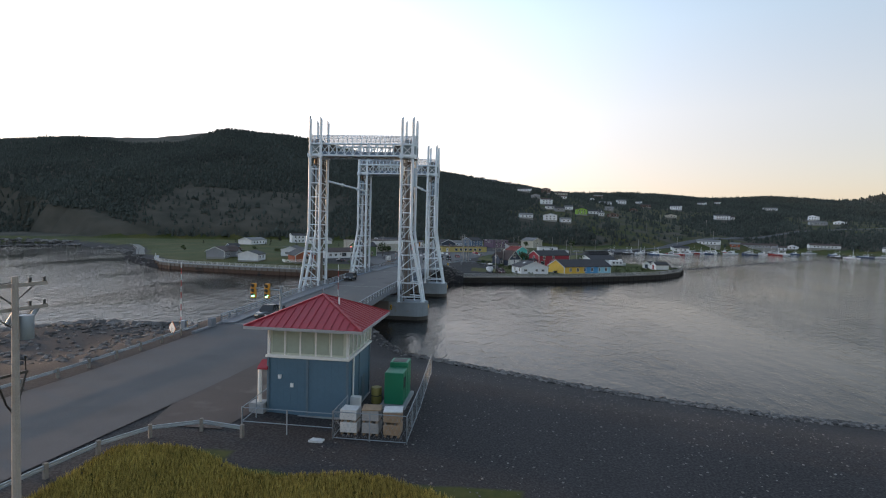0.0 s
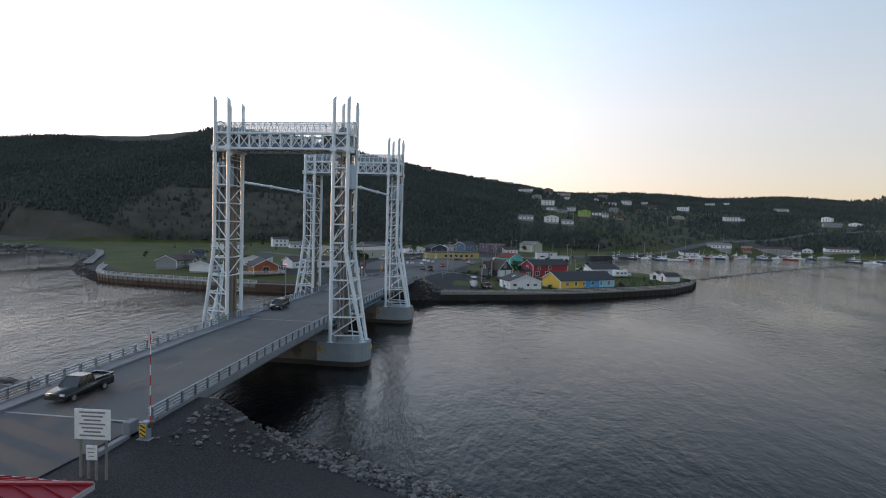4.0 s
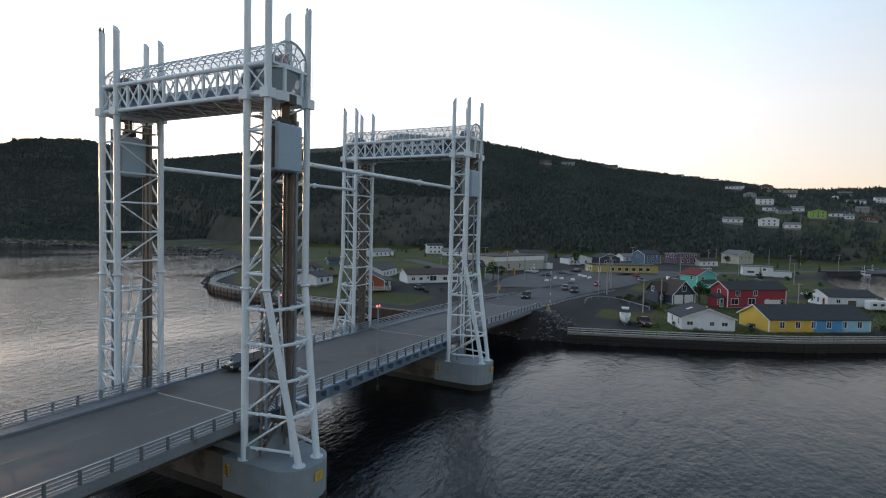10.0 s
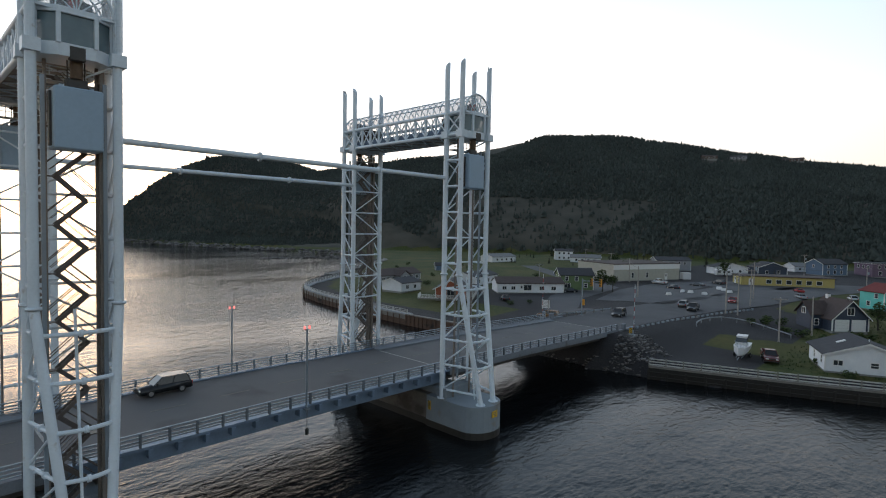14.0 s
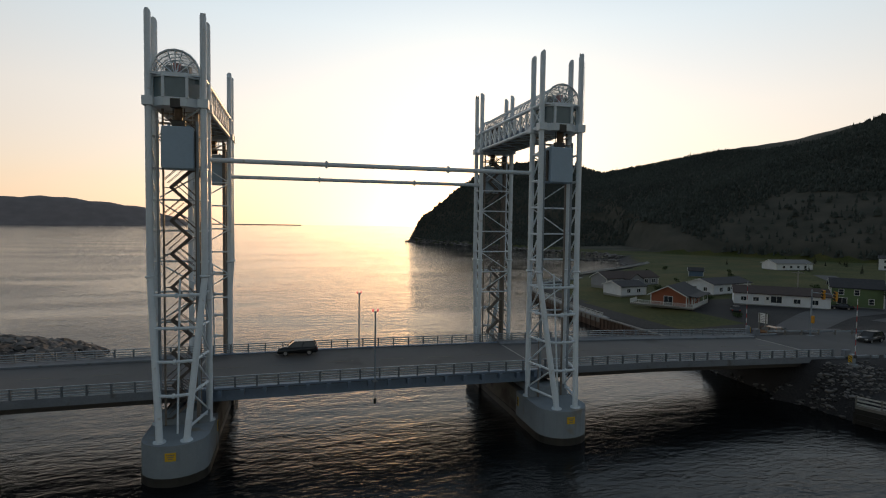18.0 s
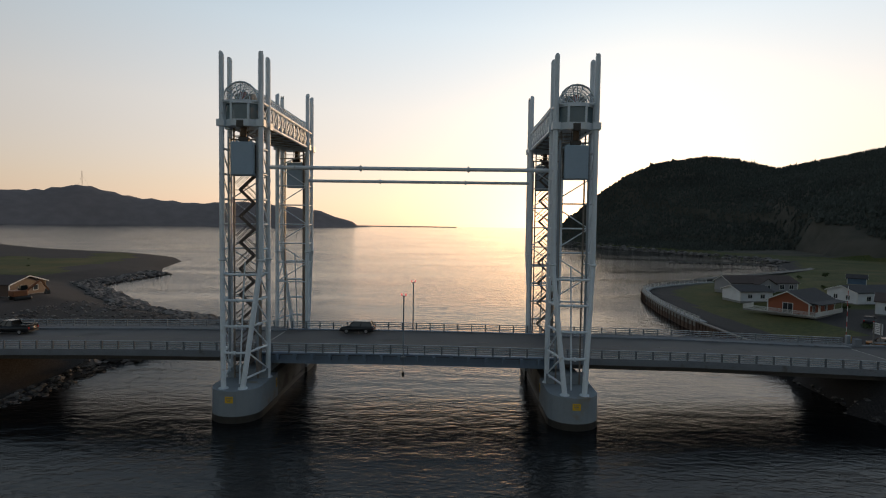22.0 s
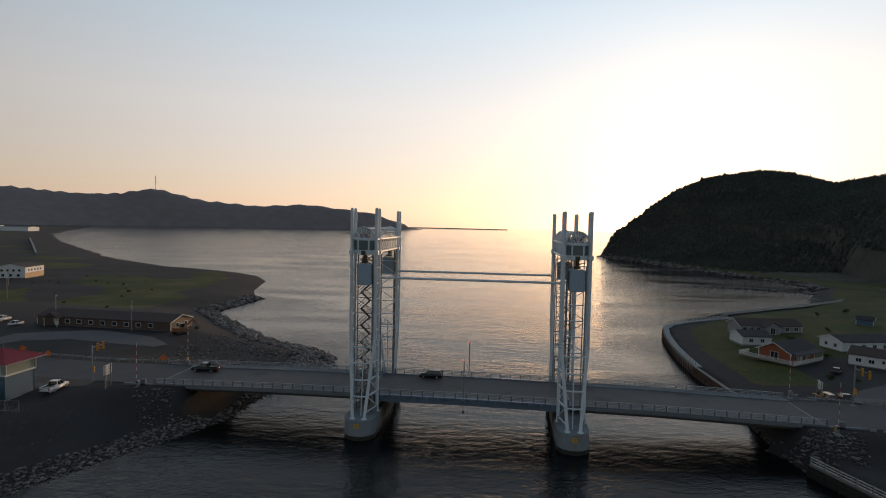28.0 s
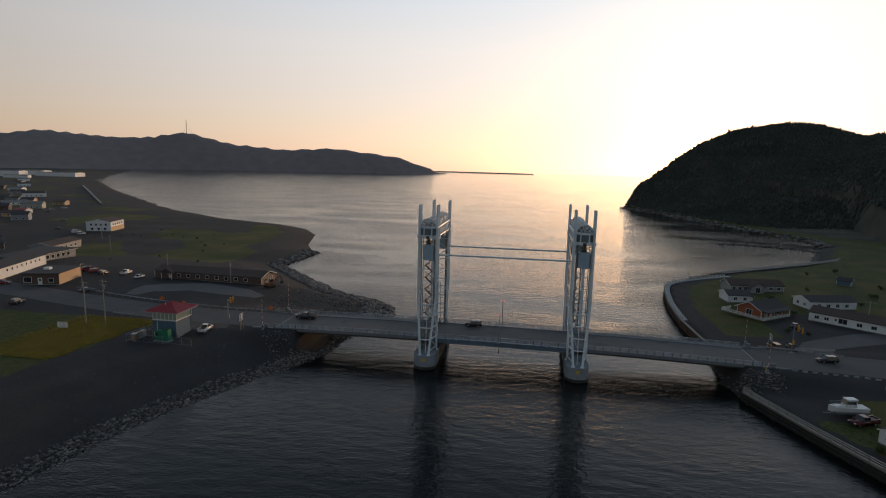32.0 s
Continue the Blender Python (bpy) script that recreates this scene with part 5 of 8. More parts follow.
part("plinth", box(bmesh.new(), -w - 0.15, -d - 0.25, -0.3, w + 0.15, d + 0.15, 0.06), CURB, t)

t = thing("generator", (-4.3, 43.2, GZ), "tall green painted generator enclosure on a concrete pad", "generator")
part("housing", box(bmesh.new(), -0.75, -1.6, 0.25, 0.75, 0.3, 2.75, 0.05), GREEN_BOX, t)
part("exhaust_housing", box(bmesh.new(), -0.75, 0.35, 0.25, 0.75, 1.9, 3.1, 0.05), GREEN_BOX, t)
block("exhaust_opening", t, (0, 1.1, 3.1), (1.1, 1.1, 0.04), BLACK)
block("door_seam", t, (0.76, -0.6, 1.5), (0.02, 0.04, 2.3), BLACK)
block("vent_grille", t, (0.76, -1.1, 1.9), (0.02, 0.6, 0.8), BLACK)
block("pad", t, (0, 0.1, 0.1), (2.0, 4.2, 0.3), CURB)
t = thing("fuel_drum", (-5.9, 42.6, GZ), "faded yellow steel drum beside the wall", "drum")
stick("body", t, (0, 0, 0), (0, 0, 1.25), 0.42, mat("faded_yellow_steel", (0.35, 0.30, 0.09), 0.6))
stick("rim", t, (0, 0, 0.6), (0, 0, 0.66), 0.45, DARK_STEEL)
PALLET = mat("crate_timber", (0.28, 0.20, 0.13), 0.85, vary=0.25)
CRATE_GREY = mat("grey_wrapped_crate", (0.30, 0.30, 0.30), 0.7, vary=0.2)
CRATE_WHITE = mat("white_wrapped_crate", (0.55, 0.56, 0.56), 0.6, vary=0.15)


def crate(x, y, lv, m, lab, top=None):
    t = thing("crate", (x, y, GZ + lv * 0.86, 0, 0, rng.uniform(-4, 4)), lab, "crate", "stacked crates")
    part("load", box(bmesh.new(), -0.58, -0.52, 0.14, 0.58, 0.52, 0.85, 0.03), m, t)
    for k in range(3):
        block("pallet_slat", t, (-0.45 + 0.45 * k, 0, 0.06), (0.14, 1.05, 0.12), PALLET)
    for y_ in (-0.53, 0.53):
        for k in range(3):
            block("side_slat", t, (0, y_, 0.25 + 0.22 * k), (1.16, 0.025, 0.12), PALLET if m is PALLET else m)
    if top:
        block("lid", t, (0, 0, 0.9), (1.3, 1.15, 0.08), top, rz=8)


for lv in (0, 1):
    crate(-6.2, 36.2, lv, CRATE_WHITE, "white wrapped crate on a pallet")
    crate(-4.7, 36.3, lv, CRATE_GREY, "grey wrapped crate on a pallet", PALLET if lv else None)
    crate(-3.2, 36.2, lv, PALLET, "brown timber crate on a pallet", CRATE_WHITE if lv else None)


def pipe_fence(name, pts, label, mesh=False):
    t = thing(name, (0, 0, GZ), label, "fence", "pipe fences")
    for (ax, ay), (bx, by) in zip(pts[:-1], pts[1:]):
        n_ = max(1, round(math.dist((ax, ay), (bx, by)) / 2.6))
        for k in range(n_ + 1):
            x, y = ax + (bx - ax) * k / n_, ay + (by - ay) * k / n_
            stick("post", t, (x, y, -0.1), (x, y, 1.9 if mesh else 1.75), 0.045, RAIL_STEEL)
        for z in ((1.85, 0.1) if mesh else (1.7, 0.75)):
            stick("rail", t, (ax, ay, z), (bx, by, z), 0.03, RAIL_STEEL)
        if mesh:
            b = bmesh.new()
            L = math.dist((ax, ay), (bx, by))
            u = Vector((bx - ax, by - ay, 0)) / L
            k = 0.0
            while k < L - 0.3:
                for s in (1, -1):
                    p = Vector((ax, ay, 0.15 if s > 0 else 1.8)) + u * k
                    q = p + u * min(0.85, L - k) + Vector((0, 0, s * 1.6 * min(0.85, L - k) / 0.85))
                    rod_between(b, p, q, 0.005, 3)
                k += 0.3
            tagged(part("wire_mesh", b, RAIL_STEEL, t, "sagging wire mesh"), kind="stuff")
    return t


pipe_fence("pipe_fence", [(-13.6, 39.6), (-13.4, 34.9), (-7.0, 34.8)], "bare steel pipe fence round the control house")
pipe_fence("wire_fence", [(-7.0, 38.2), (-7.0, 34.8), (-2.0, 34.8), (-2.2, 42.0), (-2.7, 52.0)], "sagging wire fence round the generator yard", True)
b = prism(bmesh.new(), [(-0.5, -0.2), (0.4, -0.25), (0.5, 0.2), (-0.3, 0.3)], 0, 0.14)
o = solid("scrap_sheet", b, CRATE_WHITE, "crumpled white sheet on the gravel", "scrap")
o.matrix_basis = pose(-7.9, 34.2, GZ, 0, 4, 10)


# ---- guard rails, gates, signals and signs ----
def guard_rail(line, label, posts=3.2, mr=RAIL_STEEL, z_of=None):
    t = thing("guard_rail", (0, 0, 0), label, "guard rail", "guard rails")
    pts = polyline_points(line, posts)
    zz = [ground_at(x, y) for x, y, a in pts]
    for (x, y, a), z in zip(pts, zz):
        block("post", t, (x, y, z + 0.4), (0.2, 0.2, 0.95), WOOD_GREY, rz=a)
    for i in range(len(pts) - 1):
        (xa, ya, _), (xb, yb, _) = pts[i], pts[i + 1]
        for dz, hh in ((0.72, 0.12), (0.58, 0.1)):
            beam("rail", t, (xa, ya, zz[i] + dz), (xb, yb, zz[i + 1] + dz), 0.08, hh, mr)


guard_rail([(-32.8, 62), (-33.5, 51), (-34.8, 38), (-37, 20), (-41, 0), (-46, -20)], "galvanised guard rail along the road")
guard_rail([(-22.2, 14), (-20.9, 24.3), (-20.2, 28), (-19.7, 31), (-17.8, 33.6), (-15.2, 34.4), (-12.6, 33.7)], "galvanised guard rail curving round the yard")
guard_rail([(-32.4, 192), (-31.8, 200), (-30.5, 212)], "galvanised guard rail along the road")
t = thing("curb_blocks", (0, 0, 0), "row of low concrete blocks along the road edge", "curb blocks")
for x, y, a in polyline_points([(-17.0, 194), (-16.4, 208), (-14, 226), (-10.5, 246)], 2.1):
    block("curb_block", t, (x, y, ground_at(x, y) + 0.17), (1.0, 0.25, 0.4), CONCRETE, rz=a)


def barrier_gate(x, y, rz, z):
    t = thing("barrier_gate", (x, y, z, 0, 0, rz), "traffic barrier gate with raised striped arm", "barrier gate", "barrier gates")
    part("base", box(bmesh.new(), -0.55, -0.45, 0, 0.55, 0.45, 0.35, 0.04), CURB, t)
    part("cabinet", box(bmesh.new(), -0.28, -0.25, 0.35, 0.28, 0.25, 1.6, 0.05), RAIL_STEEL, t)
    for k in range(10):
        block("arm_section", t, (0.34, 0, 1.3 + 0.75 * k + 0.37), (0.05, 0.06, 0.75), SIGN_WHITE if k % 2 else RED_PAINT)
    stick("hub", t, (0.2, 0, 1.35), (0.45, 0, 1.35), 0.22, DARK_STEEL)
    block("hazard_board", t, (-0.05, -0.28, 1.0), (0.5, 0.04, 0.9), SIGN_YELLOW)
    for k in range(3):
        block("stripe", t, (-0.05, -0.305, 0.7 + 0.3 * k), (0.5, 0.015, 0.1), BLACK, ry=30)


SIGNAL_PAINT = mat("signal_housing_yellow", (0.62, 0.27, 0.02), 0.55)


def signal(x, y, rz, z, arm, on=False):
    t = thing("traffic_signal", (x, y, z, 0, 0, rz), "traffic signal on a mast arm over the road", "traffic signal", "traffic signals")
    stick("mast", t, (0, 0, 0), (0, 0, 7.7), 0.13, RAIL_STEEL)
    part("base", box(bmesh.new(), -0.5, -0.5, -0.1, 0.5, 0.5, 0.25, 0.05), CURB, t)
    stick("arm", t, (0, 0, 7.3), (-arm, 0, 7.4), 0.08, RAIL_STEEL)
    for k, f in enumerate((1.0, 0.5)):
        h = part("signal_head", box(bmesh.new(), -0.24, -0.2, -0.75, 0.24, 0.2, 0.75, 0.05), SIGNAL_PAINT, t, "yellow signal head", pose(-arm * f, 0, 7.15))
        for j in range(3):
            for s in (-1, 1):
                stick("lens", h, (0, s * 0.15, 0.48 - 0.48 * j), (0, s * 0.23, 0.48 - 0.48 * j), 0.16, GREEN_GLOW if (j == 2 and on and s < 0) else BLACK)
                stick("visor", h, (0, s * 0.2, 0.58 - 0.48 * j), (0, s * 0.42, 0.6 - 0.48 * j), 0.13, BLACK)
    lo_ = part("side_head", box(bmesh.new(), -0.2, -0.18, -0.6, 0.2, 0.18, 0.6, 0.05), SIGNAL_PAINT, t, "", pose(-0.35, 0, 2.9))


barrier_gate(-16.2, 63.8, 0, 5.1)
barrier_gate(-34.8, 62.2, 180, 4.9)
barrier_gate(-15.0, 187.3, 0, 4.6)
barrier_gate(-33.8, 189.4, 180, 4.7)
signal(-18.3, 52.6, 0, 4.7, 2.9, True)
signal(-31.2, 199.4, 180, 4.6, 4.0)


def notice(x, y, rz, z, w, h, up, label, lines=5, face=SIGN_WHITE):
    t = thing("notice_board", (x, y, z, 0, 0, rz), label, "notice board", "notice boards")
    for s in (-1, 1):
        block("post", t, (s * w * 0.36, 0.08, (up + h) / 2), (0.12, 0.12, up + h), WOOD_GREY)
    part("board", box(bmesh.new(), -w / 2, -0.03, up, w / 2, 0.03, up + h, 0.01), face, t)
    for k in range(lines):
        for s in (-1, 1):
            block("writing_line", t, (0, s * 0.036, up + h - (k + 0.8) * h / (lines + 0.8)), (w * (0.72 - 0.12 * (k % 3)), 0.006, h * 0.05), SIGN_GREY)


notice(-15.6, 58.0, 4, 4.9, 2.3, 1.9, 2.8, "white notice board with grey writing beside the bridge", 7)
notice(-15.5, 57.8, 4, 4.9, 0.7, 0.9, 1.6, "small white notice under a larger board", 3)
notice(-38.6, 197.4, 180, 4.3, 1.9, 1.7, 1.3, "white notice board on posts by the road", 5)
notice(-5.5, 13.5, 100, 4.5, 2.6, 1.5, 1.0, "pale notice board on posts in the grass", 4)


def warning_diamond(x, y, rz, z):
    t = thing("road_sign", (x, y, z, 0, 0, rz), "orange diamond road-work sign on a folding stand", "road sign", "road-work signs")
    b = box(bmesh.new(), -0.55, -0.02, -0.55, 0.55, 0.02, 0.55)
    part("panel", b, ORANGE, t, "", pose(0, 0, 1.25, 0, 45, 0))
    part("panel_back", box(bmesh.new(), -0.52, 0.022, -0.52, 0.52, 0.03, 0.52), SIGN_WHITE, t, "pale grey sheet back", pose(0, 0, 1.25, 0, 45, 0))
    stick("stand", t, (0, 0.05, 0), (0, 0.05, 1.3), 0.03, DARK_STEEL)
    for s in (-1, 1):
        stick("leg", t, (0, 0.05, 0.4), (s * 0.55, 0.05, 0), 0.025, DARK_STEEL)


for x, y in ((-33.2, 57.5), (-34.3, 28.1), (-38.0, 18.0)):
    warning_diamond(x, y, 150, ground_at(x, y))


# ---- utility poles and wires ----
def utility_pole(x, y, h=10.0, rz=0.0, arms=1, gear=False, lab="weathered timber utility pole with crossarm"):
    z = ground_at(x, y)
    t = thing("utility_pole", (x, y, z - 0.3, 0, 0, rz), lab, "utility pole", "utility poles")
    b = rod_between(bmesh.new(), (0, 0, 0), (0, 0, h), 0.17, 8, 0.11)
    part("pole", b, POLE_WOOD, t)
    for a in range(arms):
        zz = h - 0.35 - 0.9 * a
        block("crossarm", t, (0, 0.14, zz), (2.6, 0.1, 0.14), POLE_WOOD)
        for s in (-1.2, -0.65, 0.65, 1.2):
            stick("insulator", t, (s, 0.14, zz + 0.07), (s, 0.14, zz + 0.25), 0.05, DARK_STEEL)
        for s in (-1, 1):
            stick("arm_brace", t, (0, 0.14, zz - 0.7), (s * 0.8, 0.14, zz - 0.05), 0.025, DARK_STEEL)
    if gear:
        stick("transformer", t, (0.4, 0, h - 2.4), (0.4, 0, h - 1.5), 0.26, RAIL_STEEL)
    return t


POLES = [(-14.05, 18.5, 12.4, 80, 2, True), (-13.1, 13.4, 12.0, 80, 1, False), (-74, -6, 9, 30, 1, False), (-68, 24, 9, 30, 1, True), (-48, -20, 9, 10, 1, False), (-125, -75, 9, 30, 1, False), (-165, -115, 9, 30, 1, False),
         (-16.3, 266.8, 10.5, 20, 2, True), (-12.9, 230.6, 9.5, 10, 0, False), (-10.9, 232.3, 9.5, 10, 1, False), (-39.6, 245, 9, 60, 0, False), (-60.8, 285.7, 9, 60, 1, False), (-23, 372, 10, 20, 1, True), (1, 214, 8.5, 30, 1, False), (3, 322, 9.5, 20, 1, True), (26, 366, 9.5, 20, 1, False), (50, 402, 9.5, 30, 1, False), (76, 436, 9.5, 30, 1, True),
         (35, 234, 8.5, 40, 1, False), (66, 318, 8, 40, 0, False), (120, 482, 9, 40, 1, False), (170, 540, 9, 40, 1, False), (225, 600, 9, 40, 1, False), (-84, 318, 9, 40, 1, False), (-115, 352, 9, 40, 1, False), (-66, 236, 8.5, 60, 1, False),
         (44.5, 331.8, 9, 30, 1, False), (63.9, 483, 10, 40, 1, False), (46, 474, 10, 40, 0, False), (34, 451, 10, 30, 0, True), (107, 610, 10, 40, 1, False), (16, 452, 10, 30, 1, False), (12, 427, 10, 30, 1, True), (4, 226.6, 8, 20, 0, False), (-12.8, 250, 9.5, 10, 1, False), (150, 575, 9, 40, 1, False), (195, 690, 9, 40, 1, False), (260, 720, 9, 40, 1, False), (75, 590, 9, 40, 1, False), (130, 660, 9, 40, 1, False)]
for p in POLES:
    first = utility_pole(*p)
    if p is POLES[0]:
        for k in range(3):
            stick("fuse_switch", first, (-0.9 + 0.8 * k, 0.3, 10.55), (-0.55 + 0.8 * k, 0.3, 11.1), 0.09, RAIL_STEEL)
        block("bracket", first, (0, 0.15, 8.7), (1.1, 0.08, 0.1), DARK_STEEL)
        part("cable", tube(bmesh.new(), [(0.5, 0.2, 9.3), (0.52, 0.2, 8.6), (0.3, 0.2, 7.8), (0.16, 0.16, 7.0), (0.15, 0.15, 6.0)], 0.035, 6), BLACK, first)
        part("cable", tube(bmesh.new(), [(-0.5, 0.2, 9.3), (-0.5, 0.2, 8.5), (-0.2, 0.2, 7.6), (0.15, 0.2, 7.0)], 0.035, 6), BLACK, first)


def wire_run(pts, label):
    t = thing("overhead_wire", (0, 0, 0), label, "wire", "overhead wires")
    for a, b in zip(pts[:-1], pts[1:]):
        a, b = Vector(a), Vector(b)
        m_ = bmesh.new()
        sag = (b - a).length * 0.025
        q = [a.lerp(b, k / 6) - Vector((0, 0, sag * 4 * (k / 6) * (1 - k / 6))) for k in range(7)]
        for u, v in zip(q[:-1], q[1:]):
            rod_between(m_, u, v, 0.02, 4)
        part("wire_span", m_, BLACK, t)


def top_of(i, off=0.0):
    x, y, h = POLES[i][:3]
    return (x, y, ground_at(x, y) + h - 0.5 - off)


wire_run([top_of(8), top_of(7), top_of(14), top_of(15), top_of(16), top_of(17), top_of(20), top_of(21), top_of(22)], "sagging overhead power line through the village")
wire_run([top_of(0), (-45.0, -10.0, 13)], "sagging overhead power line by the road")
wire_run([top_of(10), top_of(11), top_of(23), top_of(24)], "sagging overhead power line by the lot")

# ---- houses ----
WHITE_WALL = siding("white_clapboard", (0.70, 0.72, 0.74))
YELLOW_WALL = siding("yellow_clapboard", (0.66, 0.42, 0.05))
BRIGHT_BLUE = siding("bright_blue_clapboard", (0.06, 0.28, 0.55))
PALE_BLUE = siding("light_blue_clapboard", (0.27, 0.55, 0.66))
RED_WALL = siding("red_clapboard", (0.30, 0.016, 0.035))
NAVY_WALL = siding("navy_clapboard", (0.03, 0.045, 0.075))
TEAL_WALL = siding("turquoise_clapboard", (0.10, 0.50, 0.45))
BEIGE_WALL = siding("beige_metal_cladding", (0.40, 0.39, 0.33), step=0.4)
GREEN_WALL = siding("green_clapboard", (0.11, 0.17, 0.07))
OCHRE_WALL = siding("ochre_clapboard", (0.45, 0.36, 0.12))
PURPLE_WALL = siding("purple_clapboard", (0.13, 0.085, 0.13))
SLATE_WALL = siding("slate_blue_clapboard", (0.08, 0.14, 0.22))
ORANGE_WALL = siding("orange_clapboard", (0.32, 0.09, 0.04))
GREY_WALL = siding("grey_clapboard", (0.26, 0.27, 0.29))
# tan house walls; on the shop and hall sides it stands for low sun
TAN_SUNLIT_WALL = siding("tan_sunlit_cladding", (0.50, 0.31, 0.17), step=0.3)
BROWN_WALL = siding("brown_clapboard", (0.10, 0.06, 0.045))
LIME_WALL = siding("lime_clapboard", (0.24, 0.42, 0.06))
FOUNDATION = mat("house_foundation", (0.24, 0.24, 0.23), 0.9, vary=0.15)
DOOR_TEAL = mat("teal_door", (0.12, 0.33, 0.32), 0.5)
DOOR_RED = mat("red_door", (0.35, 0.03, 0.03), 0.5)

RINGS = {}


def ring(w, h, material, bars):
    """Window or door surround with a rail and a mullion."""
    key = (round(w, 2), round(h, 2), material.name, bars)
    if key not in RINGS:
        b = bmesh.new()
        f = 0.11
        loops = [[b.verts.new((sx * (w / 2 + g), y, sz * (h / 2 + g))) for sx, sz in ((-1, -1), (1, -1), (1, 1), (-1, 1))] for g, y in ((f, 0), (f, -0.06), (0, -0.06), (0, 0))]
        for p, q in zip(loops[:-1], loops[1:]):
            for k in range(4):
                b.faces.new((p[k], p[(k + 1) % 4], q[(k + 1) % 4], q[k]))
        bmesh.ops.recalc_face_normals(b, faces=b.faces[:])
        RINGS[key] = mesh_of(b, material)
    return RINGS[key]


def opening(t, face, u, z, w, h, kind, m=None):
    """A window, door or garage door on a wall face given as (origin, angle)."""
    at = face @ Matrix.Translation((u, 0, z + h / 2))
    if kind == "w":
        o = part("window", ring(w, h, TRIM, 2 if w > 0.9 else 1), None, t, "", at)
        part("pane", unit("box", PANE), None, o, "", Matrix.Translation((0, -0.008, 0)) @ Matrix.Diagonal((w, 0.02, h, 1)))
        if t.location.y < 300 and t.location.y > 190:
            part("glazing_bar", unit("box", TRIM), None, o, "", Matrix.Translation((0, -0.03, 0)) @ Matrix.Diagonal((0.06, 0.04, h, 1)) if w > 0.9 else Matrix.Translation((0, -0.03, 0)) @ Matrix.Diagonal((w, 0.04, 0.06, 1)))
    elif kind == "d":
        o = part("door", ring(w, h, TRIM, 0), None, t, "", at)
        part("door_leaf", unit("box", m or TRIM), None, o, "", Matrix.Translation((0, -0.012, 0)) @ Matrix.Diagonal((w, 0.03, h, 1)))
        part("pane", unit("box", PANE), None, o, "", Matrix.Translation((0, -0.03, h * 0.2)) @ Matrix.Diagonal((w * 0.5, 0.02, h * 0.35, 1)))
    else:
        o = part("garage_door", ring(w, h, TRIM, 0), None, t, "", at)
        for k in range(4):
            part("door_panel", unit("box", m or TRIM), None, o, "", Matrix.Translation((0, -0.015, -h / 2 + (k + 0.5) * h / 4)) @ Matrix.Diagonal((w, 0.03, h / 4 - 0.02, 1)))


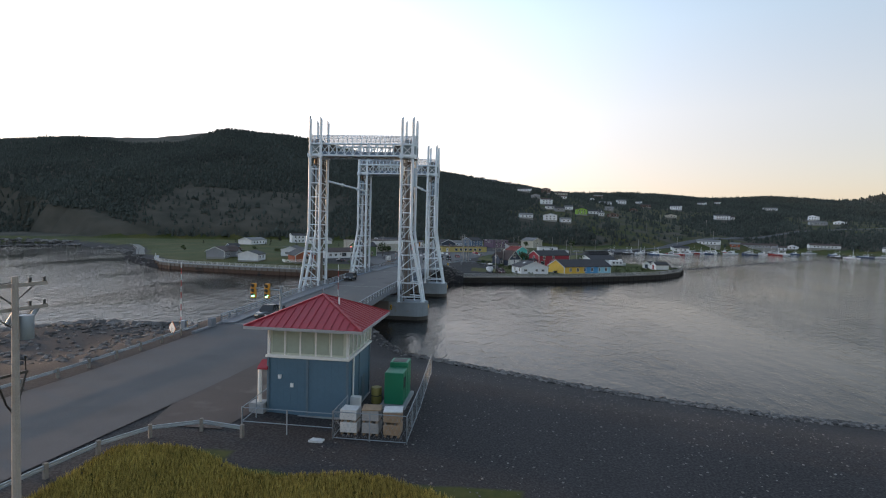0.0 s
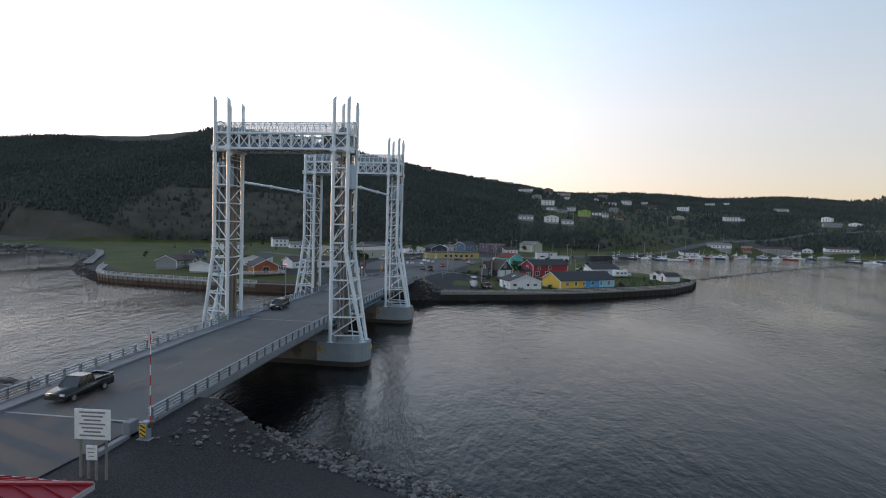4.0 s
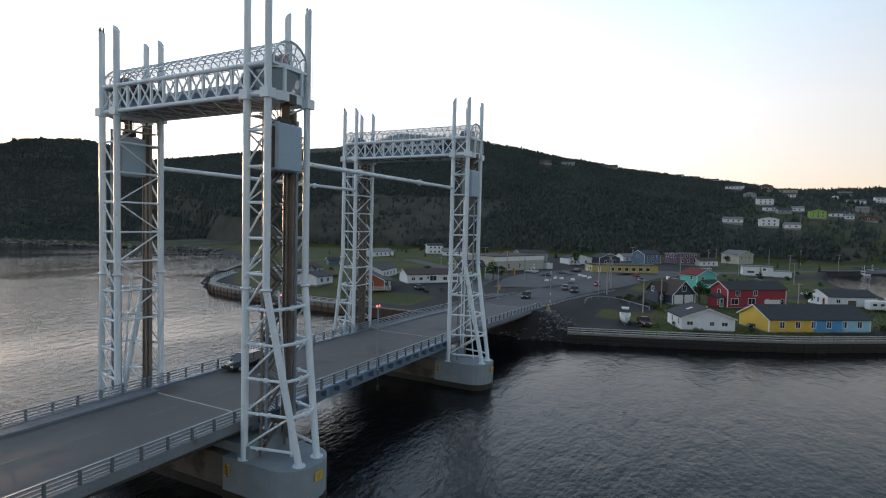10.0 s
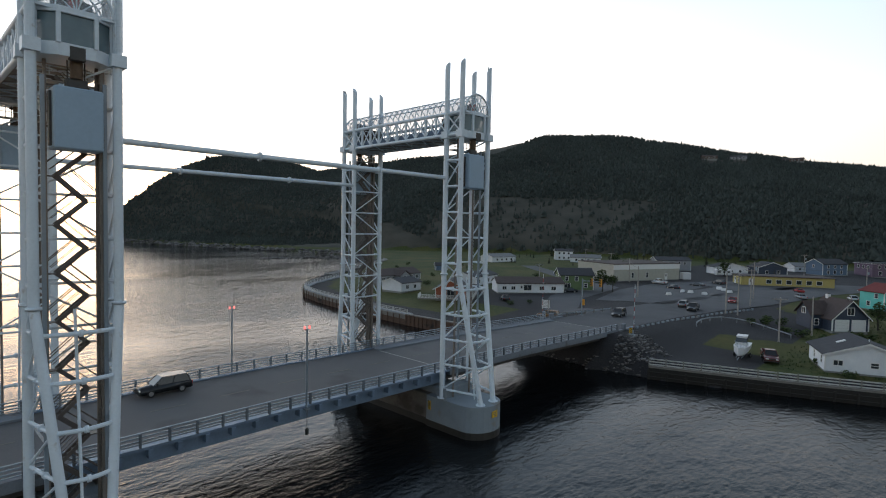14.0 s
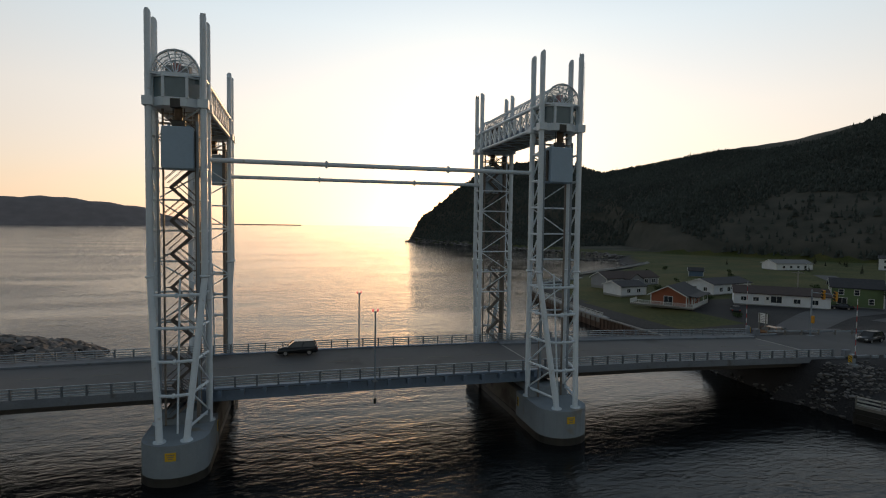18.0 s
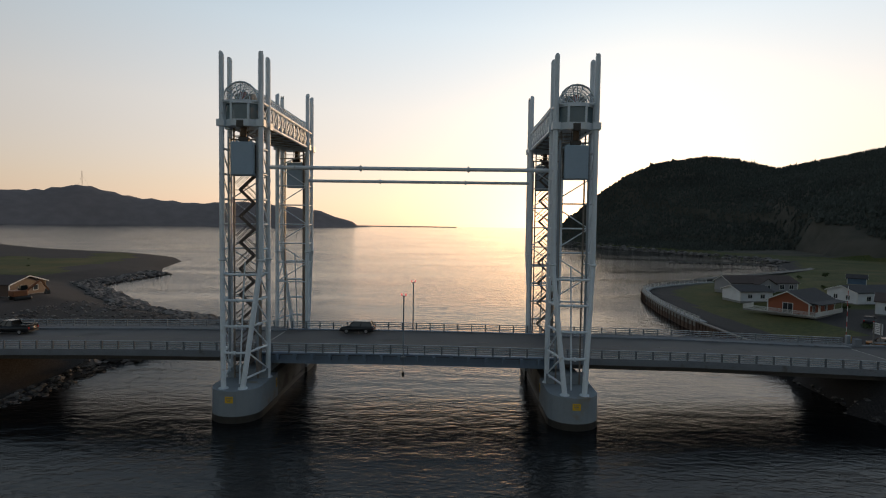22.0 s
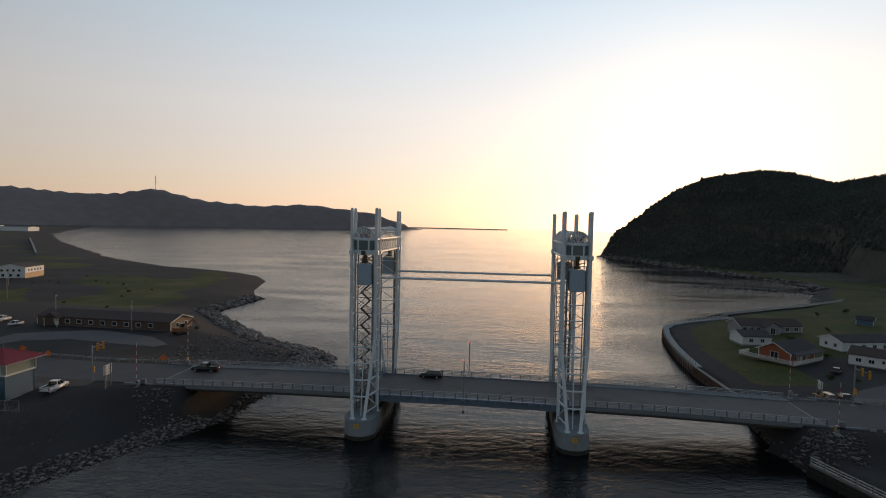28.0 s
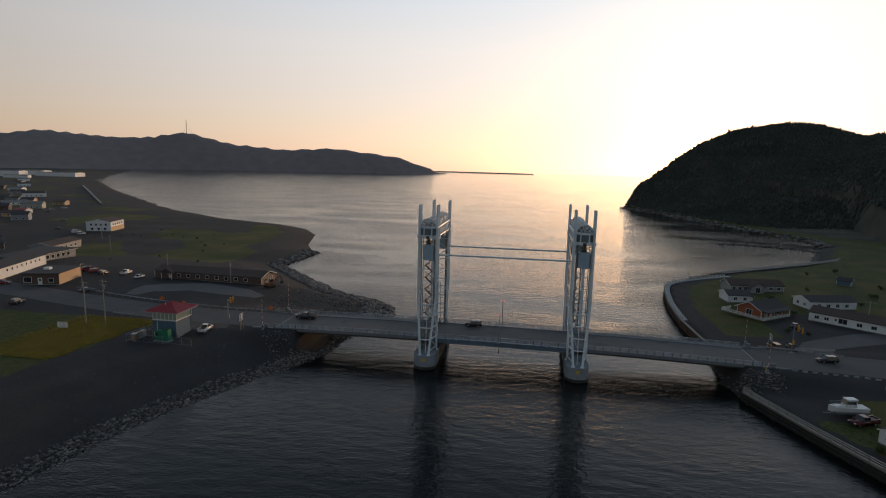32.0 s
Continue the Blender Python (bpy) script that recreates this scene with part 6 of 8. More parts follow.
def house(fl, fr, d, h, rise, ridge, wall, roof, label, front=(), right=(), left=(), cat="house", group="village houses", chimney=None, name="house", eave=0.4, z=None, trim=True, end_wall=None, doorm=None):
    """A building on the line fl to fr (the face that is seen), d deep; ridge 'w' along the face, 'd' across it, 'f' flat."""
    ang = math.atan2(fr[1] - fl[1], fr[0] - fl[0])
    w = math.hypot(fr[0] - fl[0], fr[1] - fl[1])
    cx, cy = math.cos(ang), math.sin(ang)
    gz = [ground_at(fl[0] + cx * u - cy * v, fl[1] + cy * u + cx * v) for u in (0, w) for v in (0, d)]
    z0 = max(gz) * 0.6 + min(gz) * 0.4 if z is None else z
    low = min(gz) - z0 - 0.4
    t = thing(name, (fl[0], fl[1], z0, 0, 0, math.degrees(ang)), label, cat, group)
    part("foundation", box(bmesh.new(), 0.04, 0.04, low, w - 0.04, d - 0.04, 0.25), FOUNDATION, t)
    b = bmesh.new()
    if ridge == "f":
        box(b, 0, 0, 0.25, w, d, h)
        part("wall", b, wall, t)
        part("roof", box(bmesh.new(), -eave, -eave, h, w + eave, d + eave, h + 0.25, 0.03), roof, t)
        if trim:
            part("fascia", box(bmesh.new(), -eave - 0.03, -eave - 0.03, h - 0.12, w + eave + 0.03, d + eave + 0.03, h - 0.003), TRIM, t)
    else:
        span, run = (d, w) if ridge == "w" else (w, d)
        prof = [(0, 0.25), (span, 0.25), (span, h), (span / 2, h + rise), (0, h)]
        turn = Matrix() if ridge == "w" else Matrix(((0, 1, 0, 0), (1, 0, 0, 0), (0, 0, 1, 0), (0, 0, 0, 1)))
        extrude_x(b, prof, 0, run)
        b.transform(turn)
        bmesh.ops.recalc_face_normals(b, faces=b.faces[:])
        part("wall", b, wall, t)
        k = rise / (span / 2)
        e = eave
        for s in (0, 1):
            ya, yb = (-e, span / 2) if s == 0 else (span / 2, span + e)
            za, zb = (h - k * e, h + rise) if s == 0 else (h + rise, h - k * e)
            r = extrude_x(bmesh.new(), [(ya, za + 0.02), (yb, zb + 0.02), (yb, zb + 0.2), (ya, za + 0.2)], -e, run + e)
            r.transform(turn)
            bmesh.ops.recalc_face_normals(r, faces=r.faces[:])
            part("roof", r, roof, t)
            if trim:
                for xe in (-e, run + e):
                    r = extrude_x(bmesh.new(), [(ya, za - 0.08), (yb, zb - 0.08), (yb, zb + 0.17), (ya, za + 0.17)], xe - 0.035, xe + 0.035)
                    r.transform(turn)
                    bmesh.ops.recalc_face_normals(r, faces=r.faces[:])
                    part("bargeboard", r, TRIM, t)
        if trim:
            for u, v in ((0, 0), (w, 0)):
                block("corner_board", t, (u, v, (h + 0.25) / 2), (0.2, 0.2, h - 0.26), TRIM)
    faces_ = {"front": Matrix(), "right": pose(w, 0, 0, 0, 0, 90), "left": pose(0, d, 0, 0, 0, -90)}
    for key, items in (("front", front), ("right", right), ("left", left)):
        for it in items:
            opening(t, faces_[key] @ Matrix.Translation((0, -0.002, 0)), *it[:5], it[5] if len(it) > 5 else doorm)
    if chimney:
        u, v, ch = chimney
        zt = h + rise if ridge != "f" else h
        part("chimney", box(bmesh.new(), u - 0.35, v - 0.35, h - 0.3, u + 0.35, v + 0.35, zt + ch, 0.03), TRIM, t)
        part("flue", box(bmesh.new(), u - 0.2, v - 0.2, zt + ch, u + 0.2, v + 0.2, zt + ch + 0.25), DARK_STEEL, t)
    return t, w, z0


def row(n, w, z, ww, wh, kind="w", lo=0.1, hi=0.9):
    return [(w * (lo + (hi - lo) * ((k + 0.5) / n)), z, ww, wh, kind) for k in range(n)]


# the waterfront of the village
t, w, z0 = house((10.7, 196), (20.35, 199.9), 9.0, 2.7, 1.9, "d", WHITE_WALL, ROOF_DARK, "low white clapboard house with its gable to the water", [(1.6, 1.2, 1.1, 0.7, "w"), (6.0, 1.2, 0.9, 0.7, "w"), (8.5, 1.2, 1.1, 0.7, "w")], left=[(3.2, 1.1, 0.6, 1.1, "w"), (7.2, 1.1, 0.6, 1.1, "w")])
block("skylight", t, (3.0, 4.5, 4.05), (1.2, 0.7, 0.12), TRIM, ry=-21.5)
stick("roof_vent", t, (6.4, 4, 4.0), (6.4, 4, 4.7), 0.09, TRIM)
t, w, z0 = house((26.7, 203.6), (45.9, 216.6), 9.2, 2.8, 2.3, "w", YELLOW_WALL, ROOF_DARK, "long low house painted yellow, blue and light blue", row(6, 23.2, 1.0, 1.0, 1.25, lo=0.05, hi=0.97))
for k, (m_, a, b_) in enumerate(((BRIGHT_BLUE, 0.44, 0.74), (PALE_BLUE, 0.74, 0.995))):
    for u0, u1 in ((a, b_),):
        n0 = [0.05 + 0.92 * (i + 0.5) / 6 for i in range(6)]
        cuts = sorted([x_ for x_ in n0 if u0 < x_ < u1])
        edges = [u0 * w] + [v for c in cuts for v in (c * w - 0.62, c * w + 0.62)] + [u1 * w]
        for i in range(0, len(edges), 2):
            part("wall_panel", box(bmesh.new(), edges[i], -0.03, 0.26, edges[i + 1], -0.002, 2.62), m_, t)
        for c in cuts:
            part("wall_panel", box(bmesh.new(), c * w - 0.62, -0.03, 0.26, c * w + 0.62, -0.002, 0.88), m_, t)
            part("wall_panel", box(bmesh.new(), c * w - 0.62, -0.03, 2.37, c * w + 0.62, -0.002, 2.62), m_, t)
part("end_wall_panel", extrude_x(bmesh.new(), [(0.05, 0.26), (9.15, 0.26), (9.15, 2.75), (4.6, 4.95), (0.05, 2.75)], w + 0.003, w + 0.03), PALE_BLUE, t)
t, w, z0 = house((19.6, 238.3), (34.0, 250.8), 6.4, 5.0, 1.9, "w", RED_WALL, ROOF_DARK, "red two-storey clapboard house with white trim", [(3.2, 3.3, 1.2, 1.3, "w"), (8.9, 3.3, 1.2, 1.3, "w"), (2.3, 1.0, 2.2, 1.5, "w"), (7.8, 1.0, 2.2, 1.5, "w"), (14.6, 0.5, 5.0, 1.5, "g"), (13.0, 0.9, 0.9, 1.3, "w"), (18.0, 0.9, 0.9, 1.3, "w")], left=[(3.2, 3.4, 1.0, 1.3, "w")], chimney=None)
stick("roof_vent", t, (5.5, 3.0, 6.4), (5.5, 3.0, 7.7), 0.22, DARK_STEEL)
pb = box(bmesh.new(), -2.6, 1.0, 0.2, -0.005, 4.2, 2.7)
part("porch_wall", pb, RED_WALL, t)
part("porch_roof", extrude_x(bmesh.new(), [(0.6, 2.7), (4.6, 2.7), (4.6, 2.85), (2.6, 3.7), (0.6, 2.85)], -3.0, -0.01), ROOF_DARK, t)
opening(t, pose(-2.6, 0.998, 0), 1.6, 0.3, 1.0, 2.1, "d", DOOR_TEAL)
opening(t, pose(-2.6, 0.998, 0), 0.6, 1.0, 0.6, 1.1, "w")
t, w, z0 = house((6.3, 233.7), (11.6, 238.8), 7.5, 2.9, 3.5, "d", NAVY_WALL, ROOF_BROWN, "dark navy gabled house with white trim and two white garage doors", [(1.95, 0.3, 2.7, 2.2, "g"), (5.35, 0.3, 2.7, 2.2, "g"), (3.65, 3.6, 1.3, 1.4, "w")], left=[(1.5, 1.2, 0.9, 1.2, "w")], chimney=(3.6, 6.6, 0.7), eave=0.5)
wing = extrude_x(bmesh.new(), [(3.0, 0.2), (7.5, 0.2), (7.5, 3.4), (5.25, 5.6), (3.0, 3.4)], -2.4, -0.005)
part("wing", wing, NAVY_WALL, t)
for s in (0, 1):
    ya, yb, za, zb = (2.6, 5.25, 3.05, 5.65) if s == 0 else (5.25, 7.9, 5.65, 3.05)
    part("wing_roof", extrude_x(bmesh.new(), [(ya, za), (yb, zb), (yb, zb + 0.18), (ya, za + 0.18)], -2.8, 2.0), ROOF_BROWN, t)
opening(t, pose(-2.402, 7.5, 0, 0, 0, -90), 2.25, 3.2, 1.0, 1.2, "w")
opening(t, pose(-2.4, 2.998, 0), 1.2, 1.0, 0.8, 1.2, "w")
t, w, z0 = house((10.7, 281.5), (16.6, 289.7), 6.8, 5.0, 1.9, "d", TEAL_WALL, mat("faded_red_shingle", (0.17, 0.03, 0.025), 0.9, vary=0.2, scale=1.5, fine=10), "turquoise two-storey clapboard house, part of its roof red", [(3.0, 3.3, 1.0, 1.2, "w"), (8.6, 1.1, 0.8, 1.0, "w")], left=[(2.5, 1.2, 0.9, 1.1, "w"), (4.6, 3.4, 0.9, 1.1, "w")])
part("lean_to", extrude_x(bmesh.new(), [(-2.6, 0.1), (-0.005, 0.1), (-0.005, 3.2), (-2.6, 2.3)], 2.0, 9.0), TEAL_WALL, t)
part("lean_to_roof", extrude_x(bmesh.new(), [(-2.9, 2.22), (-0.005, 3.22), (-0.005, 3.36), (-2.9, 2.36)], 1.8, 9.2), ROOF_BROWN, t)
house((45, 259.6), (57.5, 266.5), 8.0, 2.9, 1.6, "w", WHITE_WALL, ROOF_DARK, "white low house with a dark roof near the shore", [(3, 1.2, 1.1, 0.9, "w"), (7, 0.3, 2.4, 1.6, "g", BROWN_WALL), (11.5, 1.2, 1.1, 0.9, "w")], left=[(1.8, 1.0, 0.6, 1.2, "w"), (4.2, 1.0, 0.6, 1.2, "w"), (6.4, 0.3, 0.9, 2.0, "d")], doorm=DOOR_RED)
house((66.6, 251.2), (69.4, 249.0), 5, 2.2, 1.1, "d", WHITE_WALL, ROOF_DARK, "small white gabled shed at the wharf end", [(1.7, 0.3, 1.4, 1.7, "d", NAVY_WALL)], cat="shed", name="shed", group="sheds")
house((70.3, 243.5), (76.3, 246.2), 3.6, 2.3, 1.1, "w", WHITE_WALL, ROOF_DARK, "white shed with a red door at the wharf end", left=[(1.8, 0.3, 1.0, 1.8, "d", DOOR_RED)], cat="shed", name="shed", group="sheds")
t, w, z0 = house((27.7, 365), (40, 366), 9, 4.4, 0, "f", WHITE_WALL, ROOF_GREY, "white flat-roofed building with small dark windows", [(8.8, 2.8, 1.1, 0.9, "w"), (3.2, 1.5, 2.8, 0.8, "w"), (6.4, 0.35, 2.4, 0.8, "w")], trim=False)
part("annex", box(bmesh.new(), w + 0.005, 0.4, 0, w + 7.5, 7.4, 2.6), WHITE_WALL, t)
part("annex_roof", box(bmesh.new(), w + 0.01, 0.2, 2.6, w + 7.7, 7.6, 2.8), ROOF_GREY, t)
# the centre of the village
t, w, z0 = house((-65, 282), (-53, 312), 20, 6.2, 0, "f", BEIGE_WALL, ROOF_BROWN, "large beige flat-roofed warehouse with a white band", [(9, 1.2, 0.9, 1.9, "w"), (16, 1.2, 0.9, 1.9, "w"), (25.5, 0.3, 1.1, 2.1, "d")], left=[(6, 0.3, 1.1, 2.1, "d")], cat="warehouse", name="warehouse", eave=0.15, trim=False)
part("band", box(bmesh.new(), -0.1, -0.1, 4.3, w + 0.1, -0.003, 6.0), TRIM, t)
part("band", box(bmesh.new(), -0.1, 0.0, 4.6, -0.004, 20, 6.0), BEIGE_WALL, t)
house((-62.9, 242.7), (-55.6, 249.7), 7.5, 4.7, 1.8, "w", GREEN_WALL, ROOF_DARK, "green two-storey house with white windows", [(2, 3, 0.9, 1.2, "w"), (5, 3, 0.9, 1.2, "w"), (2.2, 0.8, 1.8, 1.4, "w"), (7.8, 1.0, 0.9, 1.2, "w")], left=[(2, 3, 0.8, 1.2, "w"), (5, 3, 0.8, 1.2, "w"), (4, 0.9, 1.5, 1.5, "w")])
t, w, z0 = house((-31, 311), (-6, 326), 10, 3.3, 0, "f", OCHRE_WALL, ROOF_BROWN, "long low ochre commercial building", row(6, 29, 1.0, 1.6, 1.3, lo=0.25) + [(3, 0.3, 1.1, 2.1, "d")], left=[(3, 0.3, 1.6, 2.2, "d"), (7, 1.0, 1.6, 1.2, "w")], cat="building", name="commercial_building", trim=False)
house((-19, 389), (-11.5, 399), 9, 5.2, 2.0, "w", SLATE_WALL, ROOF_DARK, "slate-blue two-storey house with white windows", row(3, 12.5, 3.4, 0.9, 1.2) + row(3, 12.5, 0.9, 1.1, 1.3), left=[(4, 3.4, 0.9, 1.2, "w")])
house((-3.5, 409), (7.5, 421), 10, 6.2, 0, "f", PURPLE_WALL, ROOF_DARK, "purple two-storey flat-roofed house with white windows", row(4, 16.3, 4.0, 1.2, 1.3) + row(3, 16.3, 1.2, 1.4, 1.5), left=row(3, 10, 3.9, 1.0, 1.3))
house((28.5, 460), (37, 471), 12, 6.2, 2.4, "d", BEIGE_WALL, ROOF_GREY, "beige gabled two-storey house", row(3, 13.9, 3.5, 0.9, 1.2), cat="house")
house((-148, 376), (-140, 382), 8, 5.4, 1.2, "w", WHITE_WALL, ROOF_DARK, "white two-storey house below the wooded hill", row(3, 10, 3.6, 1.0, 1.1) + row(3, 10, 1.0, 1.0, 1.1))
house((-132, 366), (-118, 374), 8, 2.8, 1.6, "w", WHITE_WALL, ROOF_GREY, "white bungalow below the wooded hill", row(4, 16, 1.0, 1.1, 1.0))
house((-52, 352), (-42, 362), 8, 3.2, 1.6, "d", WHITE_WALL, ROOF_DARK, "white gabled house at the village road", row(3, 14, 1.0, 1.0, 1.0))
house((-78, 352), (-66, 362), 9, 4.8, 1.4, "w", GREY_WALL, ROOF_DARK, "grey two-storey house below the hill", row(5, 15.6, 3.0, 0.9, 1.1))
house((-38, 362), (-29, 371), 8, 3.6, 2.2, "d", NAVY_WALL, ROOF_DARK, "dark gabled house with white trim", row(2, 12.7, 1.0, 1.1, 1.2))
house((-32, 402), (-26, 409), 7, 2.8, 1.5, "w", WHITE_WALL, ROOF_GREY, "small white house behind the main road", row(2, 9, 1.0, 0.9, 1.0))
house((8, 416), (17, 425), 8, 3.0, 1.6, "w", WHITE_WALL, ROOF_BROWN, "white bungalow behind the car park", row(3, 12.7, 1.0, 1.0, 1.0))
# west of the road
t, w, z0 = house((-76.4, 202.4), (-69.7, 207.2), 12.5, 2.9, 2.1, "d", ORANGE_WALL, ROOF_DARK, "orange gabled house, dark roof, white deck rail round it", [(4.1, 0.4, 1.9, 2.1, "w")], right=[(2.2, 1.0, 1.0, 1.2, "w"), (5.0, 0.4, 1.0, 2.1, "d"), (8.5, 1.0, 1.2, 1.2, "w")], eave=0.7)
part("deck", box(bmesh.new(), -4.5, -1.8, 0.05, w + 1.9, -0.01, 0.35), WOOD_GREY, t)
part("deck", box(bmesh.new(), w + 0.01, 0, 0.05, w + 1.9, 12.3, 0.35), WOOD_GREY, t)
for p, q in (((-4.5, -1.75), (w + 1.85, -1.75)), ((w + 1.85, -1.75), (w + 1.85, 12.2)), ((-4.5, -1.75), (-4.5, 3))):
    n = int(math.dist(p, q) / 0.16)
    beam("deck_rail", t, (*p, 1.3), (*q, 1.3), 0.1, 0.06, TRIM)
    b = bmesh.new()
    for k in range(n + 1):
        x, y = p[0] + (q[0] - p[0]) * k / n, p[1] + (q[1] - p[1]) * k / n
        box(b, x - 0.025, y - 0.025, 0.35, x + 0.025, y + 0.025, 1.28)
    tagged(part("railing_infill", b, TRIM, t), kind="stuff")
for v in (0.2, 4, 8, 12):
    block("porch_post", t, (w + 1.75, v, 1.55), (0.13, 0.13, 2.4), TRIM)
part("porch_roof", extrude_x(bmesh.new(), [(-0.3, 0), (12.6, 0), (12.6, 0.14), (-0.3, 0.14)], 0, 2.3), ROOF_DARK, t, "", pose(w + 0.2, 0, 2.95, 0, 6, 0))
t, w, z0 = house((-110.7, 211.6), (-113.7, 232.4), 7.5, 2.8, 1.7, "w", GREY_WALL, ROOF_BROWN, "long grey bungalow with a gabled porch", row(3, 21, 1.0, 1.3, 1.2, lo=0.02, hi=0.35) + row(3, 21, 1.0, 1.3, 1.2, lo=0.55, hi=0.98))
part("porch", extrude_x(bmesh.new(), [(0, 0.2), (5, 0.2), (5, 2.7), (2.5, 4.2), (0, 2.7)], 0, 2.6), GREY_WALL, t, "", pose(12.0, -2.605, 0, 0, 0, 90))
for s in (0, 1):
    ya, yb, za, zb = (-0.4, 2.5, 2.5, 4.25) if s == 0 else (2.5, 5.4, 4.25, 2.5)
    part("porch_roof", extrude_x(bmesh.new(), [(ya, za), (yb, zb), (yb, zb + 0.16), (ya, za + 0.16)], -0.4, 5), ROOF_BROWN, t, "", pose(12.0, -2.605, 0, 0, 0, 90))
opening(t, pose(7.0, -2.61, 0), 2.5, 0.4, 1.6, 2.0, "w")
house((-93.2, 205.2), (-93.9, 213.6), 8, 2.7, 1.2, "w", WHITE_WALL, ROOF_DARK, "low white house with a dark roof beside the grey one", row(2, 8.4, 1.0, 1.1, 1.0))
house((-85, 228.5), (-89, 245), 8, 2.9, 1.3, "w", WHITE_WALL, ROOF_DARK, "long white bungalow with a dark roof", row(4, 17, 0.9, 1.2, 1.1), left=row(2, 8, 1, 1.0, 1.0))
house((-70.5, 221.7), (-58, 236.6), 8, 2.9, 1.4, "w", WHITE_WALL, ROOF_BROWN, "long white row of units with a brown roof", [(2, 1.1, 1.1, 0.9, "w"), (4.6, 1.1, 1.1, 0.9, "w"), (7.0, 0.4, 1.0, 2.0, "d"), (8.8, 0.9, 2.2, 1.5, "w"), (13, 1.0, 1.3, 1.0, "w"), (16.5, 1.0, 1.3, 1.0, "w")])
house((-154, 324), (-152, 342), 9, 2.9, 1.5, "w", WHITE_WALL, ROOF_GREY, "white house in the western meadow", row(4, 18, 1.0, 1.1, 1.0))
house((-135, 262), (-132, 266), 4, 2.2, 1.0, "w", SLATE_WALL, ROOF_DARK, "small blue shed in the meadow", cat="shed", name="shed", group="sheds")
# the southern settlement
t, w, z0 = house((-70.5, -9), (-68.5, 36), 10, 2.8, 1.5, "w", BROWN_WALL, ROOF_BROWN, "long low brown building with a porch gable", row(9, 45, 1.0, 1.4, 1.1) + [(6.8, 0.3, 1.2, 2.1, "d")], right=row(2, 10, 1.0, 1.2, 1.1), cat="building", name="long_building", group="southern buildings")
part("porch_gable", extrude_x(bmesh.new(), [(-2.6, 2.55), (2.6, 2.55), (0, 4.3)], 0, 2.4), ROOF_BROWN, t, "", pose(6.8, -2.4, 0.1, 0, 0, 90))
for s in (-2.2, 2.2):
    block("porch_post", t, (6.8 + s, -2.2, 1.35), (0.15, 0.15, 2.6), TRIM)
t, w, z0 = house((-46.5, -42.7), (-50.0, -31.1), 15, 4.0, 0, "f", BROWN_WALL, ROOF_DARK, "flat-roofed shop, dark front, side wall painted in low sun's tan", [(2.0, 1.0, 2.4, 1.8, "w"), (6, 0.3, 1.2, 2.2, "d"), (9.5, 1.0, 1.6, 1.4, "w")], cat="shop", name="shop", group="southern buildings", trim=False)
# evening sun on the north side, coloured into an added sheet
part("side_cladding", box(bmesh.new(), w + 0.004, 0.1, 0.2, w + 0.08, 14.9, 4.0), TAN_SUNLIT_WALL, t, "side wall sheet coloured tan as by low sun")
part("roof_unit", box(bmesh.new(), 4, 6, 4.26, 6, 8, 5.1, 0.05), TRIM, t)
house((-51, -56.7), (-81, -67.7), 10, 4.2, 1.4, "w", WHITE_WALL, ROOF_DARK, "long white building with small windows", row(8, 32, 2.4, 0.7, 0.9), cat="building", name="long_building", group="southern buildings")
house((-76, -74.2), (-105, -76), 14, 3.4, 0, "f", GREY_WALL, ROOF_DARK, "long low building with a white fascia", row(8, 29, 0.9, 1.6, 1.5), cat="building", name="long_building", group="southern buildings", eave=0.9)
house((-66, -80), (-82, -95), 10, 3.6, 2.2, "w", SLATE_WALL, ROOF_DARK, "blue-grey house with a dark roof", row(4, 20, 1.0, 1.2, 1.2), group="southern buildings")
house((-112, -96), (-136, -102), 10, 3.4, 1.4, "w", GREY_WALL, ROOF_BROWN, "long low house with pale fascia", row(5, 24, 1.0, 1.3, 1.2), group="southern buildings")
t, w, z0 = house((-188.8, -146.9), (-193, -133), 19, 6.2, 1.6, "d", WHITE_WALL, ROOF_BROWN, "cream two-storey hall with a low roof at the beach", row(4, 14.5, 3.8, 1.2, 1.2) + row(3, 14.5, 1.0, 1.4, 1.4), right=row(5, 19, 3.8, 1.2, 1.2), cat="hall", name="hall", group="southern buildings")
# the hall's north side gets the same painted sun
part("side_cladding", box(bmesh.new(), w + 0.004, 0.1, 0.2, w + 0.07, 18.9, 3.0), TAN_SUNLIT_WALL, t)
srng = random.Random(12)
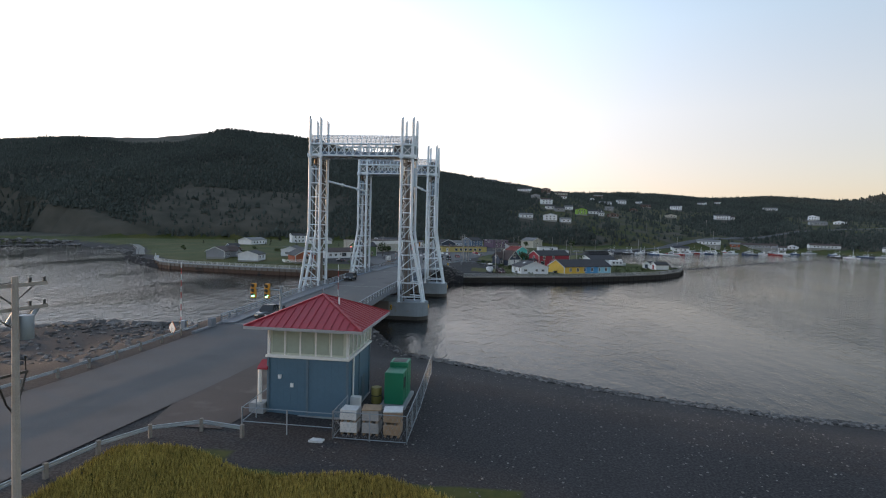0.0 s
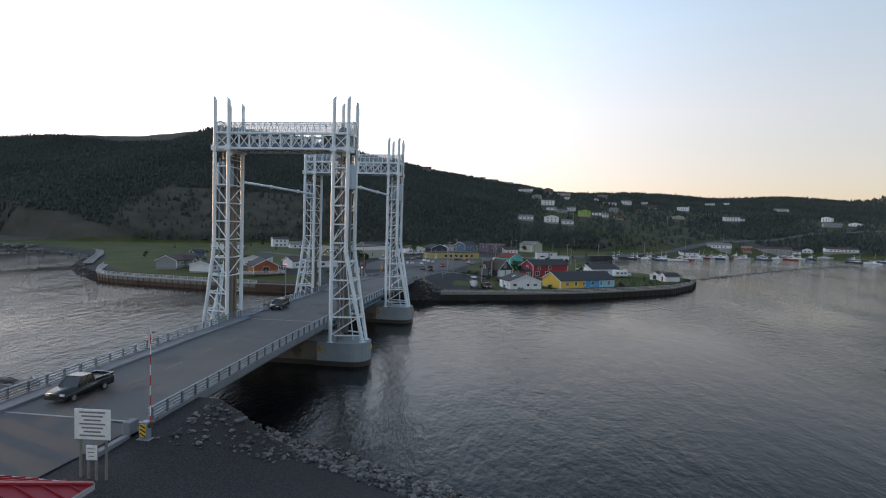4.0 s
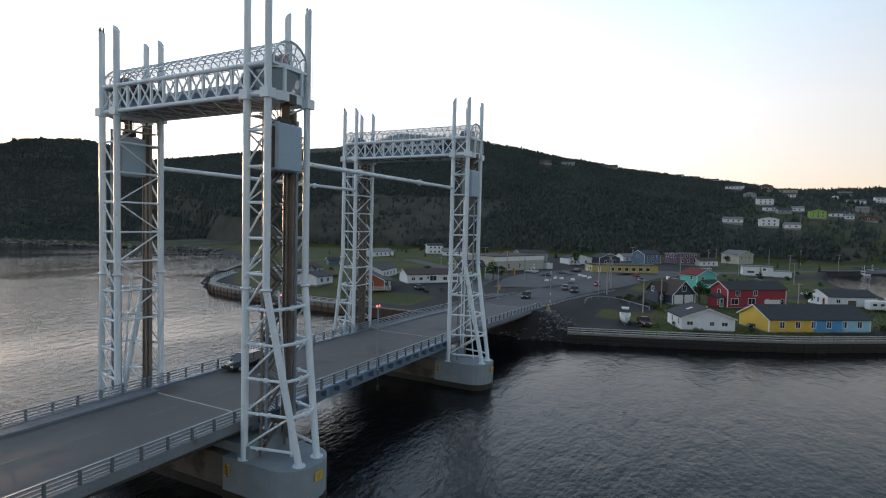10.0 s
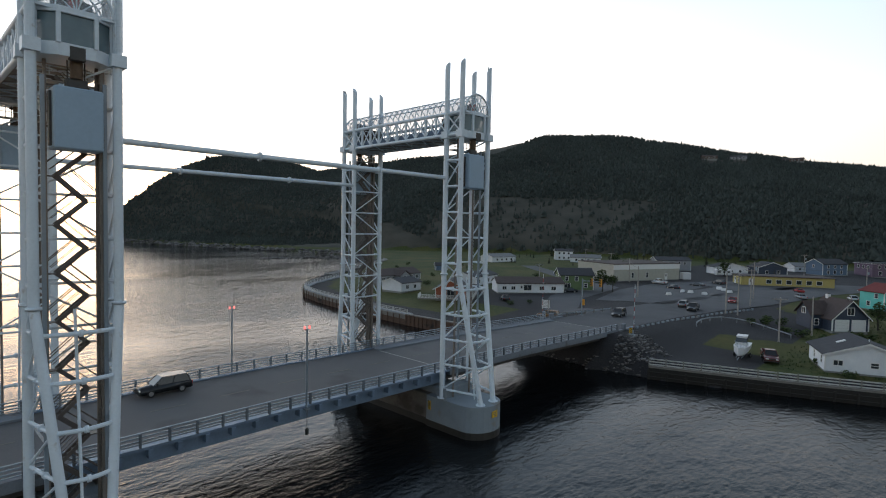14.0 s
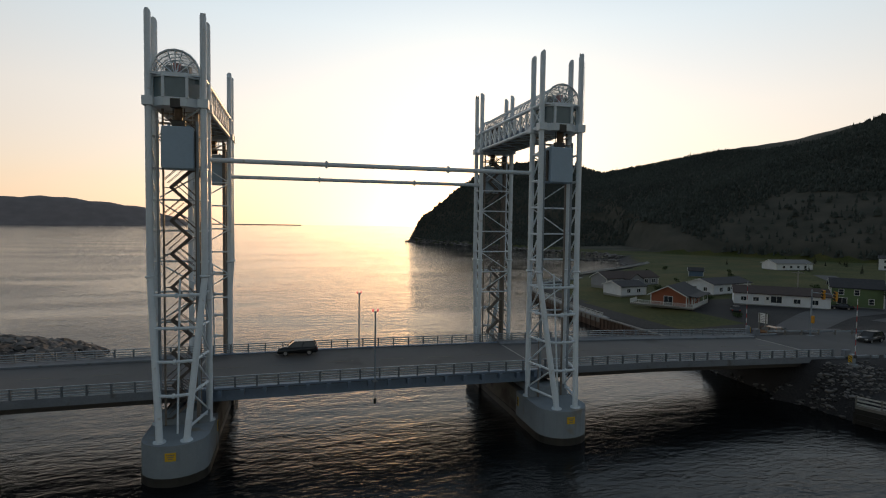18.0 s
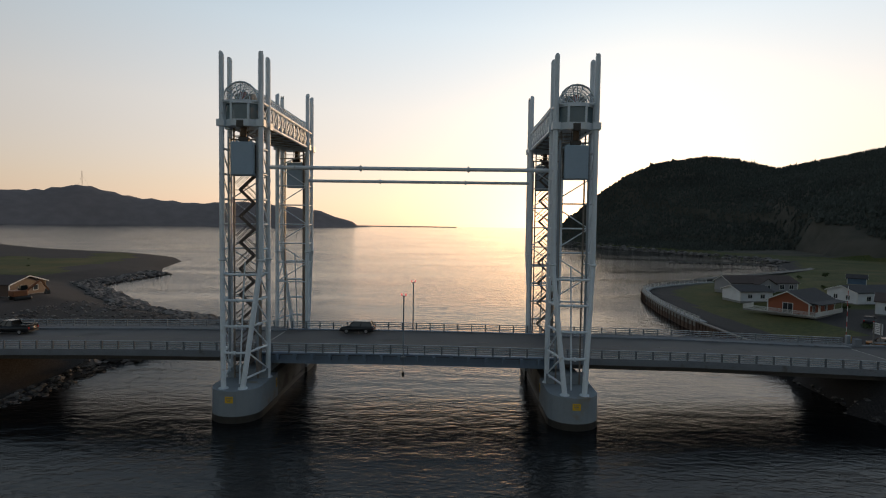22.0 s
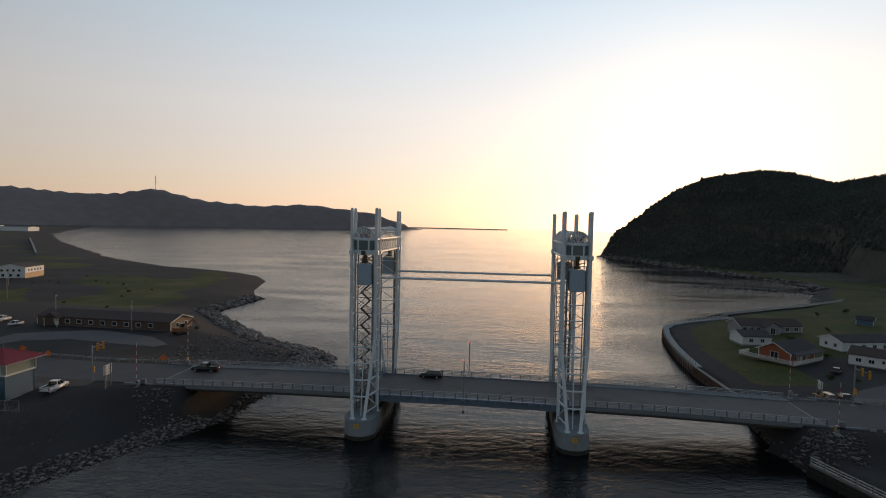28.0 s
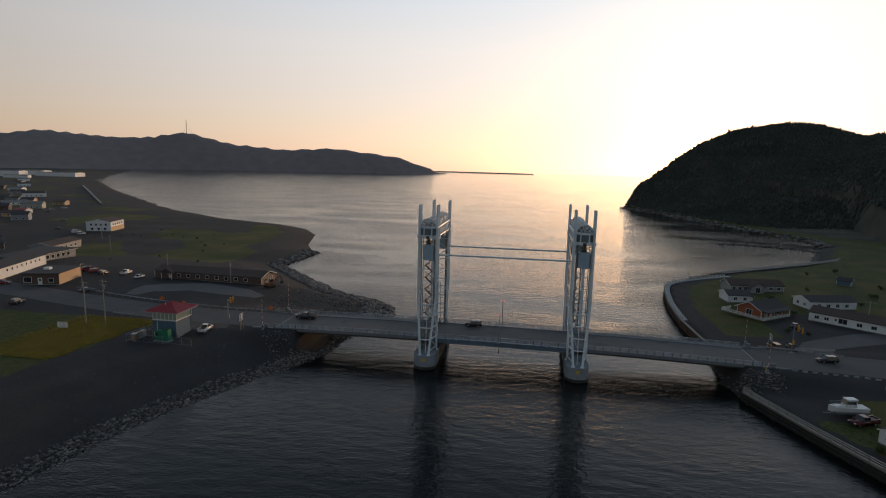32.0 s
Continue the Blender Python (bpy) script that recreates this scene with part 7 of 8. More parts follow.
for x, y, w, roof, wall in ((-307, -311, 22, ROOF_GREY, BEIGE_WALL), (-244, -262, 18, ROOF_BROWN, TAN_SUNLIT_WALL), (-262, -276, 12, ROOF_RED, WHITE_WALL), (-330, -352, 26, ROOF_GREY, WHITE_WALL), (-345, -320, 14, ROOF_BROWN, TAN_SUNLIT_WALL), (-428, -434, 30, ROOF_DARK, WHITE_WALL), (-372, -402, 16, ROOF_DARK, GREY_WALL),
                            (-405, -470, 18, ROOF_BROWN, BROWN_WALL), (-470, -500, 20, ROOF_DARK, GREY_WALL), (-520, -560, 24, ROOF_GREY, WHITE_WALL), (-300, -385, 16, ROOF_DARK, BROWN_WALL), (-480, -600, 20, ROOF_DARK, WHITE_WALL), (-610, -640, 22, ROOF_DARK, WHITE_WALL), (-560, -690, 18, ROOF_BROWN, GREY_WALL),
                            (-690, -740, 20, ROOF_DARK, BEIGE_WALL), (-760, -800, 24, ROOF_GREY, WHITE_WALL), (-640, -780, 20, ROOF_DARK, SLATE_WALL), (-108, -128, 18, ROOF_DARK, BROWN_WALL), (-128, -150, 16, ROOF_DARK, GREY_WALL), (-185, -222, 16, ROOF_DARK, BROWN_WALL), (-225, -235, 14, ROOF_DARK, GREY_WALL), (-275, -310, 20, ROOF_DARK, BROWN_WALL), (-300, -345, 18, ROOF_BROWN, SLATE_WALL), (-385, -430, 20, ROOF_DARK, BROWN_WALL), (-360, -372, 16, ROOF_DARK, TAN_SUNLIT_WALL), (-450, -520, 22, ROOF_DARK, BROWN_WALL), (-540, -610, 20, ROOF_BROWN, BROWN_WALL), (-165, -205, 16, ROOF_DARK, WHITE_WALL), (-205, -245, 15, ROOF_BROWN, GREY_WALL), (-140, -170, 18, ROOF_DARK, GREY_WALL)):
    a, w = radians(srng.uniform(95, 150)), w * 0.74
    house((x + w / 2 * math.cos(a) * -1, y - w / 2 * math.sin(a)), (x + w / 2 * math.cos(a), y + w / 2 * math.sin(a)), 9 + w * 0.1, srng.choice((2.9, 3.1, 4.6)), 1.8, "w", wall, roof, "house in the spread-out southern settlement", row(max(2, int(w / 4.5)), w, 1.0, 1.2, 1.1), group="southern houses")
for x, y, w, d, h in ((-1010, -990, 90, 40, 9), (-1060, -1120, 60, 50, 10), (-930, -1040, 50, 40, 12), (-880, -960, 40, 20, 5)):
    house((x, y - w / 2), (x - 20, y + w / 2), d, h, 1.5, "w", WHITE_WALL, ROOF_GREY, "pale industrial shed far along the bay", row(6, w, 2, 4, 3, "g"), cat="warehouse", name="warehouse", group="far warehouses")

# houses on the hill over the harbour, each: place, width, walls, storeys
HILL_HOUSES = [(55, 668, 14, 0, 2), (57, 639, 11, 0, 1), (27, 570, 14, 0, 1), (52, 573, 14, 0, 2), (68, 572, 11, 0, 1), (68, 632, 11, 1, 1), (78, 644, 9, 0, 1), (90, 617, 12, 2, 2), (107, 637, 14, 0, 1), (161, 870, 20, 0, 1), (194, 908, 14, 0, 2), (148, 921, 8, 0, 1), (172, 1000, 17, 3, 1), (136, 704, 10, 1, 1), (128, 639, 13, 3, 1), (114, 631, 6, 0, 1)]
HILL_EAST = [(231, 957, 9, 0, 1), (233, 776, 15, 4, 1), (273, 893, 16, 0, 2), (361, 1034, 14, 0, 1), (308, 796, 20, 0, 2), (322, 800, 8, 0, 1), (443, 951, 20, 0, 1), (435, 813, 12, 0, 2), (414, 758, 20, 1, 1), (442, 764, 13, 0, 1), (394, 1047, 10, 0, 1), (227, 889, 15, 3, 1), (186, 792, 11, 3, 1)]
HILL_TOP = [(30, 761, 18, 0, 1), (44, 717, 12, 1, 1), (86, 806, 18, 4, 1), (84, 756, 7, 0, 1), (62, 790, 12, 3, 2), (-161, 775, 17, 1, 1), (-121, 838, 22, 3, 1), (-184, 753, 16, 3, 1), (-40, 918, 16, 0, 1), (-15, 905, 12, 3, 1), (8, 880, 12, 0, 1), (130, 840, 10, 0, 1)]
SHORE_SHEDS = [(206, 563, 21, 0, 1), (239, 580, 9, 5, 1), (268, 596, 34, 1, 1), (298, 610, 9, 0, 1), (310, 612, 9, 0, 1), (336, 600, 28, 0, 1), (160, 497, 14, 0, 1), (380, 566, 20, 0, 1)]
COLOURS = [WHITE_WALL, GREY_WALL, LIME_WALL, BROWN_WALL, BEIGE_WALL, ORANGE_WALL]
WORDS = ["white", "grey", "lime-green", "brown", "beige", "orange"]
HOUSE_SPOTS = []
for lst, grp in ((HILL_HOUSES, "hillside houses"), (HILL_EAST, "hillside houses"), (HILL_TOP, "hillside houses"), (SHORE_SHEDS, "harbour sheds")):
    for x, y, w, c, st in lst:
        a = math.atan2(x - 10, y - 40) + srng.uniform(-0.35, 0.35)
        ux, uy = math.cos(a), -math.sin(a)
        h = 3.0 if st == 1 else 5.6
        HOUSE_SPOTS.append((x, y, w))
        house((x - ux * w / 2, y - uy * w / 2), (x + ux * w / 2, y + uy * w / 2), 8.0, h, 1.7, srng.choice("wwd") if w < 16 else "w", COLOURS[c], srng.choice((ROOF_DARK, ROOF_GREY, ROOF_BROWN)), WORDS[c] + (" two-storey house on the wooded hillside" if st == 2 else " bungalow on the wooded hillside") if grp[0:4] == "hill" else WORDS[c] + " shed on the harbour shore",
              [q for s in range(st) for q in row(max(2, int(w / 4)), w, 1.0 + 2.6 * s, 1.2, 1.2)], cat="house" if grp[0:4] == "hill" else "shed", name="house" if grp[0:4] == "hill" else "harbour_shed", group=grp, trim=False)


# ---- vehicles ----
def paint(name, c):
    return mat("car_paint_" + name, c, 0.25, 0.2, vary=0.04, spec=0.6)


CAR_GLASS = glass_mat("car_glass", (0.012, 0.014, 0.016), 0.06)
PAINTS = {"dark": paint("dark", (0.025, 0.027, 0.03)), "white": paint("white", (0.62, 0.63, 0.64)), "silver": paint("silver", (0.30, 0.31, 0.32)), "red": paint("red", (0.30, 0.02, 0.02)), "blue": paint("blue", (0.05, 0.08, 0.14)), "maroon": paint("maroon", (0.09, 0.012, 0.012)), "brown": paint("brown", (0.28, 0.13, 0.05)), "grey": paint("grey", (0.10, 0.105, 0.11))}
CARS = {}


def wedge(bm, y0, y1, z0, z1, w0, w1, ya, yb):
    """A tapered box: base y0..y1 wide w0 at z0, top ya..yb wide w1 at z1."""
    lo = [bm.verts.new((sx * w0 / 2, y, z0)) for sx, y in ((-1, y0), (1, y0), (1, y1), (-1, y1))]
    hi = [bm.verts.new((sx * w1 / 2, y, z1)) for sx, y in ((-1, ya), (1, ya), (1, yb), (-1, yb))]
    bm.faces.new(lo[::-1])
    bm.faces.new(hi)
    for i in range(4):
        bm.faces.new((lo[i], lo[(i + 1) % 4], hi[(i + 1) % 4], hi[i]))
    bmesh.ops.recalc_face_normals(bm, faces=bm.faces[:])
    return bm


def car(kind, colour, x, y, rz, z=None, label=""):
    """suv, sedan or pickup, nose towards its own +y."""
    z = ground_at(x, y) + 0.02 if z is None else z
    words = {"suv": "suv", "sedan": "saloon car", "pickup": "pickup truck"}[kind]
    if (kind, colour) in CARS:
        o = copy_thing(CARS[kind, colour], pose(x, y, z, 0, 0, rz))
        return tagged(o, label or colour + " " + words + " parked in the village")
    p = PAINTS[colour]
    L, W, belt, top = {"suv": (4.7, 1.86, 1.02, 1.70), "sedan": (4.6, 1.8, 0.92, 1.43), "pickup": (5.7, 1.95, 1.12, 1.85)}[kind]
    t = thing({"suv": "suv", "sedan": "car", "pickup": "pickup_truck"}[kind], (x, y, z, 0, 0, rz), label or colour + " " + words + " parked in the village", "car" if kind != "pickup" else "pickup truck", "vehicles")
    f = L / 2
    b = extrude_x(bmesh.new(), [(-f, 0.45), (-f + 0.1, 0.3), (f - 0.15, 0.3), (f, 0.45), (f - 0.02, belt - 0.32), (f - 0.25, belt - 0.16), (f - 1.25, belt), (-f + 0.12, belt), (-f, belt - 0.15)], -W / 2, W / 2)
    bmesh.ops.bevel(b, geom=b.edges[:], offset=0.06, segments=2, affect="EDGES")
    me = mesh_of(b, p, True)
    part("body", me, None, t)
    c0, c1 = {"suv": (-f + 0.15, f - 1.15), "sedan": (-f + 0.75, f - 1.2), "pickup": (-0.55, f - 1.35)}[kind]
    r0, r1 = {"suv": (-f + 0.45, f - 1.95), "sedan": (-f + 1.45, f - 2.05), "pickup": (-0.4, f - 2.1)}[kind]
    part("window_band", wedge(bmesh.new(), c0 + 0.04, c1 - 0.04, belt - 0.02, top - 0.05, W - 0.12, W - 0.46, r0, r1), CAR_GLASS, t)
    part("roof", box(bmesh.new(), -(W - 0.44) / 2, r0 - 0.02, top - 0.06, (W - 0.44) / 2, r1 + 0.02, top, 0.03), p, t)
    for s in (-1, 1):
        for ya, yb, k in ((c1, r1, 0.05), (c0, r0, 0.06), ((c0 + c1) / 2, (r0 + r1) / 2, 0.04)):
            beam("pillar", t, (s * (W / 2 - 0.055), ya, belt - 0.02), (s * (W / 2 - 0.225), yb, top - 0.04), k * 2, 0.05, p)
        block("headlight", t, (s * (W / 2 - 0.3), f - 0.05, belt - 0.33), (0.4, 0.1, 0.15), LAMP_WHITE)
        block("tail_light", t, (s * (W / 2 - 0.16), -f + 0.02, belt - 0.22), (0.2, 0.08, 0.3), LIGHT_RED)
        block("mirror", t, (s * (W / 2 + 0.08), c1 - 0.4, belt + 0.08), (0.18, 0.1, 0.14), BLACK)
        for yy in (f - 0.95, -f + 1.0 if kind != "pickup" else -f + 1.25):
            wh = part("wheel", unit("rod", TYRE), None, t, "", pose(s * (W / 2 - 0.2), yy, 0.34, 0, s * 90, 0) @ Matrix.Diagonal((0.345, 0.345, 0.225, 1)))
            part("rim", unit("rod", RIM), None, wh, "", Matrix.Translation((0, 0, 0.1)) @ Matrix.Diagonal((0.62, 0.62, 0.95, 1)))
    block("grille", t, (0, f - 0.005, belt - 0.36), (W - 1.0, 0.04, 0.18), BLACK)
    block("bumper", t, (0, f - 0.02, 0.46), (W - 0.1, 0.14, 0.2), BLACK if kind != "sedan" else p)
    block("bumper", t, (0, -f + 0.02, 0.48), (W - 0.1, 0.14, 0.2), BLACK if kind != "sedan" else p)
    if kind == "pickup":
        part("bed_floor", box(bmesh.new(), -W / 2 + 0.15, -f + 0.15, belt - 0.02, W / 2 - 0.15, -0.65, belt + 0.012), BLACK, t)
        for s in (-1, 1):
            block("bed_side", t, (s * (W / 2 - 0.08), -f / 2 - 0.3, belt + 0.1), (0.12, f - 0.75, 0.22), p)
        block("tailgate", t, (0, -f + 0.08, belt + 0.1), (W - 0.1, 0.1, 0.22), p)
    CARS[kind, colour] = t
    return t


def on_deck(kind, colour, x, y, rz, label):
    car(kind, colour, x, y, rz, float(road_z(y)) + 0.03, label)


on_deck("pickup", "dark", -27.6, 71.0, 180, "dark pickup truck driving on the bridge approach")
on_deck("suv", "dark", -30.1, 118.4, 180, "dark suv on the lift span of the bridge")
for kind, colour, x, y, rz in (("suv", "dark", -25.8, 205, 190), ("suv", "silver", -22.8, 232.8, 10), ("pickup", "dark", -19.1, 228.3, 190), ("sedan", "red", -17.4, 252, 190), ("pickup", "white", -51, 288.5, 70), ("sedan", "dark", -41.8, 276.5, 60), ("sedan", "grey", -38.7, 289.6, 80), ("suv", "dark", -36.9, 306, 60), ("suv", "brown", -38.5, 198.5, 100), ("sedan", "dark", -41.5, 204, 80), ("sedan", "red", -11.7, 300, 30), ("sedan", "silver", -8, 283, 30),
                               ("pickup", "maroon", 3.2, 197.6, 200), ("suv", "dark", 25.4, 208, 100), ("sedan", "white", 5, 352, 60), ("suv", "white", 2, 300, 20), ("sedan", "white", 12, 392, 80), ("sedan", "dark", 31, 330, 60), ("sedan", "white", 112, 446, 60), ("pickup", "white", -66, 252, 60), ("sedan", "dark", -62, 214, 50), ("sedan", "dark", -58, 240, 130), ("sedan", "white", 44, 288, 40)):
    car(kind, colour, x, y, rz)
for kind, colour, x, y, rz in (("pickup", "white", -13.2, 49.0, 100), ("suv", "dark", -25.6, -22, 100), ("sedan", "grey", -44.4, -14.9, 70), ("pickup", "white", -72.3, -23, 100), ("suv", "red", -72, -36, 60), ("pickup", "red", -74.5, -41, 60), ("suv", "dark", -70, -31, 100), ("sedan", "grey", -76, -44, 60), ("sedan", "white", -67.8, -13.6, 100), ("suv", "red", -46, -50, 20), ("pickup", "red", -43, -55, 20), ("suv", "white", -176, -139, 80), ("pickup", "white", -180, -146, 80), ("suv", "white", -184, -150, 60),
                               ("sedan", "dark", -192, -170, 40), ("suv", "silver", -300, -283, 60), ("sedan", "dark", -290, -278, 60), ("sedan", "blue", -283, -270, 60), ("sedan", "white", -320, -290, 30), ("sedan", "grey", -232, -205, 40), ("suv", "dark", -30, -60, 100)):
    car(kind, colour, x, y, rz, label=colour + {"suv": " suv", "sedan": " saloon car", "pickup": " pickup truck"}[kind] + " on the gravel of the southern settlement")


# ---- boats ----
BOAT_WHITE = mat("boat_gelcoat", (0.66, 0.67, 0.68), 0.3, vary=0.06)
BOAT_BLUE = mat("boat_blue", (0.03, 0.07, 0.15), 0.35)
BOAT_RED = mat("boat_red", (0.35, 0.025, 0.025), 0.4)
BOAT_DARK = mat("boat_dark", (0.03, 0.032, 0.035), 0.4)


def hull_mesh(L, W, draft, free, material):
    b = bmesh.new()
    rows_ = []
    for k in range(9):
        u = k / 8
        y = -L / 2 + L * u
        wd = W / 2 * (1 - max(0, (u - 0.45) / 0.55) ** 2.2)
        sheer = free * (1 + 0.5 * max(0, u - 0.4) ** 1.3)
        kz = -draft * (1 - max(0, (u - 0.6) / 0.4) ** 2)
        pts = [(-wd, y, sheer), (-wd * 0.9, y, 0.1), (-wd * 0.45, y, kz * 0.75), (0, y, kz), (wd * 0.45, y, kz * 0.75), (wd * 0.9, y, 0.1), (wd, y, sheer)]
        rows_.append([b.verts.new(p) for p in pts])
    for r0, r1 in zip(rows_[:-1], rows_[1:]):
        for i in range(6):
            b.faces.new((r0[i], r0[i + 1], r1[i + 1], r1[i]))
        b.faces.new((r0[6], r0[0], r1[0], r1[6]))
    b.faces.new(rows_[0])
    bmesh.ops.remove_doubles(b, verts=b.verts[:], dist=0.02)
    bmesh.ops.recalc_face_normals(b, faces=b.faces[:])
    return mesh_of(b, material)


def boat(x, y, z, rz, L, hullm, label, kind="fishing", group="harbour boats"):
    W = L * 0.30
    t = thing("boat", (x, y, z, 0, 0, rz), label, "boat", group)
    part("hull", hull_mesh(L, W, 0.5, 0.95, hullm), None, t)
    part("rub_rail", box(bmesh.new(), -W / 2 - 0.03, -L / 2, 0.88, W / 2 + 0.03, L * 0.05, 0.98, 0.02), TRIM, t)
    cy = -L * 0.05
    part("cabin", wedge(bmesh.new(), cy - L * 0.14, cy + L * 0.16, 0.9, 2.5, W * 0.72, W * 0.62, cy - L * 0.12, cy + L * 0.10), BOAT_WHITE, t)
    part("cabin_window", wedge(bmesh.new(), cy - L * 0.10, cy + L * 0.158, 1.65, 2.3, W * 0.735, W * 0.68, cy - L * 0.10, cy + L * 0.128), PANE, t)
    part("cabin_roof", box(bmesh.new(), -W * 0.34, cy - L * 0.16, 2.5, W * 0.34, cy + L * 0.13, 2.6, 0.03), BOAT_WHITE, t)
    part("foredeck", wedge(bmesh.new(), cy + L * 0.16, L * 0.36, 0.93, 1.2, W * 0.7, W * 0.5, cy + L * 0.16, L * 0.33), BOAT_WHITE, t)
    if kind == "fishing":
        stick("mast", t, (0, cy - L * 0.1, 2.6), (0, cy - L * 0.1, 2.6 + L * 0.38), 0.07, TRIM)
        stick("boom", t, (0, cy - L * 0.1, 3.0), (0, -L * 0.45, 3.6), 0.05, TRIM)
        stick("antenna", t, (0.5, cy, 2.6), (0.6, cy, 5.4), 0.03, TRIM)
    for s in (-1, 1):
        stick("bow_rail", t, (s * W * 0.42, L * 0.05, 1.75), (s * W * 0.05, L * 0.47, 1.95), 0.03, RAIL_STEEL)
        for u in (0.1, 0.25, 0.4):
            stick("rail_post", t, (s * W * (0.42 - 0.37 * (u - 0.05) / 0.42), L * u, 1.0), (s * W * (0.42 - 0.37 * (u - 0.05) / 0.42), L * u, 1.8), 0.025, RAIL_STEEL)
    return t


BOATS = [(95, 462, 9), (103, 450, 8), (115, 457, 8), (124, 452, 13), (136, 447, 14), (172, 505, 13), (191, 520, 17), (199, 527, 11), (207, 512, 12), (224, 511, 13), (246, 536, 10), (254, 529, 12), (312, 585, 15), (297, 512, 14), (301, 499, 14), (332, 531, 13), (88, 445, 8), (150, 470, 10), (270, 548, 11), (232, 535, 10), (345, 528, 12), (286, 560, 10), (130, 462, 9), (143, 466, 10), (160, 480, 9), (165, 492, 11), (180, 508, 9), (185, 500, 8), (214, 524, 10), (216, 548, 9), (239, 548, 9), (262, 558, 12), (276, 572, 9), (322, 560, 10), (360, 520, 11), (372, 512, 9), (110, 466, 7), (121, 470, 8)]
for k, (x, y, L) in enumerate(BOATS):
    hm = (BOAT_WHITE, BOAT_DARK, BOAT_WHITE, BOAT_BLUE, BOAT_WHITE, BOAT_RED)[k % 6]
    boat(x, y, 0.05, 60 + 40 * math.sin(k * 1.7), L, hm, {"boat_gelcoat": "white", "boat_dark": "dark-hulled", "boat_blue": "blue-hulled", "boat_red": "red-hulled"}[hm.name] + " fishing boat moored in the harbour")
gz = ground_at(-0.6, 196.5)
boat(-0.6, 196.5, gz + 0.95, 188, 7.5, BOAT_WHITE, "white cabin cruiser standing on a trailer ashore", "cruiser", "boats ashore")
t = thing("boat_trailer", (-0.6, 196.5, gz, 0, 0, 188), "galvanised boat trailer under a white cruiser", "trailer")
for s in (-0.6, 0.6):
    beam("frame_rail", t, (s, -3, 0.5), (s * 0.6, 3, 0.5), 0.1, 0.14, RAIL_STEEL)
    for v in (-1.6, -0.7):
        wh = part("wheel", unit("rod", TYRE), None, t, "", pose(s * 1.7, v, 0.32, 0, 90 if s > 0 else -90, 0) @ Matrix.Diagonal((0.32, 0.32, 0.2, 1)))
        part("rim", unit("rod", RIM), None, wh, "", Matrix.Translation((0, 0, 0.1)) @ Matrix.Diagonal((0.6, 0.6, 0.95, 1)))
    stick("bunk_post", t, (s, 1.0, 0.5), (s * 0.8, 1.0, 0.75), 0.05, RAIL_STEEL)
beam("drawbar", t, (0, 2.6, 0.5), (0, 4.6, 0.45), 0.12, 0.12, RAIL_STEEL)
boat(58.5, 262, ground_at(58.5, 262) + 0.6, 80, 6, BOAT_WHITE, "small open white boat drawn up on the grass", "cruiser", "boats ashore")

# camper trailer and small boxes by the village road
for x, y, rz in ((-47, 345, 40), (56, 257.2, 26)):
    t = thing("camper_trailer", (x, y, ground_at(x, y), 0, 0, rz), "white camper trailer parked on gravel", "camper trailer", "camper trailers")
    b = box(bmesh.new(), -3.2, -1.15, 0.5, 3.2, 1.15, 2.9, 0.25)
    part("body", b, BOAT_WHITE, t)
    for u in (-2, 0, 1.8):
        block("window", t, (u, -1.155, 1.9), (1.0, 0.03, 0.6), PANE)
    for v in (-1.0, 1.0):
        part("wheel", unit("rod", TYRE), None, t, "", pose(0, v, 0.34, 90, 0, 0) @ Matrix.Diagonal((0.34, 0.34, 0.22, 1)))
    beam("drawbar", t, (3.1, 0, 0.5), (4.4, 0, 0.45), 0.1, 0.1, DARK_STEEL)
t = thing("storage_box", (-52, 316, ground_at(-52, 316), 0, 0, 50), "white storage box beside the warehouse", "storage box")
part("box_body", box(bmesh.new(), -1.6, -1.2, 0, 1.6, 1.2, 2.5, 0.05), BOAT_WHITE, t)
part("box_lid", box(bmesh.new(), -1.7, -1.3, 2.5, 1.7, 1.3, 2.62, 0.03), TRIM, t)
t = thing("digger", (-66, 40.5, ground_at(-66, 40.5), 0, 0, 60), "red and brown tracked digger at rest", "digger")
for s in (-1, 1):
    part("track", box(bmesh.new(), s * 1.1 - 0.3, -1.7, 0, s * 1.1 + 0.3, 1.7, 0.8, 0.25), BLACK, t)
part("house_body", box(bmesh.new(), -1.2, -1.7, 0.8, 1.2, 1.0, 2.0, 0.12), mat("digger_paint", (0.25, 0.09, 0.035), 0.5, vary=0.2), t)
part("cab", wedge(bmesh.new(), -0.2, 1.3, 1.9, 3.0, 1.1, 0.95, 0.0, 1.1), CAR_GLASS, t)
beam("arm", t, (0.6, 0.8, 1.8), (0.6, 3.6, 4.0), 0.3, 0.4, MATS["digger_paint"])
beam("stick_arm", t, (0.6, 3.6, 4.0), (0.6, 5.0, 1.6), 0.24, 0.3, MATS["digger_paint"])
part("bucket", wedge(bmesh.new(), 4.5, 5.4, 0.7, 1.7, 1.0, 1.0, 4.8, 5.3), DARK_STEEL, t)

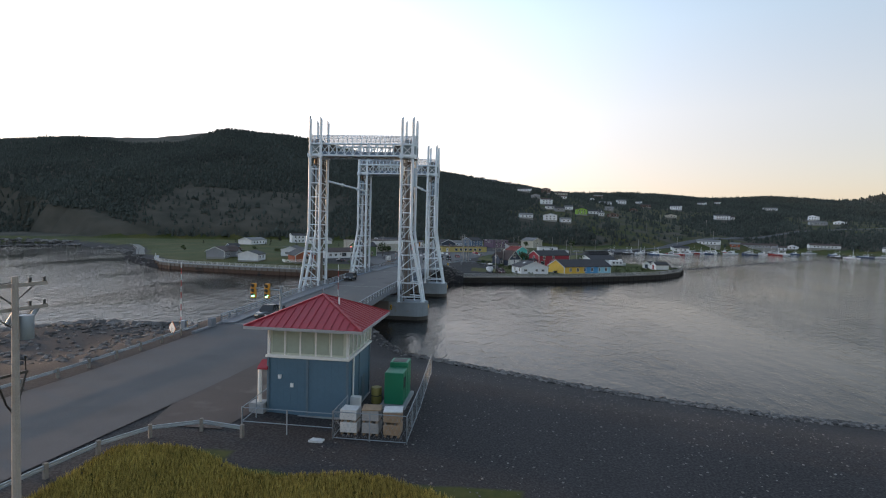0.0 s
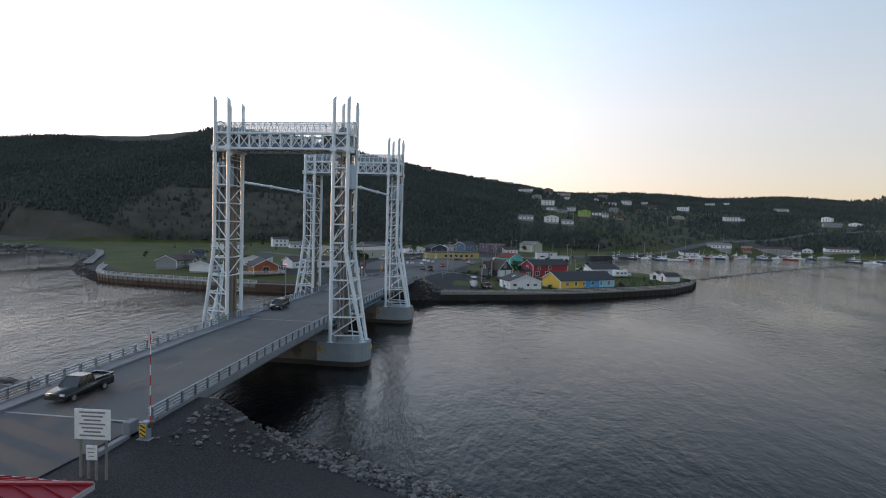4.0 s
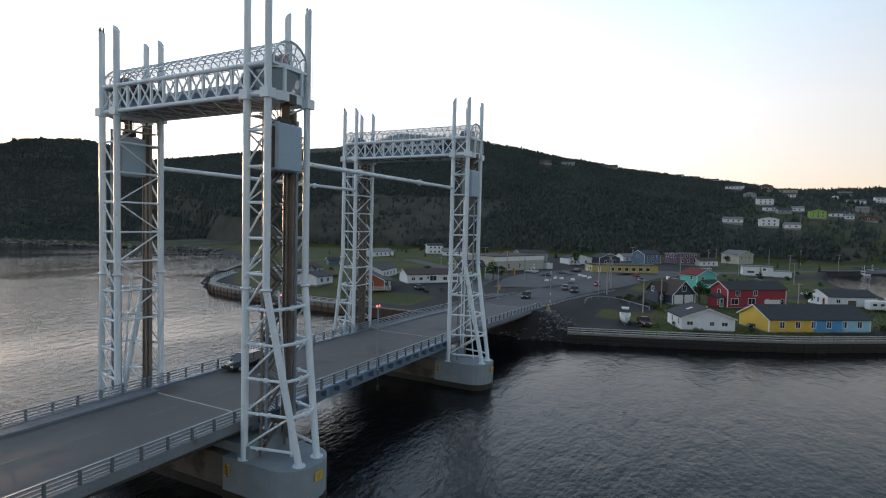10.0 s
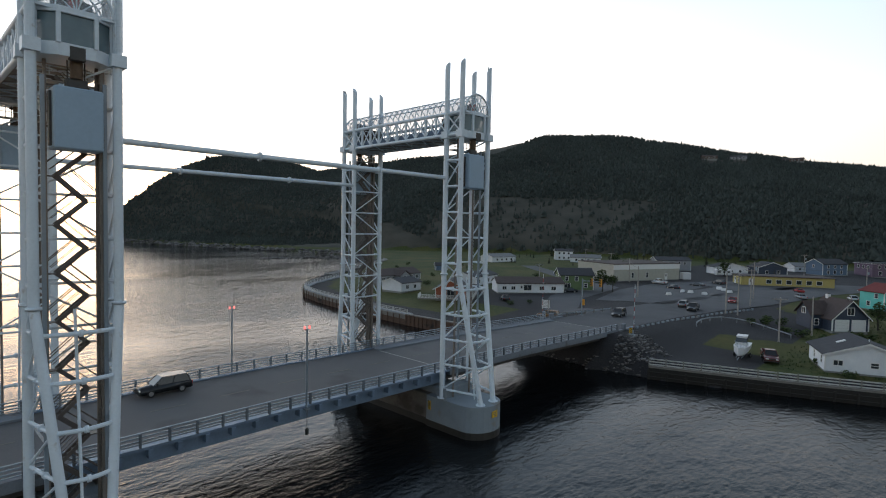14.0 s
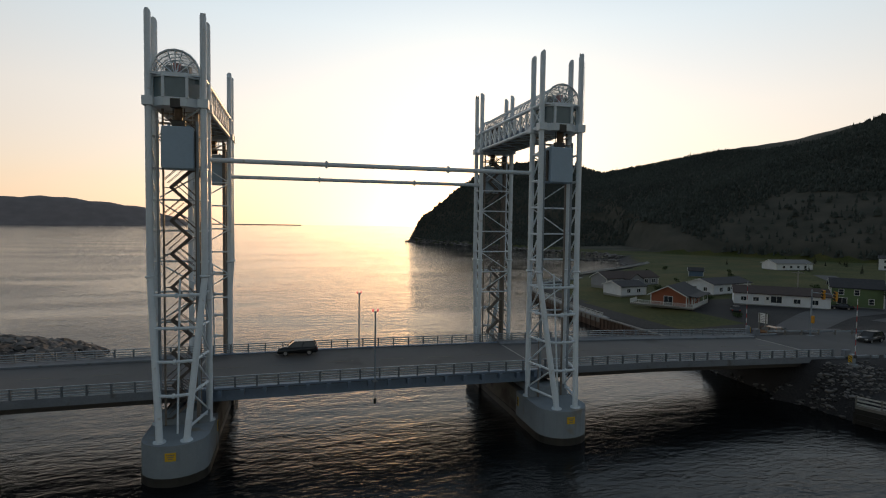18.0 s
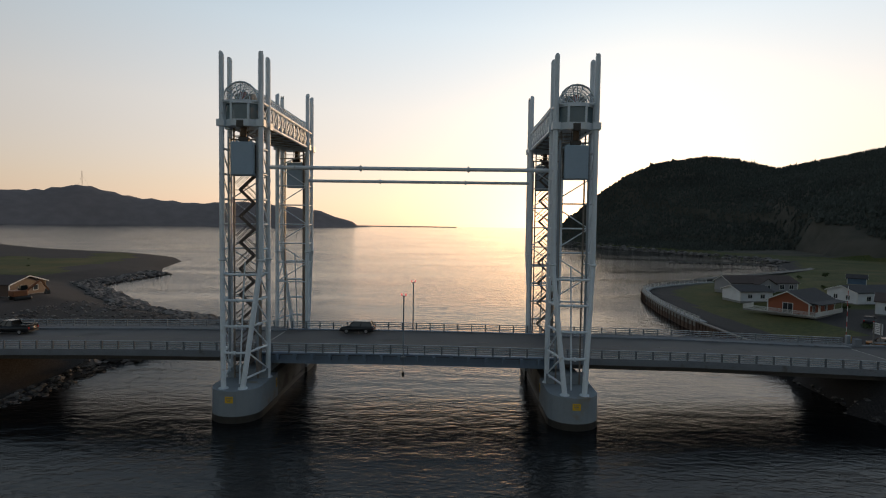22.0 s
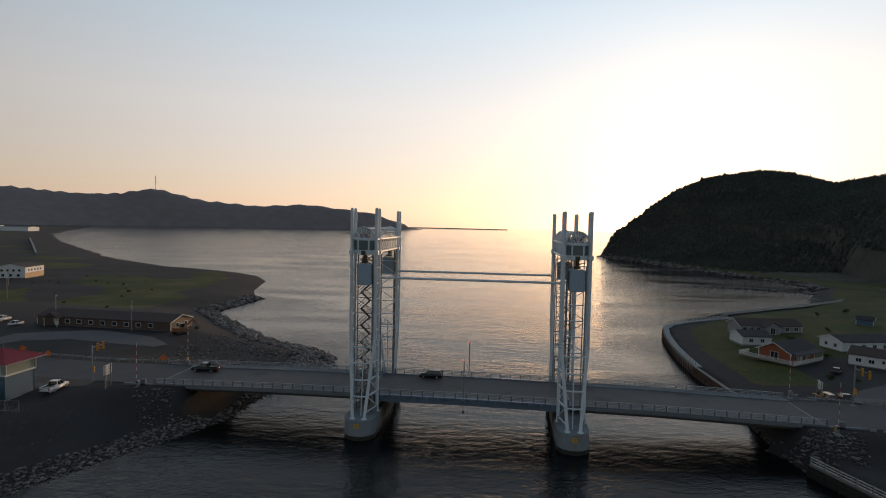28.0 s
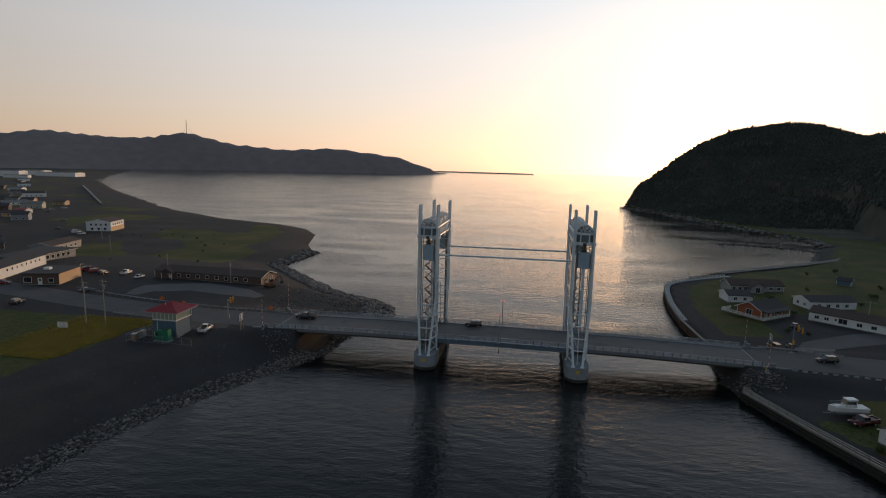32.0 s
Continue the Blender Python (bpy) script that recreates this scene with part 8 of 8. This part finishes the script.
# ---- far masts and skyline ----
t = thing("radio_mast", (-2614, -1728, ground_at(-2614, -1728) - 3), "tall slender radio mast on the far hill", "radio mast")
stick("pole", t, (0, 0, 0), (0, 0, 76), 1.1, DARK_STEEL)
for k in range(3):
    a = k * 2.094
    stick("guy_wire", t, (30 * math.cos(a), 30 * math.sin(a), 0), (0, 0, 55), 0.15, DARK_STEEL)
# backdrop strip; its pale colour carries the haze of distance
t = solid("far_land", prism(bmesh.new(), [(-4700, -900), (-4400, -640), (-4320, -330), (-4300, -40), (-4320, 150), (-4450, 60), (-4700, -500)], -2, 6), mat("hazed_far_land", (0.42, 0.38, 0.36), 0.95), "low strip of land on the horizon, paled by painted haze", "backdrop", kind="structure")

# low white blocks on the lot, a curved pipe rail on the gravel and a beach wall
proto = None
for x, y, rz in ((-30.3, 284, 20), (-27.6, 280, 40), (-24.8, 275.7, 60), (-28.3, 264.4, 10), (-35.1, 266.2, 80), (-32.7, 265.9, 30), (-35.2, 255.8, 60), (-29.5, 282.2, 50)):
    m_ = pose(x, y, ground_at(x, y), 0, 0, rz)
    if proto is None:
        proto = thing("traffic_block", m_, "low white concrete block on the asphalt lot", "traffic block", "traffic blocks")
        part("block", wedge(bmesh.new(), -0.35, 0.35, 0, 0.75, 1.6, 1.3, -0.2, 0.2), SIGN_WHITE, proto)
    else:
        copy_thing(proto, m_)
t = thing("pipe_rail", (0, 0, 0), "curved pale pipe rail on short posts", "pipe rail")
arc = [(-12.2, 210.1), (-12.6, 214), (-12.2, 218), (-11, 221.5), (-8.7, 223.6), (-6, 223.3), (-3.4, 222.1), (2, 218.8)]
part("pipe", tube(bmesh.new(), [(x, y, ground_at(x, y) + 0.8) for x, y in arc], 0.12), CURB, t)
for x, y in arc:
    stick("post", t, (x, y, ground_at(x, y) - 0.1), (x, y, ground_at(x, y) + 0.8), 0.08, CURB)
t = thing("beach_wall", (0, 0, 0), "long pale concrete wall above the beach", "wall")
for p, q in (((-372, -297), (-525, -448)), ((-525, -448), (-673, -595))):
    (x0, y0), (x1, y1) = p, q
    beam("wall_run", t, (x0, y0, ground_at(x0, y0) + 0.7), (x1, y1, ground_at(x1, y1) + 0.7), 1.6, 1.4, CURB)

# ---- trees, bushes and grass ----
LEAF_DARK = island_vary(mat("spruce_needles", (0.043, 0.045, 0.031), 0.9, vary=0.3, scale=0.02, fine=1.5, spec=0.1), 0.65, 1.35)
LEAF_MID = island_vary(mat("bush_leaves", (0.05, 0.075, 0.025), 0.85, vary=0.3, scale=0.3, fine=6, spec=0.2), 0.4, 1.6)
GRASS_BLADE = island_vary(mat("dry_grass", (0.34, 0.27, 0.075), 0.85, vary=0.3, scale=0.25, fine=3, spec=0.15), 0.4, 1.6)
WOODS = island_vary(mat("wooded_hillside_needles", (0.056, 0.064, 0.055), 0.95, vary=0.35, scale=0.015, fine=0.3, spec=0.05), 0.8, 1.2)
BARK = mat("bark", (0.06, 0.05, 0.04), 0.9, vary=0.3)


def ground_many(X, Y):
    """Heights of the ground sheet at many points."""
    i, j = np.searchsorted(GX, X) - 1, np.searchsorted(GY, Y) - 1
    u, v = (X - GX[i]) / (GX[i + 1] - GX[i]), (Y - GY[j]) / (GY[j + 1] - GY[j])
    return (ZZ[j, i] * (1 - u) + ZZ[j, i + 1] * u) * (1 - v) + (ZZ[j + 1, i] * (1 - u) + ZZ[j + 1, i + 1] * u) * v


def woods(name, P, label, seed, material):
    """Far trees in one sheet: ragged two-tier crowns, some slim and pointed, some low and round."""
    r = np.random.RandomState(seed)
    n, sides = len(P), 5
    ang = np.arange(sides) * 2 * np.pi / sides
    conif = r.rand(n) < 0.7
    vs, fs, base = [], [], 0
    for tier in range(2):
        zl = np.where(conif, (0.02, 0.42)[tier], (0.05, 0.35)[tier])
        zt = np.where(conif, (0.68, 1.0)[tier], (0.72, 0.86)[tier])
        rad = np.where(conif, (0.25, 0.15)[tier], (0.42, 0.36)[tier]) * P[:, 3]
        jit, rot = r.uniform(0.55, 1.35, (n, sides)), r.uniform(0, 6.28, (n, 1))
        low = np.stack([P[:, 0:1] + rad[:, None] * jit * np.cos(ang + rot), P[:, 1:2] + rad[:, None] * jit * np.sin(ang + rot), P[:, 2:3] + (zl[:, None] + r.uniform(-0.06, 0.06, (n, sides))) * P[:, 3:4]], -1)
        tip = np.stack([P[:, 0] + r.uniform(-0.04, 0.04, n) * P[:, 3], P[:, 1] + r.uniform(-0.04, 0.04, n) * P[:, 3], P[:, 2] + zt * P[:, 3]], -1)[:, None]
        m = sides + 1
        idx = base + np.arange(n)[:, None] * m
        for k in range(sides):
            fs.append(np.concatenate([idx + k, idx + (k + 1) % sides, idx + sides], 1))
        vs.append(np.concatenate([low, tip], 1).reshape(-1, 3))
        base += n * m
    V, F = np.concatenate(vs), np.concatenate(fs)
    me = bpy.data.meshes.new(name)
    me.vertices.add(len(V))
    me.vertices.foreach_set("co", V.ravel())
    me.loops.add(F.size)
    me.loops.foreach_set("vertex_index", F.ravel().astype(np.int32))
    me.polygons.add(len(F))
    me.polygons.foreach_set("loop_start", np.arange(0, F.size, 3, dtype=np.int32))
    me.polygons.foreach_set("use_smooth", np.ones(len(F), bool))
    me.update(calc_edges=True)
    me.materials.append(material)
    return tagged(new(name, me), label, "forest", kind="stuff")


def near_line(X, Y, line, d):
    return along(line, X, Y)[0] < d


fr = np.random.RandomState(77)
cand = []
for x0, x1, y0, y1, count, lo, hi in ((-760, -380, 240, 640, 26000, 2.6, 4.6), (-400, 120, 400, 1010, 52000, 3.2, 5.6), (100, 700, 480, 1330, 36000, 3.2, 6.5), (700, 1300, 540, 1340, 9000, 4.5, 7.5)):
    X, Y = fr.uniform(x0, x1, count), fr.uniform(y0, y1, count)
    hdist = signed(X, Y, HILL)
    dr, rz = along(RIDGE, X, Y)
    ry = np.interp(X, [p[0] for p in RIDGE[9:]], [p[1] for p in RIDGE[9:]])
    keep = (hdist > 5) & ((X < -660) | (Y < ry + 25))
    open_ = (X > 5) & (hdist < 260) & (X < 700) & (waves(X, Y, 0.02, 21) < 0.12)
    keep &= ~open_ | (fr.rand(count) < 0.22)
    scree = (X > -330) & (X < -90) & (hdist > 8) & (hdist < 95) & (waves(X, Y, 0.035, 9) > 0.0)
    keep &= ~scree | (fr.rand(count) < 0.12)
    for hx, hy, hw in HOUSE_SPOTS:
        keep &= np.hypot(X - hx, Y - hy) > hw * 0.5 + 5
        along_view = ((X - hx) * (10 - hx) + (Y - hy) * (40 - hy)) / math.hypot(10 - hx, 40 - hy)
        side = np.abs((X - hx) * (40 - hy) - (Y - hy) * (10 - hx)) / math.hypot(10 - hx, 40 - hy)
        keep &= ~((along_view > 0) & (along_view < 34) & (side < hw * 0.5) & (fr.rand(count) < 0.85))
    keep &= ~near_line(X, Y, HILL_ROAD, 7)
    X, Y = X[keep], Y[keep]
    cand.append(np.stack([X, Y, ground_many(X, Y) - 0.4, fr.uniform(lo, hi, len(X)) * np.where(fr.rand(len(X)) > 0.05, 1.0, 1.4)], -1))
cand = np.concatenate(cand)
woods("forest", cand[cand[:, 0] < -120], "dense dark spruce forest on the headland hills", 1, WOODS)
woods("forest", cand[cand[:, 0] >= -120], "spruce and leafy trees between the hillside houses", 2, WOODS)


def leaf_cloud(n, rx, ry, rz, z, size, seed, lumps=5):
    """Many small tilted leaf faces gathered in uneven lumps."""
    r = random.Random(seed)
    b = bmesh.new()
    cs = [(r.uniform(-0.6, 0.6) * rx, r.uniform(-0.6, 0.6) * ry, z + r.uniform(-0.5, 0.6) * rz, r.uniform(0.35, 0.7)) for _ in range(lumps)]
    for _ in range(n):
        cx, cy, cz, s = r.choice(cs)
        v = Vector((r.gauss(0, 1), r.gauss(0, 1), r.gauss(0, 1))).normalized() * r.uniform(0.7, 1.05)
        c = Vector((cx + v.x * rx * s, cy + v.y * ry * s, max(0.1, cz + v.z * rz * s)))
        m = Matrix.Translation(c) @ Matrix.Rotation(r.uniform(0, 6.28), 4, "Z") @ Matrix.Rotation(r.uniform(-1.2, 1.2), 4, "X")
        k = size * r.uniform(0.6, 1.4)
        b.faces.new([b.verts.new(m @ Vector(p)) for p in ((-k, 0, 0), (0, -k * 0.6, 0), (k, 0, 0.1 * k), (0, k * 0.6, 0))])
    return b


def spruce(seed, h):
    r = random.Random(seed)
    b = bmesh.new()
    z = 0.08 * h
    while z < h:
        k = 1 - z / h
        rad = 0.24 * h * k + 0.08
        for i in range(7):
            a = r.uniform(0, 6.28)
            l = rad * r.uniform(0.7, 1.2)
            d, n = Vector((math.cos(a), math.sin(a), 0)), Vector((-math.sin(a), math.cos(a), 0))
            o = Vector((0, 0, z + r.uniform(-0.1, 0.1)))
            b.faces.new([b.verts.new(p) for p in (o, o + d * l * 0.6 + n * l * 0.28 - Vector((0, 0, l * 0.2)), o + d * l - Vector((0, 0, l * 0.35)), o + d * l * 0.6 - n * l * 0.28 - Vector((0, 0, l * 0.2)))])
        z += 0.045 * h
    return b


protos = []
for k in range(3):
    t = thing("spruce_tree", (0, 0, -50), "dark young spruce among the houses", "tree", "village trees")
    part("trunk", rod_between(bmesh.new(), (0, 0, 0), (0, 0, 5.2), 0.12, 6, 0.03), BARK, t)
    part("crown", spruce(k + 3, 6.0), LEAF_DARK, t)
    protos.append(t)
bushes = []
for k in range(3):
    t = thing("bush", (0, 0, -50), "dense green leafy bush", "bush", "bushes")
    b = bmesh.new()
    for i in range(5):
        a = i * 1.26
        rod_between(b, (0, 0, 0), (0.5 * math.cos(a), 0.5 * math.sin(a), 1.0), 0.04, 5, 0.015)
    part("stems", b, BARK, t)
    part("foliage", leaf_cloud(420, 1.3, 1.2, 0.9, 1.0, 0.16, 40 + k, 6), LEAF_MID, t)
    bushes.append(t)
leafy = []
for k in range(2):
    t = thing("leafy_tree", (0, 0, -50), "broad leafy tree beside a house", "tree", "village trees")
    b = rod_between(bmesh.new(), (0, 0, 0), (0.1, 0, 2.6), 0.16, 7, 0.1)
    for i in range(6):
        a = i * 1.05
        rod_between(b, (0.1, 0, 1.8 + 0.15 * i), (1.3 * math.cos(a), 1.3 * math.sin(a), 3.4 + 0.2 * i), 0.06, 5, 0.02)
    part("trunk", b, BARK, t)
    part("crown", leaf_cloud(900, 2.0, 1.9, 1.7, 3.7, 0.2, 60 + k, 9), LEAF_MID, t)
    leafy.append(t)
pr = random.Random(31)
used = {"s": 0, "b": 0, "l": 0}


def plant(pool, key, x, y, s):
    m = pose(x, y, ground_at(x, y) - 0.05, 0, 0, pr.uniform(0, 360)) @ Matrix.Scale(s, 4)
    k = used[key]
    used[key] += 1
    if k < len(pool):
        pool[k].matrix_basis = m
    else:
        copy_thing(pool[k % len(pool)], m)


for x, y, s in ((-52.5, 249.5, 1.25), (-50.5, 252, 1.0), (12.5, 246.5, 0.9), (15, 250, 0.8), (-70, 300, 1.0), (21, 283, 0.9), (-45, 340, 1.1), (-88, 330, 1.0), (-95, 345, 1.1), (33, 262, 0.7), (40, 258, 0.7), (-40, 392, 1.2), (60, 455, 1.2), (22, 440, 1.2)):
    plant(leafy, "l", x, y, s)
for x, y, s in ((-4, 228, 1.2), (-2, 231, 1.0), (-6, 224, 0.9), (10.5, 228.6, 1.0), (13, 229.6, 0.9), (0.5, 221, 1.1), (3, 222.5, 0.9), (7, 220, 1.0), (26, 222, 1.0), (35, 230, 0.9), (23.5, 201.5, 0.6), (9, 200, 0.7), (14, 194.6, 0.6), (49, 219, 0.9), (54, 224, 0.8), (57, 218, 0.7), (62, 232, 1.0), (66, 240, 0.8), (79, 246, 0.8), (64, 250, 0.7), (-54, 214, 0.7), (-57, 210, 0.6), (-80, 214, 0.8), (-77, 220, 0.9), (-100, 222, 0.8), (-63, 241, 0.8),
                (-95, 250, 1.0), (-110, 262, 1.0), (-128, 275, 1.1), (-145, 290, 1.0), (-90, 270, 1.0), (-70, 330, 1.0), (-160, 262, 1.0), (-172, 280, 0.9), (-118, 243, 0.8), (-82, 262, 0.9), (-28, 345, 1.0), (12, 330, 0.9), (20, 345, 1.0), (44, 350, 1.0), (53, 330, 0.9), (52, 390, 1.1), (36, 400, 1.2), (15, 360, 0.9)):
    plant(bushes, "b", x, y, s)
for i in range(46):
    x, y = pr.uniform(-190, -60), pr.uniform(330, 440)
    if not any(math.hypot(x - a, y - c) < 16 for a, c in ((-144, 379), (-125, 370), (-72, 357))):
        plant(protos, "s", x, y, pr.uniform(0.6, 1.2))
for x, y, s in ((24, 300, 0.8), (27, 308, 1.0), (34, 352, 0.9), (66, 426, 1.1), (48, 440, 1.2), (10, 452, 1.2), (70, 222, 0.4), (72, 226, 0.45), (61, 214.5, 0.35), (55, 262, 0.6), (46, 262, 0.5), (-25, 330, 0.8)):
    plant(protos, "s", x, y, s)
for i in range(26):
    x, y = pr.uniform(-250, -95), pr.uniform(-120, 20)
    if signed(np.array([x]), np.array([y]), SOUTH)[0] > 30 and not (-240 < x < -180 and -175 < y < -125) and not (-140 < x < -60 and y < -60):
        plant(bushes, "b", x, y, pr.uniform(0.3, 0.6))


def meadow(name, spots, label, hmin, hmax, seed, material=GRASS_BLADE):
    r = np.random.RandomState(seed)
    vs, fs = [], []
    for x, y in spots:
        z = ground_at(x, y)
        for _ in range(5):
            a, lean, h = r.uniform(0, 6.28), r.uniform(0.1, 0.5), r.uniform(hmin, hmax)
            bx, by = x + r.uniform(-0.12, 0.12), y + r.uniform(-0.12, 0.12)
            c, s, w = math.cos(a), math.sin(a), 0.02 + 0.02 * r.rand()
            k = len(vs)
            vs += [(bx - s * w, by + c * w, z - 0.03), (bx + s * w, by - c * w, z - 0.03), (bx + c * h * lean, by + s * h * lean, z + h)]
            fs.append((k, k + 1, k + 2))
    me = bpy.data.meshes.new(name)
    me.from_pydata(vs, [], fs)
    me.materials.append(material)
    return tagged(new(name, me), label, "grass", kind="stuff")


gr = random.Random(8)
spots = []
while len(spots) < 42000:
    x, y = gr.uniform(-19.5, 13), gr.uniform(4, 31.5)
    if y < 31.2 - 0.12 * (x + 20) - 0.8 * math.sin(x * 0.5) and y > 6 + gr.uniform(0, 14):
        spots.append((x, y))
meadow("grass", spots, "long yellow-green grass at the edge of the gravel yard", 0.12, 0.38, 3)
spots = [(gr.uniform(4, 82), gr.uniform(193, 262)) for _ in range(5000)]
spots = [p for p in spots if signed(np.array([p[0]]), np.array([p[1]]), NORTH)[0] > 3]
meadow("grass", spots, "rough grass between the waterfront houses", 0.2, 0.5, 4, LEAF_MID)
